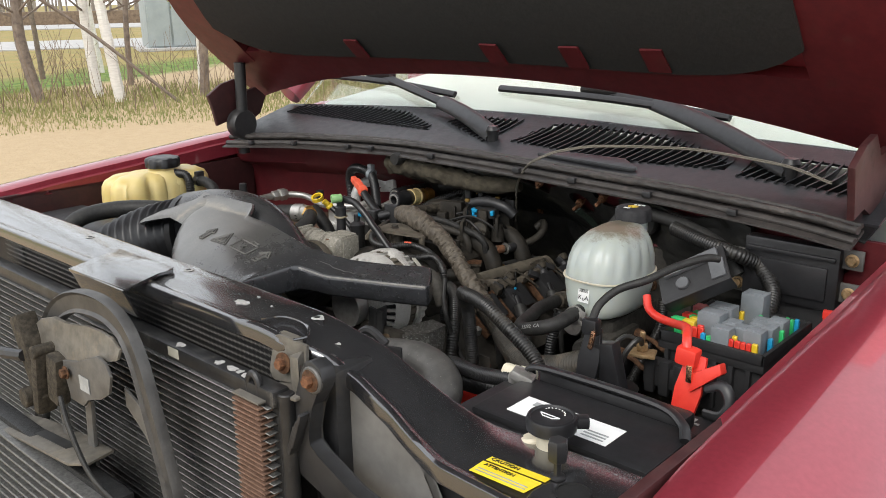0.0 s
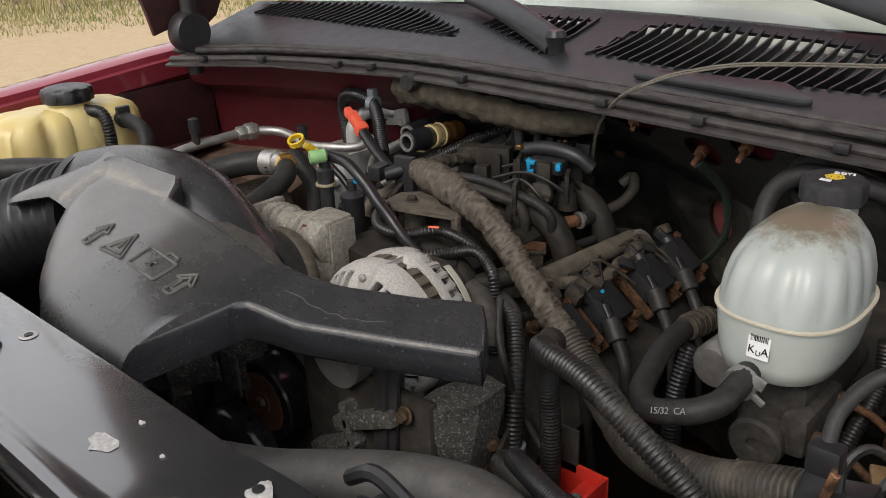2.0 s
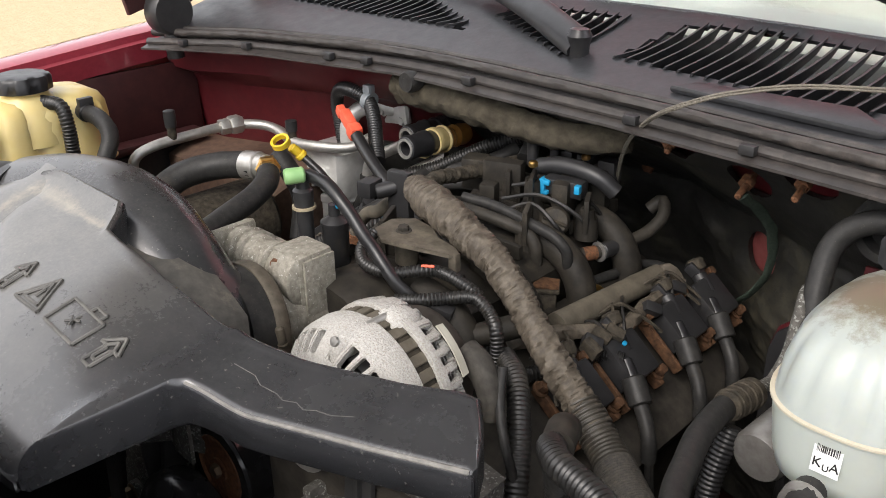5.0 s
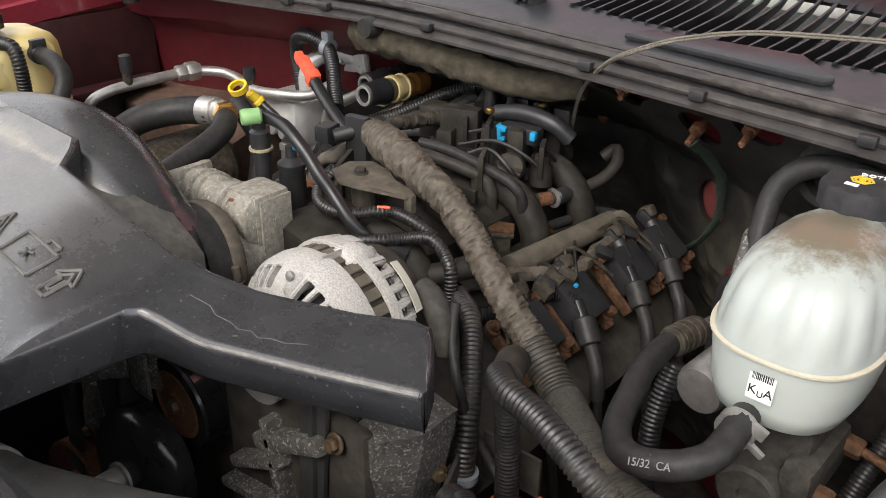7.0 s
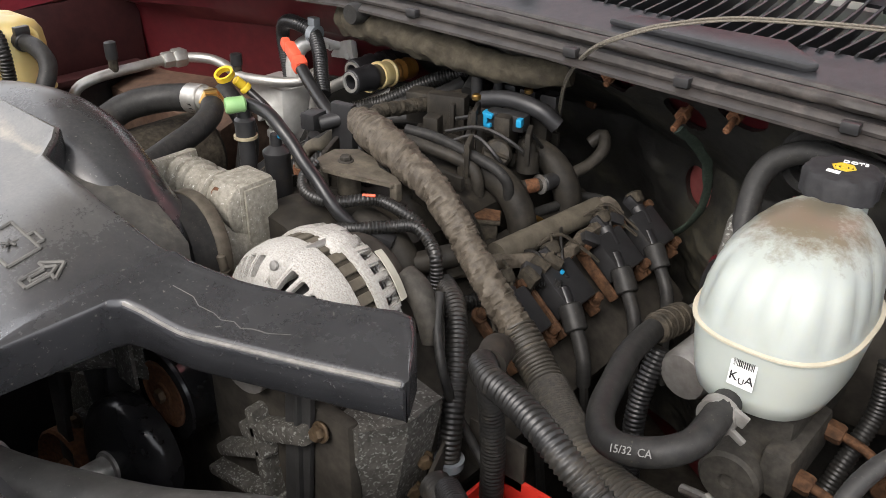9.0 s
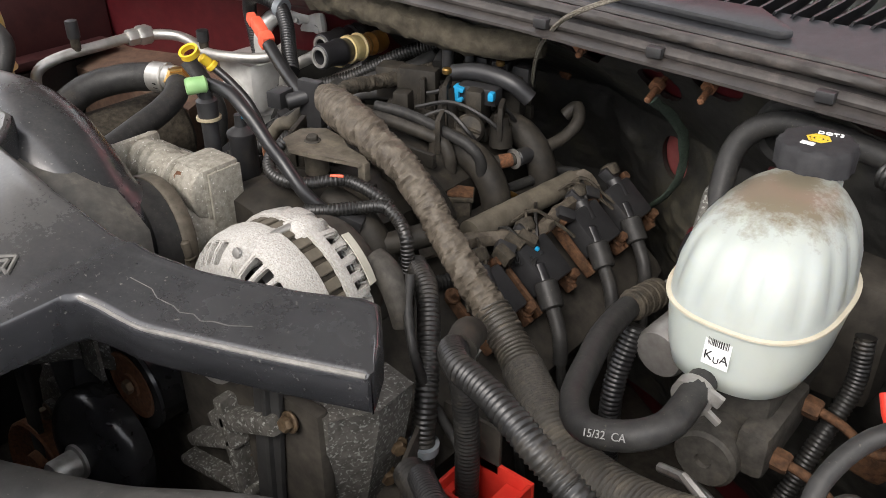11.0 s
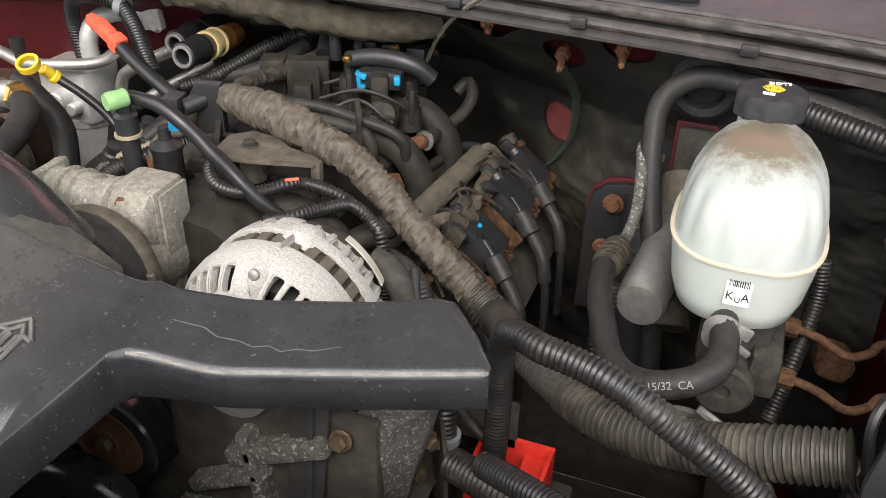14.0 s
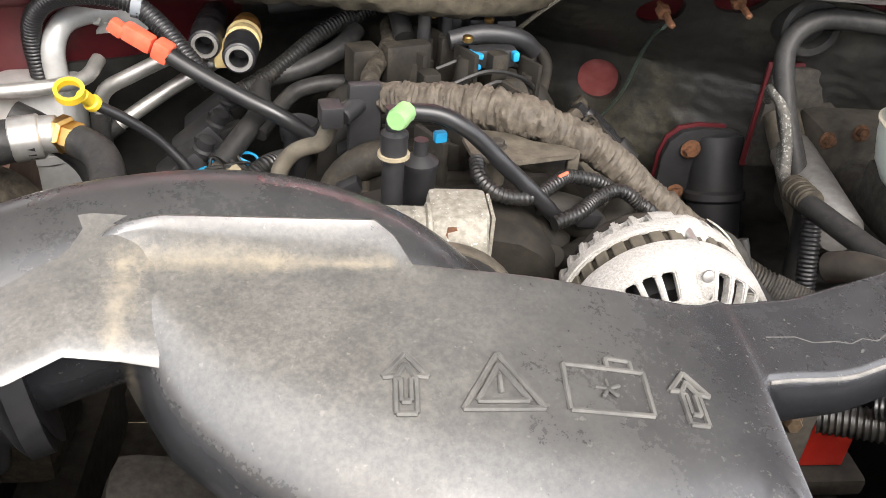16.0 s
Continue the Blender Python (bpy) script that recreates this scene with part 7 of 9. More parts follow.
part("branch", tube([(-1.165, 1.168, 1.095), (-1.188, 1.215, 1.098), (-1.185, 1.26, 1.094), (-1.175, 1.304, 1.092), (-1.165, 1.35, 1.092), (-1.165, 1.39, 1.095), (-1.15, 1.41, 1.10)], 0.0085, 20, 0.0016, wob=0.1, wrap=0.013, fold=0.16), "grime", har)
part("clip", block((-0.875, 1.055, 0.965), (0.012, 0.012, 0.014), (0, 20, 0), 0.002), "steel", har)

LOOMS = [
    ("alternator_loom", [(-0.945, 1.06, 1.03), (-0.91, 1.035, 1.03), (-0.878, 1.0, 1.005), (-0.86, 0.975, 0.975), (-0.853, 0.962, 0.936), (-0.85, 0.957, 0.88), (-0.85, 0.955, 0.8)], 0.0105, 0.0042, "loom", "ribbed loom hanging beside the alternator"),
    ("lower_loom", [(-0.80, 0.90, 0.98), (-0.76, 0.87, 1.0), (-0.71, 0.84, 1.015), (-0.66, 0.815, 1.03), (-0.61, 0.80, 1.045), (-0.585, 0.795, 1.05)], 0.0105, 0.0042, "loom_clean", "clean ribbed loom leading to the battery terminal"),
    ("lower_loom", [(-0.83, 0.92, 0.95), (-0.77, 0.89, 0.965), (-0.7, 0.88, 0.975), (-0.62, 0.89, 0.985), (-0.55, 0.90, 0.98)], 0.014, 0.005, "loom", "ribbed loom lying low beside the battery"),
    ("fender_loom", [(-0.47, 1.24, 1.12), (-0.5, 1.21, 1.14), (-0.55, 1.22, 1.145), (-0.62, 1.25, 1.15)], 0.012, 0.005, "loom", "ribbed loom along the firewall"),
    ("fender_loom", [(-0.47, 1.24, 1.12), (-0.44, 1.22, 1.09), (-0.43, 1.18, 1.06), (-0.43, 1.16, 1.0)], 0.012, 0.005, "loom", "ribbed loom dropping behind the fuse box"),
    ("brake_loom", [(-0.585, 1.16, 1.06), (-0.582, 1.15, 1.02), (-0.59, 1.12, 0.98), (-0.6, 1.09, 0.93)], 0.008, 0.0036, "loom", "ribbed loom beside the brake reservoir"),
    ("floor_loom", [(-0.755, 1.13, 1.01), (-0.757, 1.11, 0.97), (-0.755, 1.1, 0.93), (-0.75, 1.1, 0.85)], 0.010, 0.0042, "loom_clean", "ribbed loom dropping below the brake hose"),
    ("floor_loom", [(-0.69, 1.05, 0.90), (-0.62, 1.04, 0.93), (-0.56, 1.04, 0.94), (-0.5, 1.05, 0.93)], 0.013, 0.005, "loom", "ribbed loom under the brake lines"),
    ("floor_loom", [(-0.58, 0.93, 0.88), (-0.55, 0.96, 0.94), (-0.53, 0.97, 1.0)], 0.016, 0.006, "loom", "short thick ribbed loom below the fuse box"),
]
for name, pts, r, pitch, mt, lab in LOOMS:
    solo(name, tube(pts, r, 14, pitch=pitch), mt, pts[0], lab, "cable", "ribbed looms", sharp=60)
bcl = thing("battery_cable_loom", (-0.81, 0.965, 0.9), "long ribbed cable loom arching over to the battery", "cable", "ribbed looms")
part("loom", tube([(-0.812, 0.970, 0.90), (-0.81, 0.967, 0.96), (-0.809, 0.962, 1.005), (-0.806, 0.952, 1.05), (-0.797, 0.934, 1.078), (-0.782, 0.914, 1.093), (-0.766, 0.901, 1.098), (-0.75, 0.896, 1.099), (-0.733, 0.891, 1.099), (-0.717, 0.885, 1.098), (-0.703, 0.881, 1.095), (-0.69, 0.878, 1.09), (-0.679, 0.878, 1.083), (-0.667, 0.877, 1.076), (-0.655, 0.876, 1.07), (-0.62, 0.875, 1.045), (-0.60, 0.868, 1.015), (-0.585, 0.862, 0.985), (-0.575, 0.858, 0.94)], 0.0105, 14, pitch=0.0042), "loom", bcl, sharp=60)
part("boot_sleeve", tube([(-0.822, 0.985, 1.052), (-0.815, 0.972, 1.062), (-0.806, 0.956, 1.068), (-0.8, 0.944, 1.07)], 0.0128, 16, 0.006), "hose_dusty", bcl, "smooth dusty rubber sleeve")
solo("tie_band", lathe((-0.853, 0.962, 0.930), (0.05, 0.05, 1), [(0, 0.01), (0, 0.0135), (0.008, 0.0135), (0.008, 0.01)], 16), "relay", (-0.853, 0.962, 0.93), "grey tie band round the alternator loom", "band")
solo("alternator_cable", tube([(-0.895, 0.998, 1.07), (-0.888, 0.986, 1.045), (-0.868, 0.970, 1.02), (-0.862, 0.976, 0.985), (-0.854, 0.984, 0.955), (-0.834, 0.985, 0.93), (-0.812, 0.975, 0.918), (-0.805, 0.97, 0.88)], 0.0042, 10, 0.006), "rubber", (-0.86, 0.97, 1.0), "thin black cable curving down from the alternator", "cable")
jb = thing("junction_block", (-0.81, 0.955, 0.9), "dusty red plastic cable junction cover", "junction cover")
for nm, q in (("cover_side", (-0.836, -0.772, 0.942, 0.946, 0.875, 0.928)), ("cover_side", (-0.836, -0.832, 0.9465, 0.9935, 0.875, 0.928)), ("cover_side", (-0.776, -0.772, 0.9465, 0.9935, 0.875, 0.928)), ("cover_side", (-0.836, -0.772, 0.994, 0.998, 0.875, 0.928)), ("cover_top", (-0.8315, -0.824, 0.947, 0.993, 0.915, 0.919)), ("cover_top", (-0.797, -0.7765, 0.947, 0.993, 0.912, 0.916)), ("cover_floor", (-0.8315, -0.7765, 0.947, 0.993, 0.875, 0.882))):
    part(nm, box(*q, 0.001), "red_plastic", jb)
part("stud", rod((-0.786, 0.962, 0.882), (-0.786, 0.962, 0.922), 0.006), "steel", jb)
jb.location += Vector((0.006, 0.004, -0.012))
part("tray", block((-0.804, 0.97, 0.863), (0.1, 0.09, 0.02), (0, 0, 0), 0.005), "dark", jb)

# upper radiator hose
rh = thing("radiator_hose", (-0.83, 0.745, 1.04), "thick black upper radiator hose", "hose")
part("hose", tube([(-1.06, 0.655, 1.01), (-1.0, 0.668, 1.015), (-0.945, 0.69, 1.017), (-0.889, 0.715, 1.02), (-0.83, 0.745, 1.03), (-0.78, 0.765, 1.037), (-0.73, 0.775, 1.038), (-0.69, 0.765, 1.025), (-0.675, 0.735, 1.005), (-0.68, 0.7, 0.98), (-0.69, 0.66, 0.95), (-0.7, 0.61, 0.93)], 0.028, 20, 0.01), "rad_hose", rh)
part("hose_clamp", lathe((-1.042, 0.6589, 1.0115), (0.06, 0.013, 0.005), [(0, 0.0260), (0, 0.0300), (0.012, 0.0300), (0.012, 0.0260)], 28), "tube_alu", rh, "bright band clamp")
part("hose_clamp", lathe((-0.697, 0.625, 0.936), (0.01, 0.05, 0.02), [(0, 0.0260), (0, 0.0300), (0.012, 0.0300), (0.012, 0.0260)], 28), "tube_alu", rh, "bright band clamp")
rh = thing("radiator_hose", (-1.31, 0.75, 0.98), "thick black radiator hose under the intake duct", "hose")
part("hose", tube([(-1.20, 0.80, 0.97), (-1.26, 0.77, 0.985), (-1.31, 0.75, 0.99), (-1.36, 0.73, 0.97), (-1.38, 0.70, 0.92), (-1.38, 0.65, 0.88), (-1.38, 0.6, 0.86)], 0.027, 20, 0.01), "rad_hose", rh)
part("hose_clamp", lathe((-1.218, 0.791, 0.9745), (-0.06, -0.03, 0.015), [(0, 0.0250), (0, 0.0290), (0.012, 0.0290), (0.012, 0.0250)], 28), "tube_alu", rh, "bright band clamp")
part("hose_clamp", lathe((-1.38, 0.615, 0.866), (0, 0.05, 0.02), [(0, 0.0250), (0, 0.0290), (0.012, 0.0290), (0.012, 0.0250)], 28), "tube_alu", rh, "bright band clamp")
solo("hose_bracket", join(block((-0.735, 0.70, 1.055), (0.06, 0.006, 0.07), (0, 0, 20), 0.003), tube([(-0.78, 0.70, 1.09), (-0.755, 0.70, 1.105), (-0.73, 0.705, 1.09)], 0.006, 8, 0.005), lathe((-0.755, 0.715, 1.06), (0.3, -1, 0), [(0, 0.02), (0.02, 0.02), (0.022, 0.014)], 20), block((-0.74, 0.66, 1.03), (0.08, 0.08, 0.05), bev=0.004)), "plastic", (-0.74, 0.7, 1.03), "black plastic bracket beside the radiator hose", "bracket")

# ---- brake reservoir, master cylinder, booster ----
br = thing("brake_reservoir", (-0.655, 1.12, 1.04), "milky white brake fluid reservoir with dirty top", "reservoir")


def res_ring(z, hx, hy, cy, n=112, p=2.7, flute=0.0):
    out = []
    for k in range(n):
        a = 2 * math.pi * k / n
        c, s = math.cos(a), math.sin(a)
        q = (abs(c) ** p + abs(s) ** p) ** (-1 / p)
        q *= 1 - flute * (0.5 + 0.5 * math.cos(2 * math.pi * k / 7)) ** 2
        out.append(Vector((-0.652 + 1.08 * hx * c * q, cy - 0.006 + 0.92 * hy * s * q, z)))
    return out


part("lower_half", loft([res_ring(z, hx, hy, cy) for z, hx, hy, cy in ((1.046, 0.02, 0.035, 1.10), (1.047, 0.034, 0.055, 1.105), (1.052, 0.044, 0.068, 1.11), (1.065, 0.049, 0.075, 1.115), (1.09, 0.0525, 0.0805, 1.118), (1.105, 0.0535, 0.0815, 1.118))]), "reservoir", br, sharp=70)
part("upper_half", loft([res_ring(z, hx, hy, cy, flute=fl) for z, hx, hy, cy, fl in ((1.105, 0.053, 0.081, 1.118, 0), (1.110, 0.0525, 0.0805, 1.118, 0.0), (1.115, 0.0522, 0.0802, 1.118, 0.03), (1.130, 0.0508, 0.0788, 1.12, 0.04), (1.145, 0.0473, 0.0733, 1.122, 0.04),
    (1.152, 0.0445, 0.069, 1.124, 0.03), (1.158, 0.041, 0.064, 1.126, 0.02), (1.167, 0.033, 0.054, 1.131, 0.0), (1.173, 0.024, 0.042, 1.137, 0), (1.176, 0.012, 0.026, 1.145, 0))]), "res_dirty", br, "fluted upper half, stained brown on top", sharp=70)
part("seam", loft([res_ring(z, hx, hy, 1.118) for z, hx, hy in ((1.1042, 0.054, 0.082), (1.1045, 0.0558, 0.0838), (1.1063, 0.0558, 0.0838), (1.1066, 0.054, 0.082))]), "seam_tan", br)
cap_prof = []
for z, r in ((1.172, 0.024), (1.173, 0.0285), (1.189, 0.029), (1.193, 0.027), (1.195, 0.022), (1.1945, 0.005)):
    cap_prof.append([Vector((-0.655 + r * (1 - 0.05 * (math.cos(10 * a) > 0.2) * (r > 0.0265)) * math.cos(a), 1.178 + r * (1 - 0.05 * (math.cos(10 * a) > 0.2) * (r > 0.0265)) * math.sin(a), z)) for a in [2 * math.pi * k / 60 for k in range(60)]])
cap = part("cap", loft(cap_prof), "cap_matt", br, "black ribbed screw cap with yellow emblem")
part("neck", rod((-0.655, 1.178, 1.15), (-0.655, 1.178, 1.175), 0.023, 24), "reservoir", br)
part("emblem", join(lathe((-0.655, 1.177, 1.1943), (0, 0, 1), [(0, 0.0058), (0.001, 0.0058), (0.001, 0.004), (0, 0.004), (0, 0.0058)], 20), lathe((-0.655, 1.177, 1.1943), (0, 0, 1), [(0, 0.0075), (0.0008, 0.0092), (0.0008, 0.0072), (0, 0.0072), (0, 0.0075)], 6), lathe((-0.655, 1.177, 1.1943), (0, 0, 1), [(0, 0.0026), (0.001, 0.0026)], 16)), "yellow", cap)
part("cap_text", text_bm("DOT3", 0.007, pose(-0.6505, 1.1895, 1.1952, 0, 0, 12)), "white", cap)
part("book_mark", join(box(-0.663, -0.6585, 1.161, 1.166, 1.1947, 1.1955, 0), box(-0.658, -0.6535, 1.161, 1.166, 1.1947, 1.1955, 0)), "white", cap)
LB = pose(-0.651, 1.0375, 1.086, 84, 0, 0) @ Matrix.Scale(0.82, 4)
label = part("label", turned(box(-0.0115, 0.0115, -0.0145, 0.0145, 0, 0.0006, 0), LB), "white", br, "small white barcode label")
bars, bx = [], -0.009
rb = random.Random(2)
while bx < 0.009:
    w = rb.choice((0.0004, 0.0007, 0.0011))
    bars.append(turned(box(bx, bx + w, 0.0045, 0.013, 0.0007, 0.0010, 0), LB))
    bx += w + rb.choice((0.0005, 0.0008))
part("barcode", join(*bars), "ink", label)
part("label_text", join(text_bm("K", 0.0115, LB @ pose(-0.0068, -0.0055, 0.001)), text_bm("U", 0.008, LB @ pose(0.0005, -0.0085, 0.001)), text_bm("A", 0.0115, LB @ pose(0.0072, -0.0055, 0.001))), "ink", label)
part("nipple", rod((-0.656, 1.052, 1.058), (-0.657, 1.022, 1.056), 0.009), "reservoir", br)
part("hose_clip", join(lathe((-0.656, 1.026, 1.057), (0, -1, -0.1), [(0, 0.0125), (0, 0.0145), (0.01, 0.0145), (0.01, 0.0125)], 20), block((-0.641, 1.02, 1.062), (0.012, 0.004, 0.01), (0, 20, 0), 0.001), block((-0.64, 1.018, 1.048), (0.014, 0.004, 0.005), (0, 30, 0), 0.001)), "steel", br)

mc = thing("master_cylinder", (-0.64, 1.15, 0.95), "grey cast hydraulic brake master cylinder and booster", "brake cylinder")
part("body", rod((-0.645, 1.045, 0.992), (-0.645, 1.28, 0.992), 0.024, 28, 0.003), "grime_cast", mc)
part("bore_plug", lathe((-0.645, 1.034, 0.992), (0, 1, 0), [(0.004, 0.003), (0.004, 0.006), (0, 0.0065), (0, 0.021), (0.003, 0.024), (0.014, 0.024)], 28), "grime_cast", mc)
part("reservoir_seat", box(-0.672, -0.615, 1.065, 1.2, 0.99, 1.043, 0.008), "grime_cast", mc)
part("port_boss", box(-0.63, -0.605, 1.045, 1.13, 0.985, 1.025, 0.008), "grime_cast", mc)
part("accumulator", lathe((-0.727, 1.118, 0.998), (0.1, 1, 0.06), [(0, 0.016), (0.001, 0.021), (0.006, 0.0235), (0.16, 0.0235), (0.165, 0.02)], 28), "steel", mc, "grey steel pressure canister")
part("booster", box(-0.70, -0.58, 1.25, 1.32, 0.92, 1.05, 0.02), "dark", mc)
for x, z in ((-0.69, 1.035), (-0.655, 1.045), (-0.67, 0.985)):
    part("booster_nut", bolt((x, 1.252, z), (0, -1, 0.2), 0.007, 0.009), "rust_dull", mc)
part("booster_pipe", rod((-0.72, 1.31, 1.04), (-0.70, 1.19, 0.93), 0.02, 20), "dusty_steel", mc)
part("booster_pipe", tube([(-0.745, 1.30, 1.06), (-0.76, 1.27, 1.085), (-0.755, 1.24, 1.07), (-0.752, 1.22, 1.04), (-0.756, 1.20, 1.015)], 0.006, 10, 0.006), "grime_speck", mc)
for y, z in ((1.062, 1.0), (1.118, 1.012)):
    line = part("brake_line", tube([(-0.60, y, z), (-0.575, y, z - 0.006), (-0.552, y - 0.008, z - 0.012), (-0.535, y - 0.002, z - 0.008), (-0.525, y + 0.006, z - 0.002), (-0.48, y + 0.012, z - 0.004), (-0.45, y + 0.03, z)], 0.0038, 10, 0.004), "rust_dull", mc, "rusty steel brake line")
    part("fitting", hexnut((-0.607, y, z), (1, 0, -0.1), 0.0085, 0.014), "rust_dull", line)
part("valve", block((-0.555, 1.15, 0.965), (0.03, 0.034, 0.024), (10, 20, 15), 0.008), "rust_dull", mc)
for pts in ([(-0.66, 1.04, 0.965), (-0.62, 1.03, 0.945), (-0.59, 1.02, 0.91), (-0.57, 1.02, 0.86)], [(-0.69, 1.07, 0.93), (-0.66, 1.06, 0.94), (-0.63, 1.06, 0.92), (-0.6, 1.05, 0.87)]):
    part("brake_hose", tube(pts, 0.0045, 8, 0.006), "steel", mc)

bh = thing("booster_hose", (-0.7, 1.0, 1.0), "black rubber brake return hose looping below the reservoir", "hose")
part("hose", tube([(-0.656, 1.034, 1.060), (-0.653, 1.0, 1.060), (-0.655, 0.980, 1.057), (-0.668, 0.965, 1.052), (-0.69, 0.959, 1.045), (-0.711, 0.966, 1.038), (-0.727, 0.984, 1.034), (-0.737, 1.005, 1.032), (-0.746, 1.035, 1.031), (-0.757, 1.075, 1.030), (-0.763, 1.12, 1.026), (-0.764, 1.14, 1.022)], 0.0108, 16, 0.006), "rubber", bh)
PN = Matrix(((0.94, -0.282, -0.175, -0.684), (0.04, 0.620, -0.783, 0.9495), (0.33, 0.729, 0.598, 1.0535), (0, 0, 0, 1)))
part("print", text_bm("15/32  CA", 0.0078, PN, 0.0003), "ink_pale", bh)
part("ferrule", join(rod((-0.762, 1.13, 1.026), (-0.759, 1.175, 1.02), 0.0135, 18), *[lathe((-0.762 + 0.003 * k / 4, 1.133 + 0.01 * k, 1.0255 - 0.0014 * k), (0.07, 1, -0.12), [(0, 0.0125), (0.003, 0.0145), (0.006, 0.0125)], 18) for k in range(4)]), "grime", bh)
part("stem", tube([(-0.759, 1.175, 1.02), (-0.755, 1.21, 1.018), (-0.74, 1.25, 1.03)], 0.006, 10, 0.006), "grime_speck", bh)
solo("heater_hose", tube([(-0.5, 1.235, 1.1), (-0.53, 1.24, 1.135), (-0.6, 1.262, 1.152), (-0.68, 1.285, 1.157), (-0.725, 1.29, 1.153), (-0.752, 1.28, 1.125), (-0.748, 1.25, 1.07), (-0.735, 1.22, 1.02), (-0.72, 1.2, 0.97), (-0.71, 1.19, 0.85)], 0.011, 14, 0.008), "rubber", (-0.745, 1.28, 1.1), "black rubber hose arching along the firewall", "hose")
solo("firewall_grommet", lathe((-0.715, wall_y(-0.715, 1.14) + 0.0, 1.14), (0, -1, 0), [(0, 0.034), (0.03, 0.034), (0.034, 0.03), (0.034, 0.022), (0.02, 0.02)], 28), "rubber", (-0.715, 1.33, 1.14), "round rubber grommet in the firewall", "grommet")
sc = thing("steering_column_boot", (-0.8, 1.36, 0.9), "dark steering column boot plate bolted over a red firewall opening", "boot")
part("plate", prism([(-0.062, -0.12), (0.07, -0.12), (0.085, 0.03), (0.03, 0.058), (-0.02, 0.06), (-0.042, 0.055), (-0.056, 0.042), (-0.062, 0.02)], 0.0, 0.01, 0.003), "plastic", sc)
sc.children[0].data.transform(Matrix.Translation(ORG[sc]))
sc.children[0].data.transform(Matrix.Translation(Vector((-0.775, 1.372, 0.92)) - ORG[sc]) @ Matrix.Rotation(radians(90), 4, "X"))
part("bolt", bolt((-0.805, 1.358, 0.955), (0, -1, 0), 0.009, 0.008), "rust", sc)
part("rim", turned(prism([(-0.0645, -0.13), (0.072, -0.13), (0.0875, 0.032), (0.031, 0.0605), (-0.021, 0.0625), (-0.0435, 0.0575), (-0.058, 0.044), (-0.0645, 0.021)], 0.0, 0.004, 0.001), pose(-0.775, 1.378, 0.92, 90, 0, 0)), "red_in", sc, "red painted edge round the boot plate")
part("boot", lathe((-0.765, 1.385, 0.965), (0.06, -0.42, -1), [(0, 0.02), (0.004, 0.036), (0.07, 0.034), (0.074, 0.038), (0.082, 0.038), (0.086, 0.033), (0.2, 0.030)], 28), "plastic", sc, "black tubular column boot")
part("bolt", bolt((-0.812, 1.358, 0.895), (0, -1, 0), 0.008, 0.008), "rust", sc)
sc.location += Vector((0.012, 0, 0.012))
part("booster_plate", box(-0.745, -0.60, 1.325, 1.335, 0.95, 1.075, 0.004), "grime_cast", sc)
part("booster_rim", box(-0.749, -0.596, 1.334, 1.34, 0.946, 1.079, 0.003), "red_in", sc)
# braided cable from the wiper cowl down behind the engine
CABLE = [(-0.40, 1.30, 1.245), (-0.46, 1.312, 1.258), (-0.52, 1.315, 1.264), (-0.62, 1.316, 1.269), (-0.70, 1.305, 1.267), (-0.778, 1.288, 1.263), (-0.81, 1.277, 1.260), (-0.84, 1.266, 1.254), (-0.871, 1.256, 1.245), (-0.915, 1.258, 1.224), (-0.948, 1.278, 1.202), (-0.981, 1.304, 1.172), (-1.004, 1.328, 1.143), (-1.027, 1.358, 1.105), (-1.045, 1.38, 1.068), (-1.06, 1.395, 1.032), (-1.07, 1.402, 1.0)]
solo("braided_cable", join(*[tube([(x + dx, y, z + dz) for x, y, z in CABLE], 0.0013, 8, 0.008) for dx, dz in ((0.0, 0.0013), (-0.0012, -0.0009), (0.0012, -0.0009))]), "braid", (-0.8, 1.22, 1.24), "braided grey cable arching over the cowl seal", "cable")


# ---- passenger side ----
ct = thing("coolant_tank", (-1.70, 0.98, 0.95), "yellowed translucent coolant tank with black cap", "tank")


def tank_ring(z, hx, hy, cy, lob=0.0):
    out = []
    for k in range(120):
        a = 2 * math.pi * k / 120
        c, s = math.cos(a), math.sin(a)
        q = (abs(c) ** 4 + abs(s) ** 4) ** -0.25
        y = cy + hy * s * q
        bulge = 1 - lob * (0.5 + 0.5 * math.cos(2 * math.pi * (y - cy) / 0.046)) ** 3 * abs(c)
        dent = 1 - 0.5 * lob * (0.5 + 0.5 * math.cos(2 * math.pi * c * q * hx / 0.042)) ** 3 * abs(s)
        out.append(Vector((-1.715 + hx * c * q * bulge, cy + (y - cy) * dent, z)))
    return out


part("body", loft([tank_ring(z, hx, hy, 0.954, lb) for z, hx, hy, lb in ((0.96, 0.05, 0.09, 0), (0.965, 0.058, 0.105, .05), (1.04, 0.062, 0.112, .06), (1.055, 0.06, 0.112, .05), (1.06, 0.066, 0.118, .02), (1.066, 0.063, 0.116, .08), (1.12, 0.063, 0.116, .17), (1.138, 0.061, 0.114, .2), (1.150, 0.055, 0.107, .22), (1.158, 0.043, 0.093, .2), (1.161, 0.02, 0.06, 0))]), "tank", ct, sharp=80)
part("neck", lathe((-1.70, 0.965, 1.10), (0, 0, 1), [(0, 0.05), (0.03, 0.048), (0.055, 0.04), (0.065, 0.03), (0.075, 0.03)], 28), "tank", ct)
capr = []
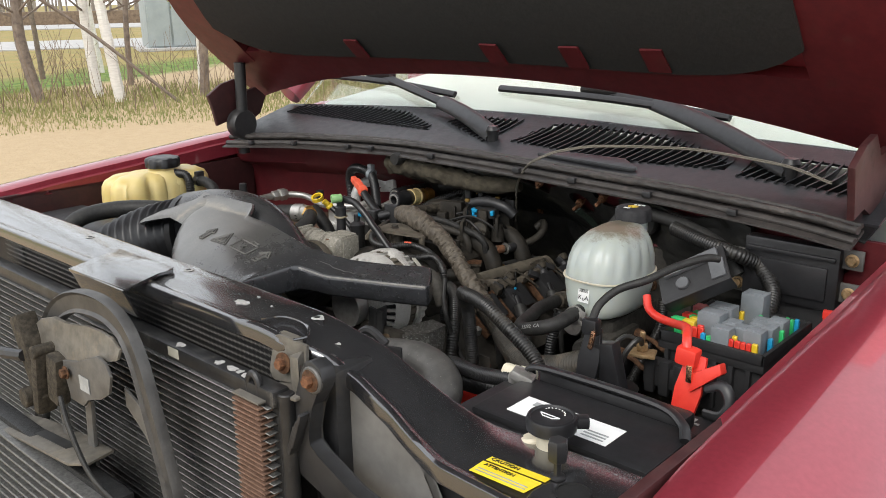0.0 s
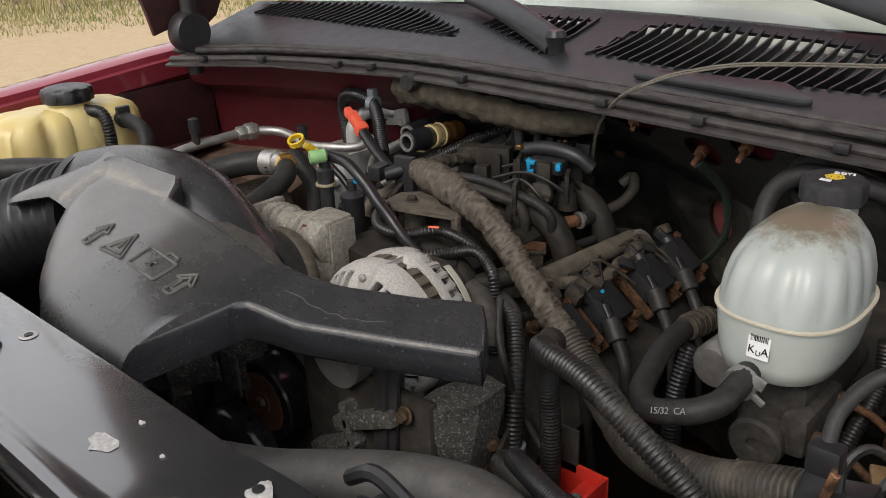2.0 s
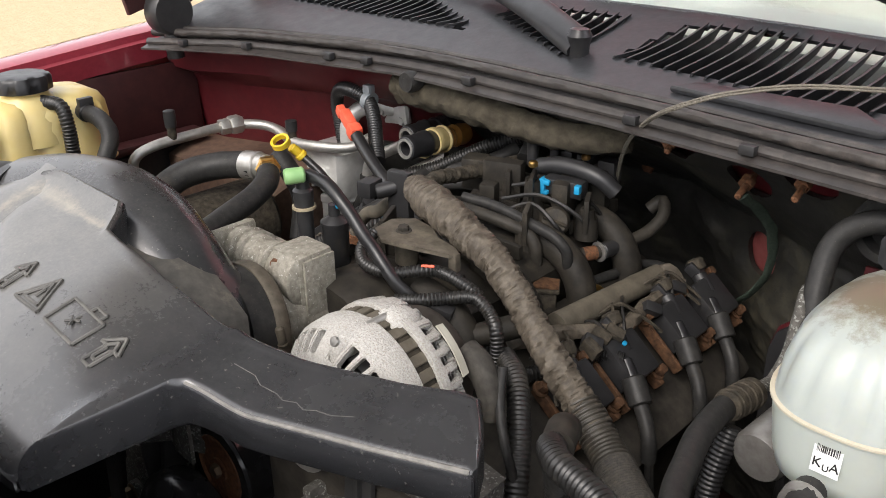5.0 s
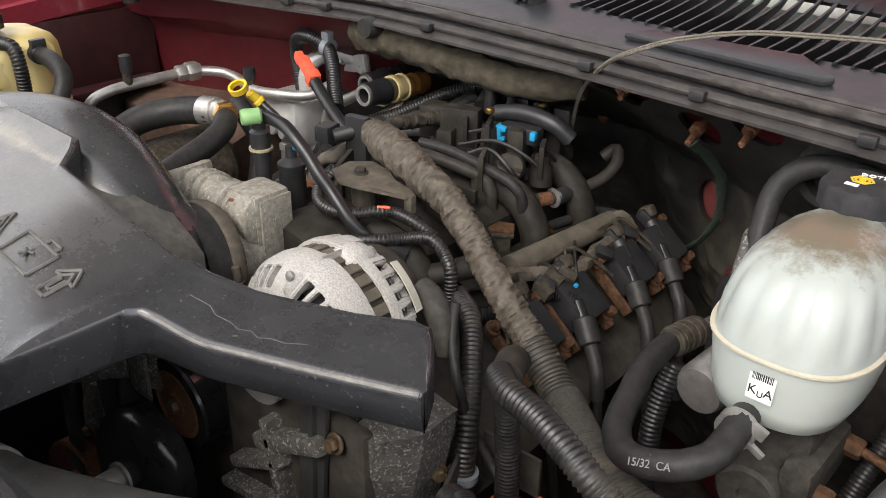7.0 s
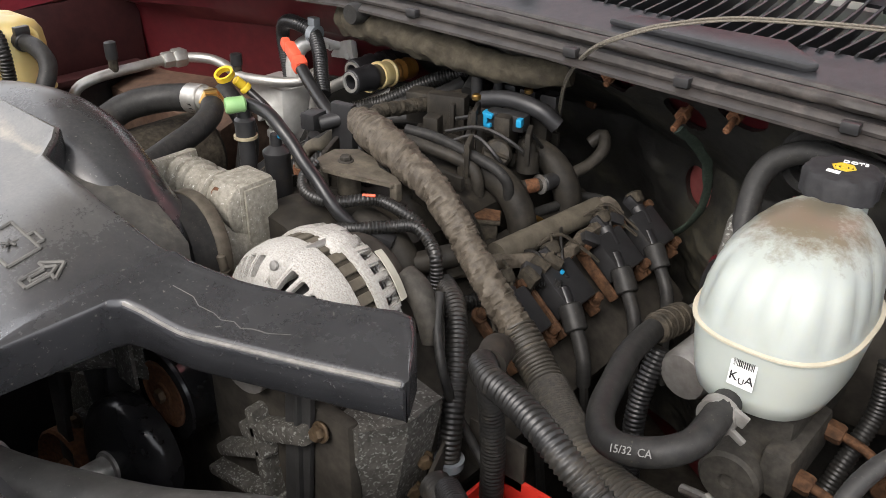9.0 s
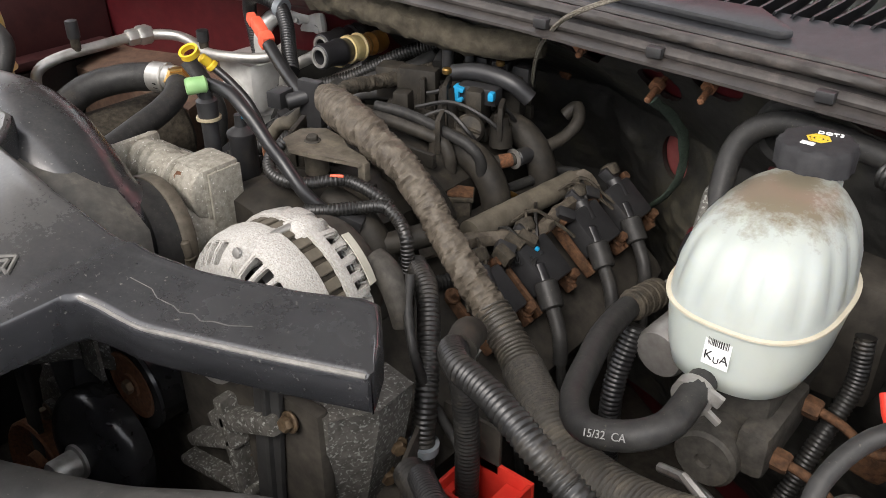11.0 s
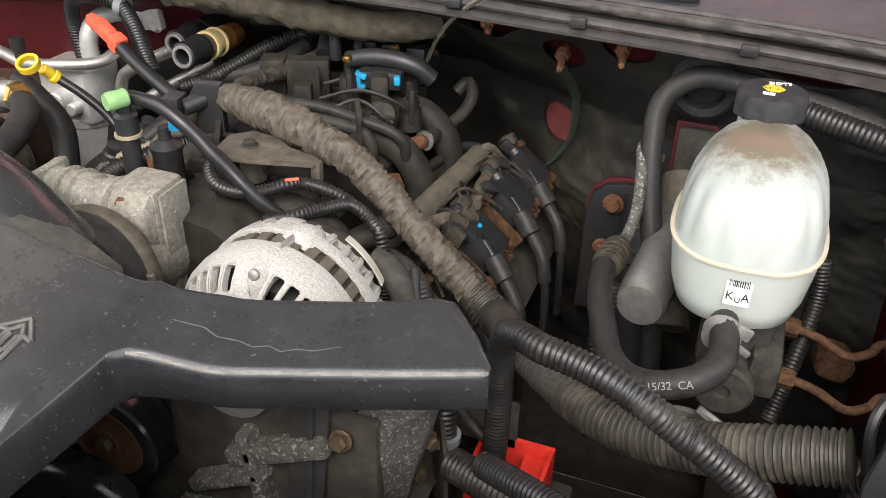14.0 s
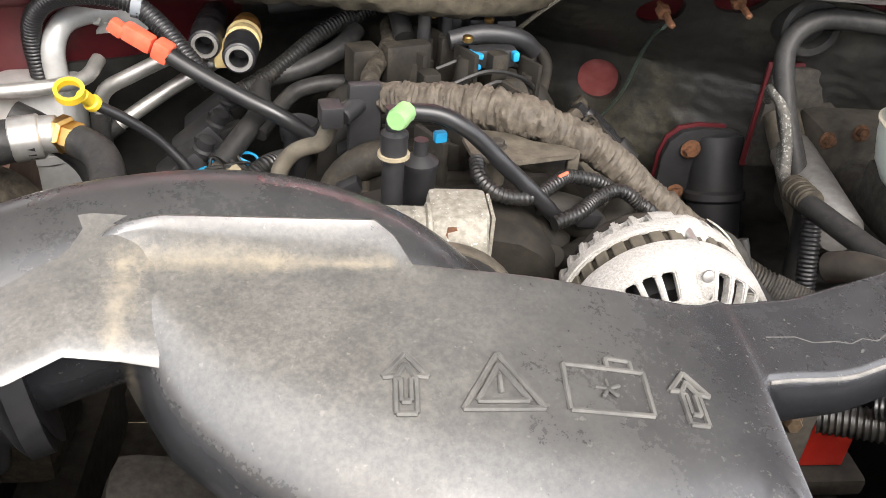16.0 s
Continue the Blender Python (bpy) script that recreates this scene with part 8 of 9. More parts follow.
for z, r in ((1.168, 0.034), (1.169, 0.037), (1.184, 0.0375), (1.188, 0.035), (1.190, 0.028), (1.189, 0.004)):
    capr.append([Vector((-1.70 + r * (1 - 0.06 * (math.cos(8 * a) > 0.3) * (r > 0.034)) * math.cos(a), 0.965 + r * (1 - 0.06 * (math.cos(8 * a) > 0.3) * (r > 0.034)) * math.sin(a), z)) for a in [2 * math.pi * k / 64 for k in range(64)]])
part("cap", loft(capr), "plastic_clean", ct, "black screw cap")
part("overflow_hose", tube([(-1.672, 0.975, 1.155), (-1.645, 0.986, 1.152), (-1.632, 0.986, 1.13), (-1.632, 0.986, 1.09), (-1.635, 0.986, 1.03)], 0.0095, 12, pitch=0.0045), "loom", ct)
part("outlet_hose", tube([(-1.655, 1.022, 1.135), (-1.62, 1.025, 1.13), (-1.592, 1.022, 1.115), (-1.58, 1.005, 1.09), (-1.595, 0.985, 1.05)], 0.0115, 12, 0.008), "rubber", ct)
part("outlet_clip", join(rod((-1.66, 1.022, 1.135), (-1.645, 1.022, 1.134), 0.013), block((-1.65, 1.022, 1.149), (0.01, 0.02, 0.012), (0, 0, 0), 0.002)), "plastic", ct)
part("mount", box(-1.79, -1.64, 0.845, 1.065, 0.93, 0.962, 0.006), "plastic", ct)
solo("tank_hose", tube([(-1.62, 0.66, 0.98), (-1.625, 0.69, 1.06), (-1.63, 0.73, 1.105), (-1.60, 0.80, 1.118), (-1.53, 0.87, 1.115), (-1.46, 0.91, 1.105), (-1.42, 0.95, 1.08)], 0.0165, 14, 0.01), "rubber", (-1.6, 0.8, 1.1), "black hose passing in front of the coolant tank", "hose")
ab = thing("air_box", (-1.66, 0.74, 0.85), "black air cleaner box in the front corner", "air filter box")
part("box", box(-1.84, -1.58, 0.64, 0.84, 0.82, 1.06, 0.012), "plastic", ab)
part("lid", box(-1.845, -1.575, 0.635, 0.845, 1.06, 1.085, 0.01), "plastic", ab)

acl = thing("ac_line", (-1.6, 1.33, 1.03), "dull aluminium air conditioning line with service caps", "pipe")
ALU = [(-1.70, 1.09, 0.97), (-1.708, 1.098, 1.005), (-1.706, 1.105, 1.035), (-1.70, 1.135, 1.048), (-1.695, 1.2, 1.052), (-1.69, 1.265, 1.053), (-1.665, 1.304, 1.05), (-1.63, 1.314, 1.045), (-1.585, 1.309, 1.037), (-1.525, 1.317, 1.04), (-1.49, 1.345, 1.04), (-1.48, 1.375, 1.05)]
part("pipe", tube(ALU, 0.008, 14, 0.007), "tube_alu", acl)
for p, h in (((-1.696, 1.165, 1.052), 0.045), ((-1.59, 1.31, 1.04), 0.03)):
    c = part("port", rod(p, (p[0], p[1], p[2] + h * 0.5), 0.007), "grime", acl)
    part("service_cap", lathe((p[0], p[1], p[2] + h * 0.45), (0, 0, 1), [(0, 0.009), (h * .3, 0.0095), (h * .55, 0.009), (h * .58, 0.006)], 14), "plastic", c)
part("union_nut", join(hexnut((-1.69, 1.262, 1.053), (0.1, 1, 0), 0.0155, 0.022), hexnut((-1.692, 1.245, 1.053), (0.1, 1, 0), 0.013, 0.02)), "tube_alu", acl)

acc = thing("ac_accumulator", (-1.55, 1.365, 0.8), "silver aluminium air conditioning accumulator can", "canister")
part("can", lathe((-1.55, 1.37, 0.8), (0, 0, 1), [(0, 0.042), (0.14, 0.042), (0.142, 0.0445), (0.152, 0.0445), (0.154, 0.042)], 32), "can_alu", acc)
part("head", join(prism([(-1.588, 1.33), (-1.512, 1.33), (-1.505, 1.345), (-1.505, 1.395), (-1.52, 1.41), (-1.58, 1.41), (-1.595, 1.395), (-1.595, 1.345)], 0.95, 1.025, 0.006), rod((-1.55, 1.335, 0.985), (-1.55, 1.31, 0.985), 0.014), rod((-1.53, 1.335, 0.975), (-1.53, 1.315, 0.975), 0.009)), "can_alu", acc)
part("elbow_pipe", tube([(-1.525, 1.37, 1.02), (-1.525, 1.37, 1.06), (-1.515, 1.385, 1.085), (-1.49, 1.41, 1.09), (-1.46, 1.425, 1.085)], 0.0125, 14, 0.007), "can_alu", acc)
part("flange", join(block((-1.47, 1.418, 1.08), (0.08, 0.012, 0.03), (0, -10, -10), 0.008), bolt((-1.485, 1.41, 1.085), (0, -1, 0), 0.007, 0.008), bolt((-1.445, 1.415, 1.075), (0, -1, 0), 0.007, 0.008)), "can_alu", acc)

acq = thing("ac_hose", (-1.46, 1.17, 1.05), "thick black air conditioning hose with brass fitting", "hose")
part("hose", tube([(-1.487, 1.172, 1.056), (-1.515, 1.165, 1.054), (-1.545, 1.145, 1.050), (-1.57, 1.11, 1.042), (-1.575, 1.07, 1.025), (-1.56, 1.03, 1.0), (-1.54, 1.0, 0.96), (-1.52, 0.98, 0.92)], 0.0195, 18, 0.006, wob=0.06), "rubber", acq)
part("crimp", join(rod((-1.507, 1.168, 1.055), (-1.482, 1.174, 1.057), 0.0205, 18), rod((-1.485, 1.174, 1.058), (-1.468, 1.175, 1.059), 0.017, 18)), "tube_alu", acq)
part("brass_fitting", join(hexnut((-1.470, 1.178, 1.059), (0.85, -0.5, 0), 0.0175, 0.014), hexnut((-1.458, 1.171, 1.058), (0.85, -0.5, 0), 0.0155, 0.016)), "brass", acq)
part("outlet_hose", tube([(-1.447, 1.163, 1.058), (-1.425, 1.143, 1.055), (-1.412, 1.11, 1.046), (-1.405, 1.06, 1.034), (-1.40, 1.0, 1.015), (-1.395, 0.95, 0.98)], 0.0155, 16, 0.008), "rubber", acq)
part("return_pipe", tube([(-1.53, 1.24, 1.045), (-1.50, 1.235, 1.03), (-1.46, 1.225, 1.0), (-1.44, 1.2, 0.95)], 0.015, 14, 0.01), "rubber", acq)
part("lower_pipe", tube([(-1.45, 1.1, 0.98), (-1.40, 1.12, 0.99), (-1.36, 1.13, 0.97), (-1.35, 1.14, 0.9)], 0.008, 10, 0.008), "grime_speck", acq)
comp = thing("ac_compressor", (-1.5, 1.1, 0.8), "dusty grey air conditioning housing below the hoses", "compressor")
part("housing", join(rod((-1.56, 1.06, 0.95), (-1.56, 1.22, 0.95), 0.06, 24, 0.01), box(-1.62, -1.5, 1.08, 1.2, 0.7, 0.95, 0.02)), "grime", comp)
hbx = thing("heater_box", (-1.6, 1.3, 0.8), "brown dusty heater housing ledge under the red cowl side", "housing")
part("housing", loft([[Vector((x, y, z)) for y, z in ((1.24, 0.8), (1.24, 0.975), (1.27, 0.985), (1.40, 0.995), (1.40, 0.8))] for x in (-1.86, -1.70, -1.55)]), "ledge_brown", hbx)

ds = thing("oil_dipstick", (-1.46, 1.24, 1.05), "yellow ring-pull oil dipstick in a black tube", "dipstick")
part("ring", lathe((-1.459, 1.202, 1.081), (0.1, -0.45, 0.88), [(-0.0035, 0.010), (-0.004, 0.0135), (0.004, 0.0135), (0.0035, 0.010), (-0.0035, 0.010)], 28), "yellow", ds)
ds.location += Vector((0, -0.006, 0.010))
part("grip", join(rod((-1.453, 1.214, 1.073), (-1.449, 1.224, 1.062), 0.0065, 16), rod((-1.449, 1.224, 1.062), (-1.446, 1.228, 1.056), 0.0085, 16)), "yellow", ds)
part("tube", tube([(-1.447, 1.227, 1.058), (-1.42, 1.235, 1.038), (-1.39, 1.24, 1.01), (-1.36, 1.235, 0.97), (-1.34, 1.23, 0.9)], 0.0055, 10, 0.006), "loom_clean", ds)
td = thing("transmission_dipstick", (-1.4, 1.27, 1.08), "black transmission dipstick with orange-red pull handle", "dipstick")
part("handle", join(block((-1.412, 1.278, 1.113), (0.032, 0.014, 0.018), (0, 24, -18), 0.004), block((-1.432, 1.283, 1.12), (0.016, 0.012, 0.014), (0, 30, -18), 0.003), block((-1.388, 1.268, 1.104), (0.018, 0.018, 0.02), (0, 24, -18), 0.004)), "orange_red", td)
part("tube", tube([(-1.385, 1.267, 1.102), (-1.35, 1.255, 1.085), (-1.31, 1.243, 1.068), (-1.27, 1.235, 1.05), (-1.22, 1.24, 1.01)], 0.0085, 12, 0.006), "loom_clean", td)
sl = [(-1.545, 1.375, 1.03), (-1.545, 1.37, 1.07), (-1.535, 1.36, 1.10), (-1.51, 1.345, 1.124), (-1.465, 1.325, 1.138), (-1.425, 1.325, 1.13), (-1.395, 1.31, 1.112), (-1.37, 1.29, 1.09), (-1.345, 1.27, 1.07)]
solo("sensor_loom", tube(sl, 0.0105, 12, pitch=0.0045), "loom_clean", sl[0], "clean ribbed loom curling behind the dipstick", "cable", "ribbed looms")
solo("loom_clip", join(lathe((-1.425, 1.325, 1.13), (1, 0, -0.2), [(0, 0.01), (0, 0.0135), (0.01, 0.0135), (0.01, 0.01)], 14), block((-1.42, 1.325, 1.146), (0.014, 0.012, 0.012), bev=0.002)), "relay", (-1.425, 1.325, 1.13), "grey clip round the loom", "clip")

hp = thing("heater_pipes", (-1.42, 1.39, 1.0), "pair of bent aluminium heater pipes with black and amber quick connectors", "pipe")
part("pipe", tube([(-1.486, 1.37, 0.985), (-1.484, 1.372, 1.003), (-1.474, 1.372, 1.018), (-1.45, 1.372, 1.032), (-1.406, 1.373, 1.055), (-1.375, 1.365, 1.068)], 0.0085, 14, 0.006), "tube_alu", hp)
part("pipe", tube([(-1.48, 1.378, 0.963), (-1.418, 1.402, 1.002), (-1.36, 1.42, 1.035)], 0.0085, 14, 0.01), "tube_alu", hp)
part("sleeve", tube([(-1.486, 1.37, 0.99), (-1.487, 1.368, 0.95), (-1.48, 1.36, 0.9)], 0.011, 12, 0.008), "rubber", hp)
part("sleeve", tube([(-1.47, 1.382, 0.97), (-1.50, 1.37, 0.945), (-1.52, 1.36, 0.9)], 0.011, 12, 0.008), "rubber", hp)


def quick_connect(a, d, second):
    a, d = Vector(a), Vector(d).normalized()
    q = part("quick_connector", join(lathe(a, d, [(0.03, 0.009), (0.002, 0.0095), (0, 0.011), (0, 0.0145), (0.001, 0.016), (0.006, 0.0175), (0.012, 0.0165), (0.03, 0.0165), (0.034, 0.0185), (0.04, 0.0185), (0.044, 0.016), (0.055, 0.016), (0.055, 0.01)], 24)), "plastic_clean", hp)
    part("mouth_ring", lathe(a - d * 0.0012, d, [(0.003, 0.0098), (0, 0.0102), (0, 0.0138), (0.003, 0.0142), (0.003, 0.0098)], 24), "tube_alu", q)
    if second:
        part("cream_lock", lathe(a + d * 0.052, d, [(0, 0.015), (0, 0.019), (0.006, 0.0195), (0.008, 0.017), (0.02, 0.017), (0.022, 0.0195), (0.026, 0.018), (0.026, 0.01)], 24), "cream", q)
        part("amber_end", lathe(a + d * 0.078, d, [(0, 0.014), (0.006, 0.0165), (0.012, 0.014), (0.02, 0.0165), (0.026, 0.014), (0.034, 0.016), (0.045, 0.014)], 24), "amber", q)
    else:
        part("black_end", lathe(a + d * 0.052, d, [(0, 0.015), (0.006, 0.018), (0.012, 0.015), (0.02, 0.018), (0.026, 0.015), (0.034, 0.017), (0.06, 0.015)], 24), "plastic_clean", q)


quick_connect((-1.320, 1.297, 1.087), (-0.03, 1, -0.06), True)
quick_connect((-1.360, 1.338, 1.084), (-0.03, 1, -0.03), False)
part("tan_clip", block((-1.345, 1.36, 1.068), (0.02, 0.03, 0.022), (10, 0, 10), 0.004), "cream", hp)
solo("heater_loom", tube([(-1.33, 1.30, 1.045), (-1.29, 1.33, 1.06), (-1.24, 1.37, 1.09), (-1.2, 1.395, 1.105), (-1.16, 1.40, 1.12)], 0.0095, 12, pitch=0.0042), "loom", (-1.29, 1.33, 1.06), "ribbed loom running below the heater connectors", "cable", "ribbed looms")
solo("heater_hose", tube([(-1.30, 1.43, 1.10), (-1.24, 1.43, 1.11), (-1.18, 1.41, 1.13), (-1.16, 1.38, 1.125), (-1.15, 1.34, 1.10)], 0.011, 12, 0.008), "rubber", (-1.2, 1.42, 1.12), "black rubber heater hose at the firewall", "hose")
solo("fender_bolt", bolt((-1.862, 1.12, 1.06), (1, 0, 0), 0.012, 0.008), "steel", (-1.862, 1.12, 1.06), "round steel bolt in the red inner fender", "bolt")

# ---- driver side: battery, washer filler, fuse box ----
bt = thing("battery", (-0.465, 0.76, 0.88), "black car battery with a white label", "battery")
part("case", box(-0.598, -0.333, 0.672, 0.852, 0.875, 1.045, 0.006), "plastic_clean", bt)
part("lid", box(-0.602, -0.329, 0.668, 0.856, 1.035, 1.05, 0.004), "plastic_clean", bt)
part("lid_step", box(-0.575, -0.345, 0.69, 0.80, 1.0495, 1.06, 0.005), "plastic_clean", bt)
part("lid_ridge", box(-0.56, -0.36, 0.8005, 0.825, 1.0495, 1.072, 0.008), "plastic_clean", bt)
part("handle", tube([(-0.575, 0.81, 1.055), (-0.57, 0.80, 1.072), (-0.53, 0.80, 1.078), (-0.40, 0.80, 1.078), (-0.36, 0.79, 1.07), (-0.345, 0.77, 1.062)], 0.007, 8, 0.008, flat=0.6), "plastic_clean", bt)
lb = part("label", box(-0.537, -0.405, 0.709, 0.752, 1.0602, 1.0608, 0), "white", bt, "white battery label")
part("label_bars", join(box(-0.52, -0.50, 0.735, 0.745, 1.061, 1.0613, 0), *[box(-0.44, -0.412, 0.714 + 0.006 * k, 0.7165 + 0.006 * k, 1.061, 1.0613, 0) for k in range(3)], box(-0.485, -0.45, 0.737, 0.741, 1.061, 1.0613, 0)), "ink_grey", lb)
part("moulded_bars", join(*[box(-0.50 + 0.024 * k, -0.481 + 0.024 * k, 0.832, 0.836, 1.0502, 1.0508, 0) for k in range(6)], *[box(-0.42 + 0.03 * k, -0.398 + 0.03 * k, 0.838, 0.846, 1.0502, 1.0508, 0) for k in range(2)]), "ink_pale", bt)
part("tray", box(-0.61, -0.32, 0.66, 0.87, 0.86, 0.878, 0.004), "plastic", bt)
part("cable_wrap", tube([(-0.615, 0.809, 1.051), (-0.60, 0.807, 1.053), (-0.584, 0.805, 1.056), (-0.570, 0.803, 1.058)], 0.0112, 16, 0.002, wob=0.1, wrap=0.012), "cream_pale", bt, "pale cloth wrap on the terminal cable")
part("terminal", join(rod((-0.592, 0.797, 1.05), (-0.578, 0.793, 1.062), 0.012), block((-0.575, 0.79, 1.062), (0.03, 0.02, 0.012), (0, 20, 20), 0.003)), "steel", bt)

wf = thing("washer_filler", (-0.45, 0.65, 1.05), "black washer fluid filler cap on a cream neck", "filler cap")
part("neck", join(lathe((-0.445, 0.668, 1.0), (0, 0, 1), [(0, 0.016), (0.075, 0.016), (0.083, 0.02)], 24), lathe((-0.466, 0.668, 1.055), (-0.3, 0, 1), [(0, 0.014), (0.010, 0.015), (0.013, 0.012)], 20)), "cream_pale", wf)
part("cap", join(lathe((-0.445, 0.668, 1.083), (0, 0, 1), [(0, 0.024), (0.002, 0.0265), (0.012, 0.027), (0.016, 0.0255), (0.0165, 0.023), (0.0145, 0.022), (0.0145, 0.003)], 36), block((-0.425, 0.69, 1.09), (0.02, 0.014, 0.012), (0, 0, 40), 0.003)), "plastic_clean", wf)
W0 = Vector((-0.447, 0.672, 1.0985))
dots = [lathe(W0 + Vector((0.012 * math.cos(a), 0.0085 * math.sin(a) + 0.004, 0)), (0, 0, 1), [(0, 0.0009), (0.0006, 0.0008)], 8) for a in [radians(10 + 20 * k) for k in range(9)]]
part("wash_mark", join(*dots, lines([(W0 + Vector((-0.012, -0.004, 0)), W0 + Vector((0.012, -0.004, 0))), (W0 + Vector((-0.006, -0.009, 0)), W0 + Vector((0.006, -0.009, 0))), (W0 + Vector((-0.012, -0.004, 0)), W0 + Vector((-0.006, -0.009, 0))), (W0 + Vector((0.012, -0.004, 0)), W0 + Vector((0.006, -0.009, 0)))], 0.0006)), "white", wf)
solo("support_knob", join(lathe((-0.402, 0.618, 1.066), (0, 0, 1), [(0, 0.004), (0.018, 0.004), (0.018, 0.008), (0.022, 0.0105), (0.038, 0.0105), (0.041, 0.009)], 6), lathe((-0.402, 0.618, 1.066), (0, 0, 1), [(0, 0.008), (0.002, 0.008), (0.003, 0.005)], 16)), "plastic", (-0.402, 0.618, 1.066), "black hexagonal bump stop on the radiator support", "bump stop")
sticker = thing("caution_sticker", (-0.44, 0.595, 1.0655), "yellow caution sticker on the black support panel", "sticker")
SM = pose(-0.442, 0.592, 1.0662, 0, 0, 2)
part("strip", turned(prism([(-0.034, -0.019), (0.032, -0.019), (0.036, 0.006), (-0.034, 0.004)], 0, 0.0006, 0), SM), "sticker", sticker)
part("strip", turned(prism([(-0.033, 0.007), (0.037, 0.009), (0.038, 0.018), (-0.032, 0.016)], 0, 0.0006, 0), SM), "sticker", sticker)
part("word", text_bm("CAUTION", 0.0075, SM @ pose(-0.012, 0.0117, 0.0012)), "ink", sticker)
part("word", text_bm("ATTENTION", 0.0065, SM @ pose(-0.01, -0.001, 0.0012)), "ink", sticker)
part("bars", join(*[turned(box(-0.03, 0.03, -0.015 + 0.0045 * k, -0.0135 + 0.0045 * k, 0.0007, 0.001, 0), SM) for k in range(2)]), "ink_grey", sticker)
part("support_opening", lathe((-0.375, 0.605, 1.0655), (0, 0, 1), [(0, 0.017), (0.0015, 0.0175), (0.0015, 0.016), (-0.01, 0.015), (-0.012, 0.003)], 24), "ink", sticker)

fb = thing("fuse_box", (-0.42, 1.02, 0.935), "open black fuse box full of relays and coloured fuses", "fuse box")
for nm, q in (("tray_floor", (-0.525, -0.37, 1.0, 1.185, 1.035, 1.05)), ("tray_wall", (-0.525, -0.519, 1.0, 1.185, 1.045, 1.064)), ("tray_wall", (-0.376, -0.37, 1.0, 1.185, 1.045, 1.064)), ("tray_wall", (-0.525, -0.37, 1.0, 1.006, 1.045, 1.064)), ("tray_wall", (-0.525, -0.37, 1.179, 1.185, 1.045, 1.064))):
    part(nm, box(*q, 0.002), "plastic", fb)
part("base", box(-0.52, -0.375, 1.008, 1.18, 0.95, 1.034, 0.006), "plastic", fb)
for k in range(6):
    part("base_rib", box(-0.515 + 0.024 * k, -0.508 + 0.024 * k, 1.0, 1.01, 0.96, 1.036, 0.002), "plastic", fb)
part("front_terminal_block", join(box(-0.53, -0.44, 0.965, 1.0, 0.985, 1.02, 0.005), *[box(-0.525 + 0.022 * k, -0.51 + 0.022 * k, 0.96, 0.972, 0.975, 1.03, 0.003) for k in range(4)]), "plastic", fb)
for x, y, w, d, z1 in ((-0.471, 1.061, .034, .032, 1.09), (-0.473, 1.105, .036, .03, 1.088), (-0.443, 1.15, .034, .032, 1.104), (-0.436, 1.016, .026, .024, 1.087), (-0.442, 1.066, .022, .03, 1.08), (-0.42, 1.046, .022, .028, 1.083), (-0.398, 1.036, .025, .026, 1.087), (-0.41, 1.085, .026, .026, 1.08), (-0.391, 1.07, .018, .028, 1.084), (-0.393, 1.108, .024, .028, 1.084), (-0.42, 1.115, .02, .024, 1.076)):
    rel = part("relay", box(x - w / 2, x + w / 2, y - d / 2, y + d / 2, 1.048, z1, 0.002), "relay", fb)
    part("relay_ridge", box(x - w * .3, x + w * .3, y - d * .3, y + d * .3, z1 - 0.001, z1 + 0.0006, 0.0003, 1), "relay", rel)
for x, y, w, d, z1, c in ((-0.515, 1.044, .02, .013, 1.074, "fuse_green"), (-0.512, 1.073, .018, .014, 1.073, "red_plastic"), (-0.512, 1.12, .024, .02, 1.073, "pink"), (-0.506, 1.092, .015, .012, 1.072, "fuse_green"), (-0.496, 1.038, .018, .012, 1.076, "yellow"), (-0.493, 1.054, .015, .011, 1.076, "yellow"), (-0.5, 1.066, .015, .01, 1.074, "fuse_green"), (-0.476, 1.033, .009, .006, 1.074, "red_plastic"), (-0.472, 1.026, .008, .006, 1.073, "red_plastic"), (-0.481, 1.023, .009, .006, 1.073, "red_plastic"), (-0.461, 1.008, .007, .006, 1.073, "blue"), (-0.453, 1.004, .007, .006, 1.07, "fuse_green"),
                          (-0.421, 1.003, .0075, .006, 1.074, "red_plastic"), (-0.4115, 1.002, .0075, .006, 1.074, "red_plastic"), (-0.4035, 1.0025, .0065, .006, 1.074, "red_plastic"), (-0.396, 1.003, .0065, .006, 1.074, "red_plastic"), (-0.388, 1.004, .0075, .006, 1.075, "yellow"), (-0.42, 1.019, .007, .006, 1.076, "yellow"), (-0.381, 1.15, .006, .008, 1.075, "blue"), (-0.386, 1.143, .006, .008, 1.075, "fuse_green"), (-0.394, 1.147, .006, .008, 1.075, "fuse_green"), (-0.381, 1.048, .006, .008, 1.074, "blue"), (-0.427, 1.13, .006, .008, 1.075, "fuse_green"), (-0.455, 1.13, .006, .008, 1.075, "yellow"), (-0.405, 1.14, .006, .008, 1.073, "blue"), (-0.381, 1.09, .006, .008, 1.074, "fuse_green")):
    y += 0.006 if y < 1.006 else 0.0
    part("fuse", box(x - w / 2, x + w / 2, y - d / 2, y + d / 2, 1.048, z1, 0.001, 1), c, fb)
part("cable_stud", join(hexnut((-0.525, 0.95, 1.045), (0, 0, 1), 0.009, 0.012), rod((-0.525, 0.95, 1.03), (-0.525, 0.95, 1.075), 0.004), block((-0.525, 0.95, 1.04), (0.04, 0.03, 0.006), (0, 0, 20), 0.002)), "bolt", fb)
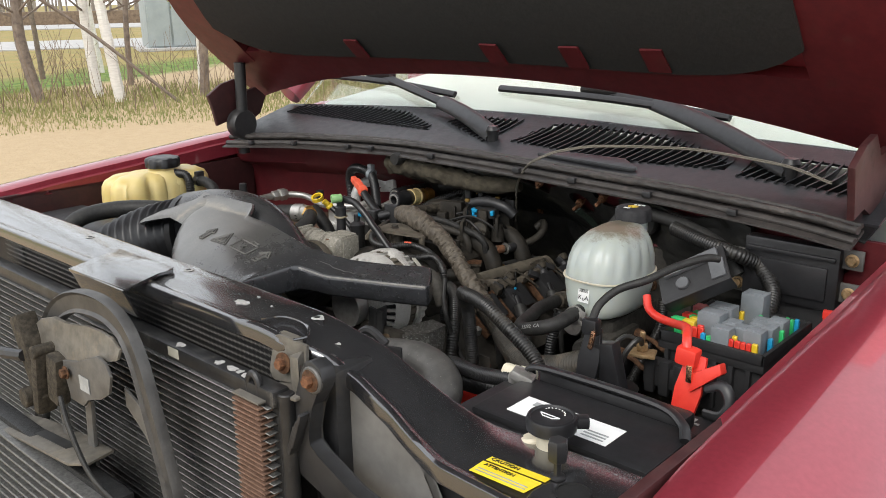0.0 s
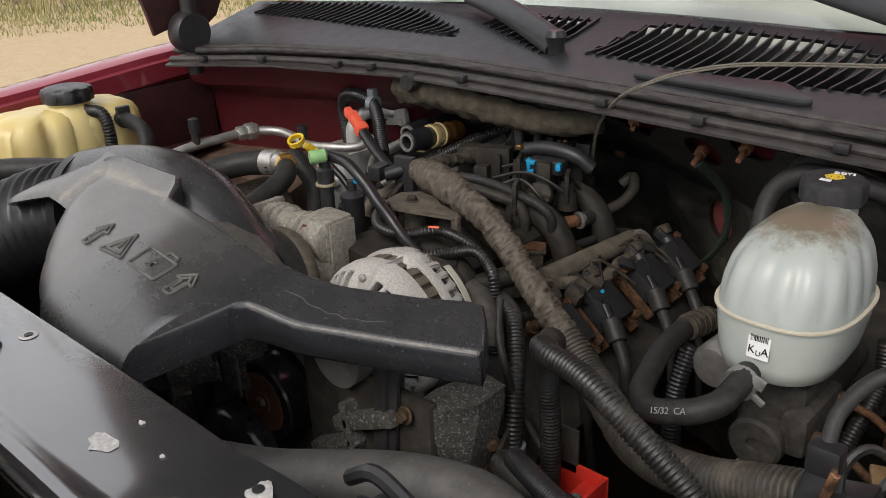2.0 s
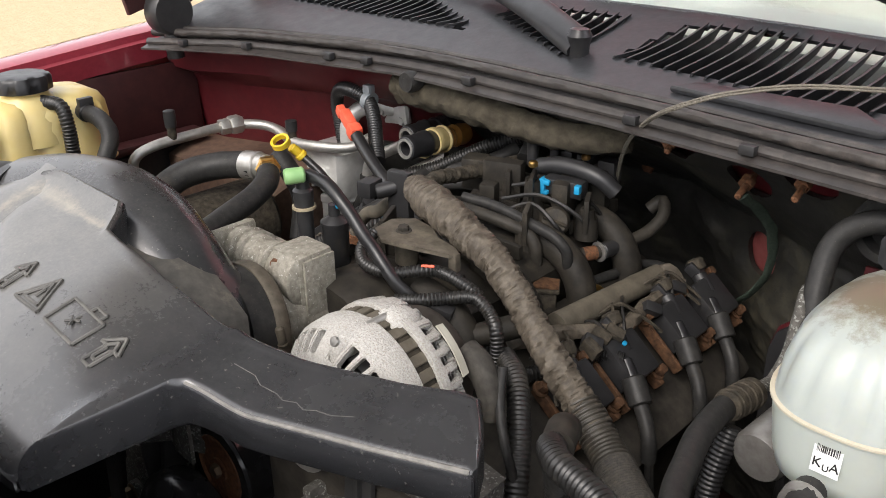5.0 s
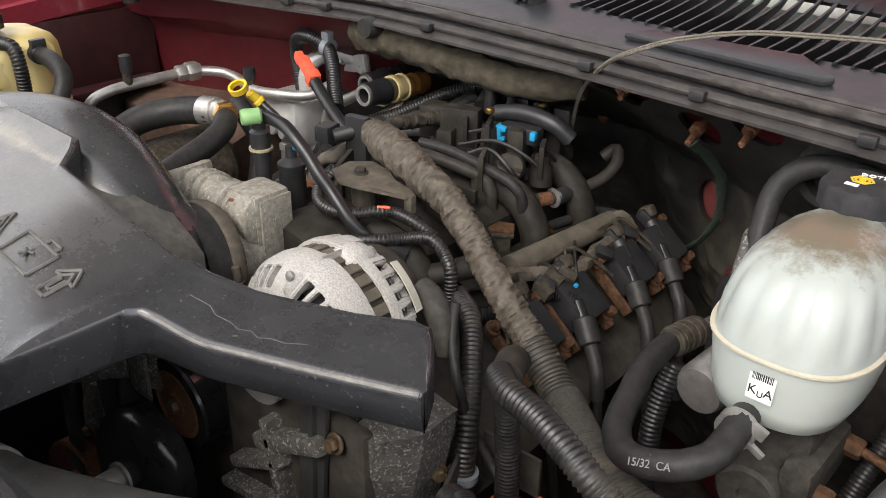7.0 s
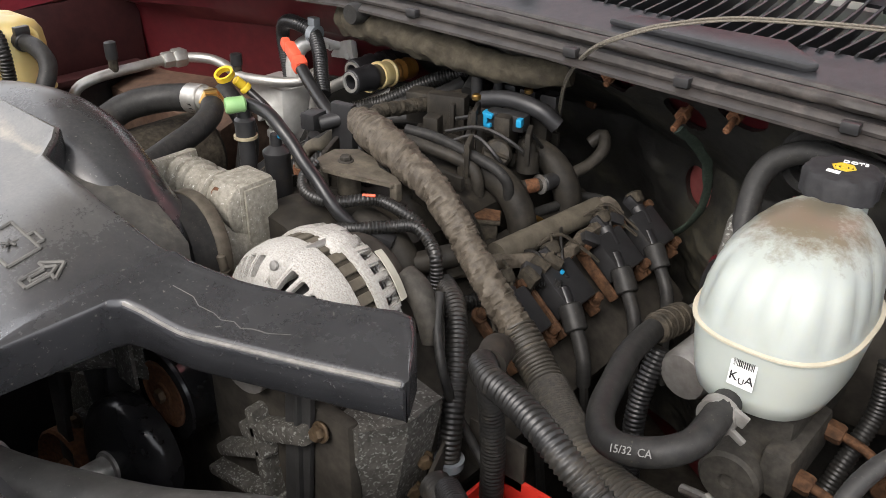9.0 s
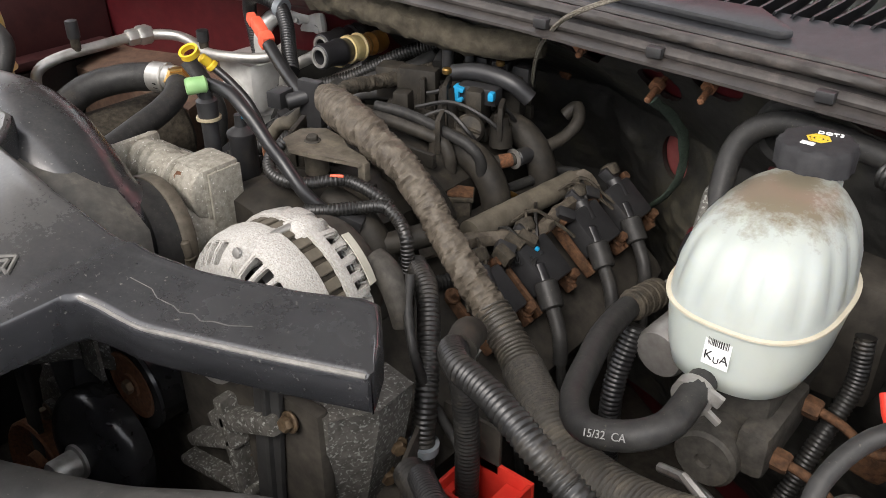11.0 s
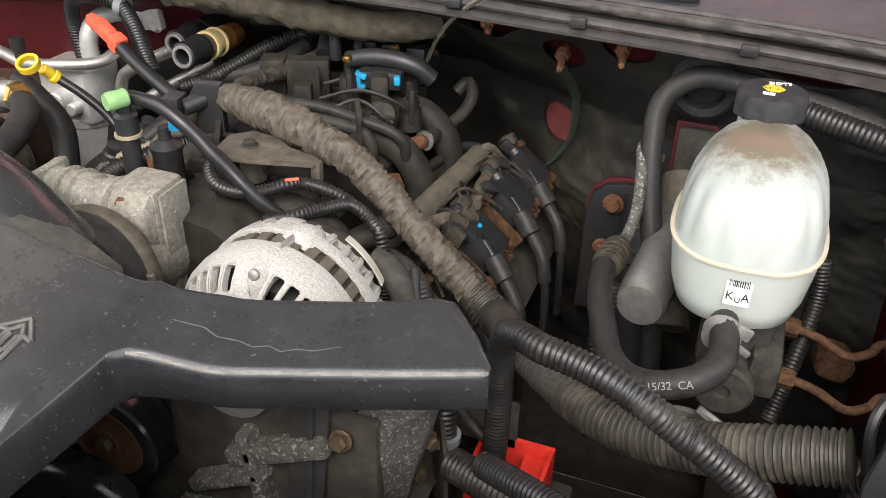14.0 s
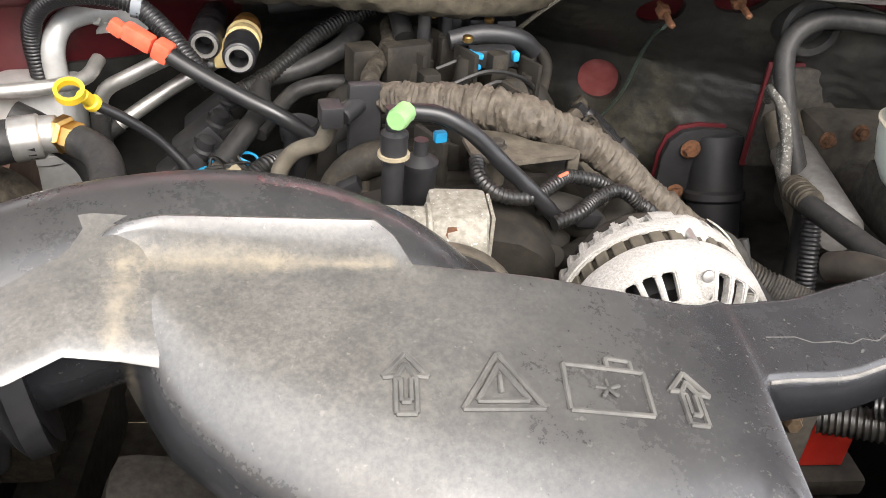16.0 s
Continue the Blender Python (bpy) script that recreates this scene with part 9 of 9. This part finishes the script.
for pts in ([(-0.525, 0.95, 1.05), (-0.52, 0.93, 1.07), (-0.53, 0.91, 1.05), (-0.54, 0.90, 1.0)], [(-0.53, 0.96, 1.05), (-0.55, 0.95, 1.06), (-0.56, 0.93, 1.04), (-0.55, 0.91, 0.98)]):
    part("stud_wire", tube(pts, 0.004, 8, 0.005), "loom", fb)
fb.scale = (0.97, 0.88, 0.9)
fb.location += Vector((0.004, 0.022, 0.018))
lid = thing("loose_cover", (-0.5, 1.05, 1.1), "grey and black electrical box cover leaning beside the brake reservoir", "cover")
LM = pose(-0.50, 1.085, 1.135, 35, -30, 20) @ Matrix.Scale(0.82, 4)
part("shell", join(*[turned(q, LM) for q in (box(-0.06, 0.06, -0.036, 0.036, 0.0, 0.005, 0.002), box(-0.06, 0.06, -0.039, -0.034, -0.024, 0.005, 0.002), box(-0.06, 0.06, 0.034, 0.039, -0.024, 0.005, 0.002), box(-0.063, -0.057, -0.036, 0.036, -0.024, 0.005, 0.002))]), "plastic", lid)
part("face", join(*[turned(q, LM) for q in (box(-0.05, 0.05, 0.012, 0.032, 0.004, 0.014, 0.003), box(0.03, 0.056, -0.03, 0.01, 0.004, 0.01, 0.003), rod((-0.02, -0.012, 0.003), (-0.02, -0.012, 0.012), 0.012))]), "cover_grey", lid)
mod = thing("control_module", (-0.42, 1.25, 1.08), "black control module bolted beside the firewall", "control module")
part("box", box(-0.495, -0.355, 1.235, 1.262, 1.07, 1.165, 0.005), "plastic_clean", mod)
part("lid_ridge", join(box(-0.49, -0.36, 1.230, 1.236, 1.145, 1.152, 0.002), box(-0.48, -0.37, 1.231, 1.236, 1.085, 1.135, 0.002)), "plastic_clean", mod)
for x, z in ((-0.505, 1.125), (-0.505, 1.085), (-0.342, 1.15), (-0.342, 1.10)):
    mt = part("tab", block((x, 1.25, z), (0.03, 0.006, 0.03), (0, 0, 0), 0.003), "bracket", mod)
    part("bolt", bolt((x, 1.246, z), (0, -1, 0), 0.007, 0.007), "bolt", mt)
part("stand", box(-0.49, -0.33, 1.245, 1.3, 0.9, 1.075, 0.004), "plastic", mod)
solo("inner_fender_plug", join(block((-0.352, 1.20, 1.08), (0.014, 0.010, 0.012), (0, 0, 10), 0.002), block((-0.352, 1.20, 1.066), (0.012, 0.008, 0.016), (0, 0, 10), 0.002)), "red_plastic", (-0.352, 1.19, 1.06), "small red and black plug behind the fuse box", "plug")

# jumper leads
jr = thing("jumper_clamp", (-0.40, 0.89, 1.05), "red jumper cable clamp biting beside the fuse box", "jumper clamp")
part("jaw", join(turned(prism([(-0.02, -0.06), (0.012, -0.06), (0.02, 0.0), (0.016, 0.055), (-0.014, 0.055), (-0.022, 0.0)], -0.004, 0.004, 0.002), pose(-0.393, 0.870, 1.07, 78, 4, 0) @ Matrix.Scale(0.8, 4)),
                 turned(prism([(0.0, -0.02), (0.045, 0.02), (0.04, 0.035), (0.0, 0.01)], -0.01, 0.01, 0.003), pose(-0.39, 0.872, 1.085, 80, 0, 0) @ Matrix.Scale(0.8, 4)), block((-0.398, 0.872, 1.112), (0.026, 0.018, 0.022), (0, 6, 0), 0.004)), "red_plastic", jr)
part("copper_tooth", block((-0.391, 0.864, 1.094), (0.008, 0.005, 0.022), (0, 0, 0), 0.002), "copper", jr)
part("copper_tooth", block((-0.394, 0.864, 1.036), (0.007, 0.005, 0.014), (0, 0, 0), 0.002), "copper", jr)
part("cable", tube([(-0.40, 0.872, 1.118), (-0.405, 0.88, 1.128), (-0.42, 0.91, 1.128), (-0.45, 0.955, 1.112), (-0.48, 0.993, 1.096), (-0.515, 1.015, 1.09), (-0.535, 1.024, 1.096), (-0.545, 1.035, 1.11)], 0.0058, 12, 0.006), "red_plastic", jr)
part("hook", tube([(-0.372, 0.87, 1.08), (-0.35, 0.865, 1.09), (-0.338, 0.86, 1.075), (-0.345, 0.855, 1.058), (-0.366, 0.855, 1.055)], 0.007, 10, 0.006, flat=0.6), "plastic_clean", jr)
jk = thing("jumper_clamp", (-0.54, 0.89, 1.03), "black jumper cable clamp with bright copper teeth", "jumper clamp")
part("jaw", join(turned(prism([(-0.02, -0.06), (0.012, -0.06), (0.018, 0.0), (0.012, 0.05), (-0.012, 0.05), (-0.02, 0.0)], -0.004, 0.004, 0.002), pose(-0.545, 0.895, 1.06, 78, 0, 0) @ Matrix.Scale(0.85, 4)), block((-0.545, 0.895, 1.105), (0.022, 0.016, 0.022), (0, 0, 0), 0.004),
                 block((-0.52, 0.905, 1.05), (0.03, 0.02, 0.07), (0, -15, 0), 0.003)), "plastic_clean", jk)
part("copper_tooth", block((-0.538, 0.886, 1.09), (0.007, 0.005, 0.026), (0, 12, 0), 0.002), "copper", jk)
part("copper_tooth", block((-0.55, 0.888, 1.03), (0.006, 0.005, 0.014), (0, 0, 0), 0.002), "copper", jk)
part("cable", tube([(-0.546, 0.897, 1.11), (-0.547, 0.915, 1.128), (-0.535, 0.94, 1.145), (-0.507, 0.965, 1.158), (-0.485, 1.0, 1.172), (-0.462, 1.035, 1.18), (-0.45, 1.05, 1.178)], 0.0054, 12, 0.006), "rubber", jk)
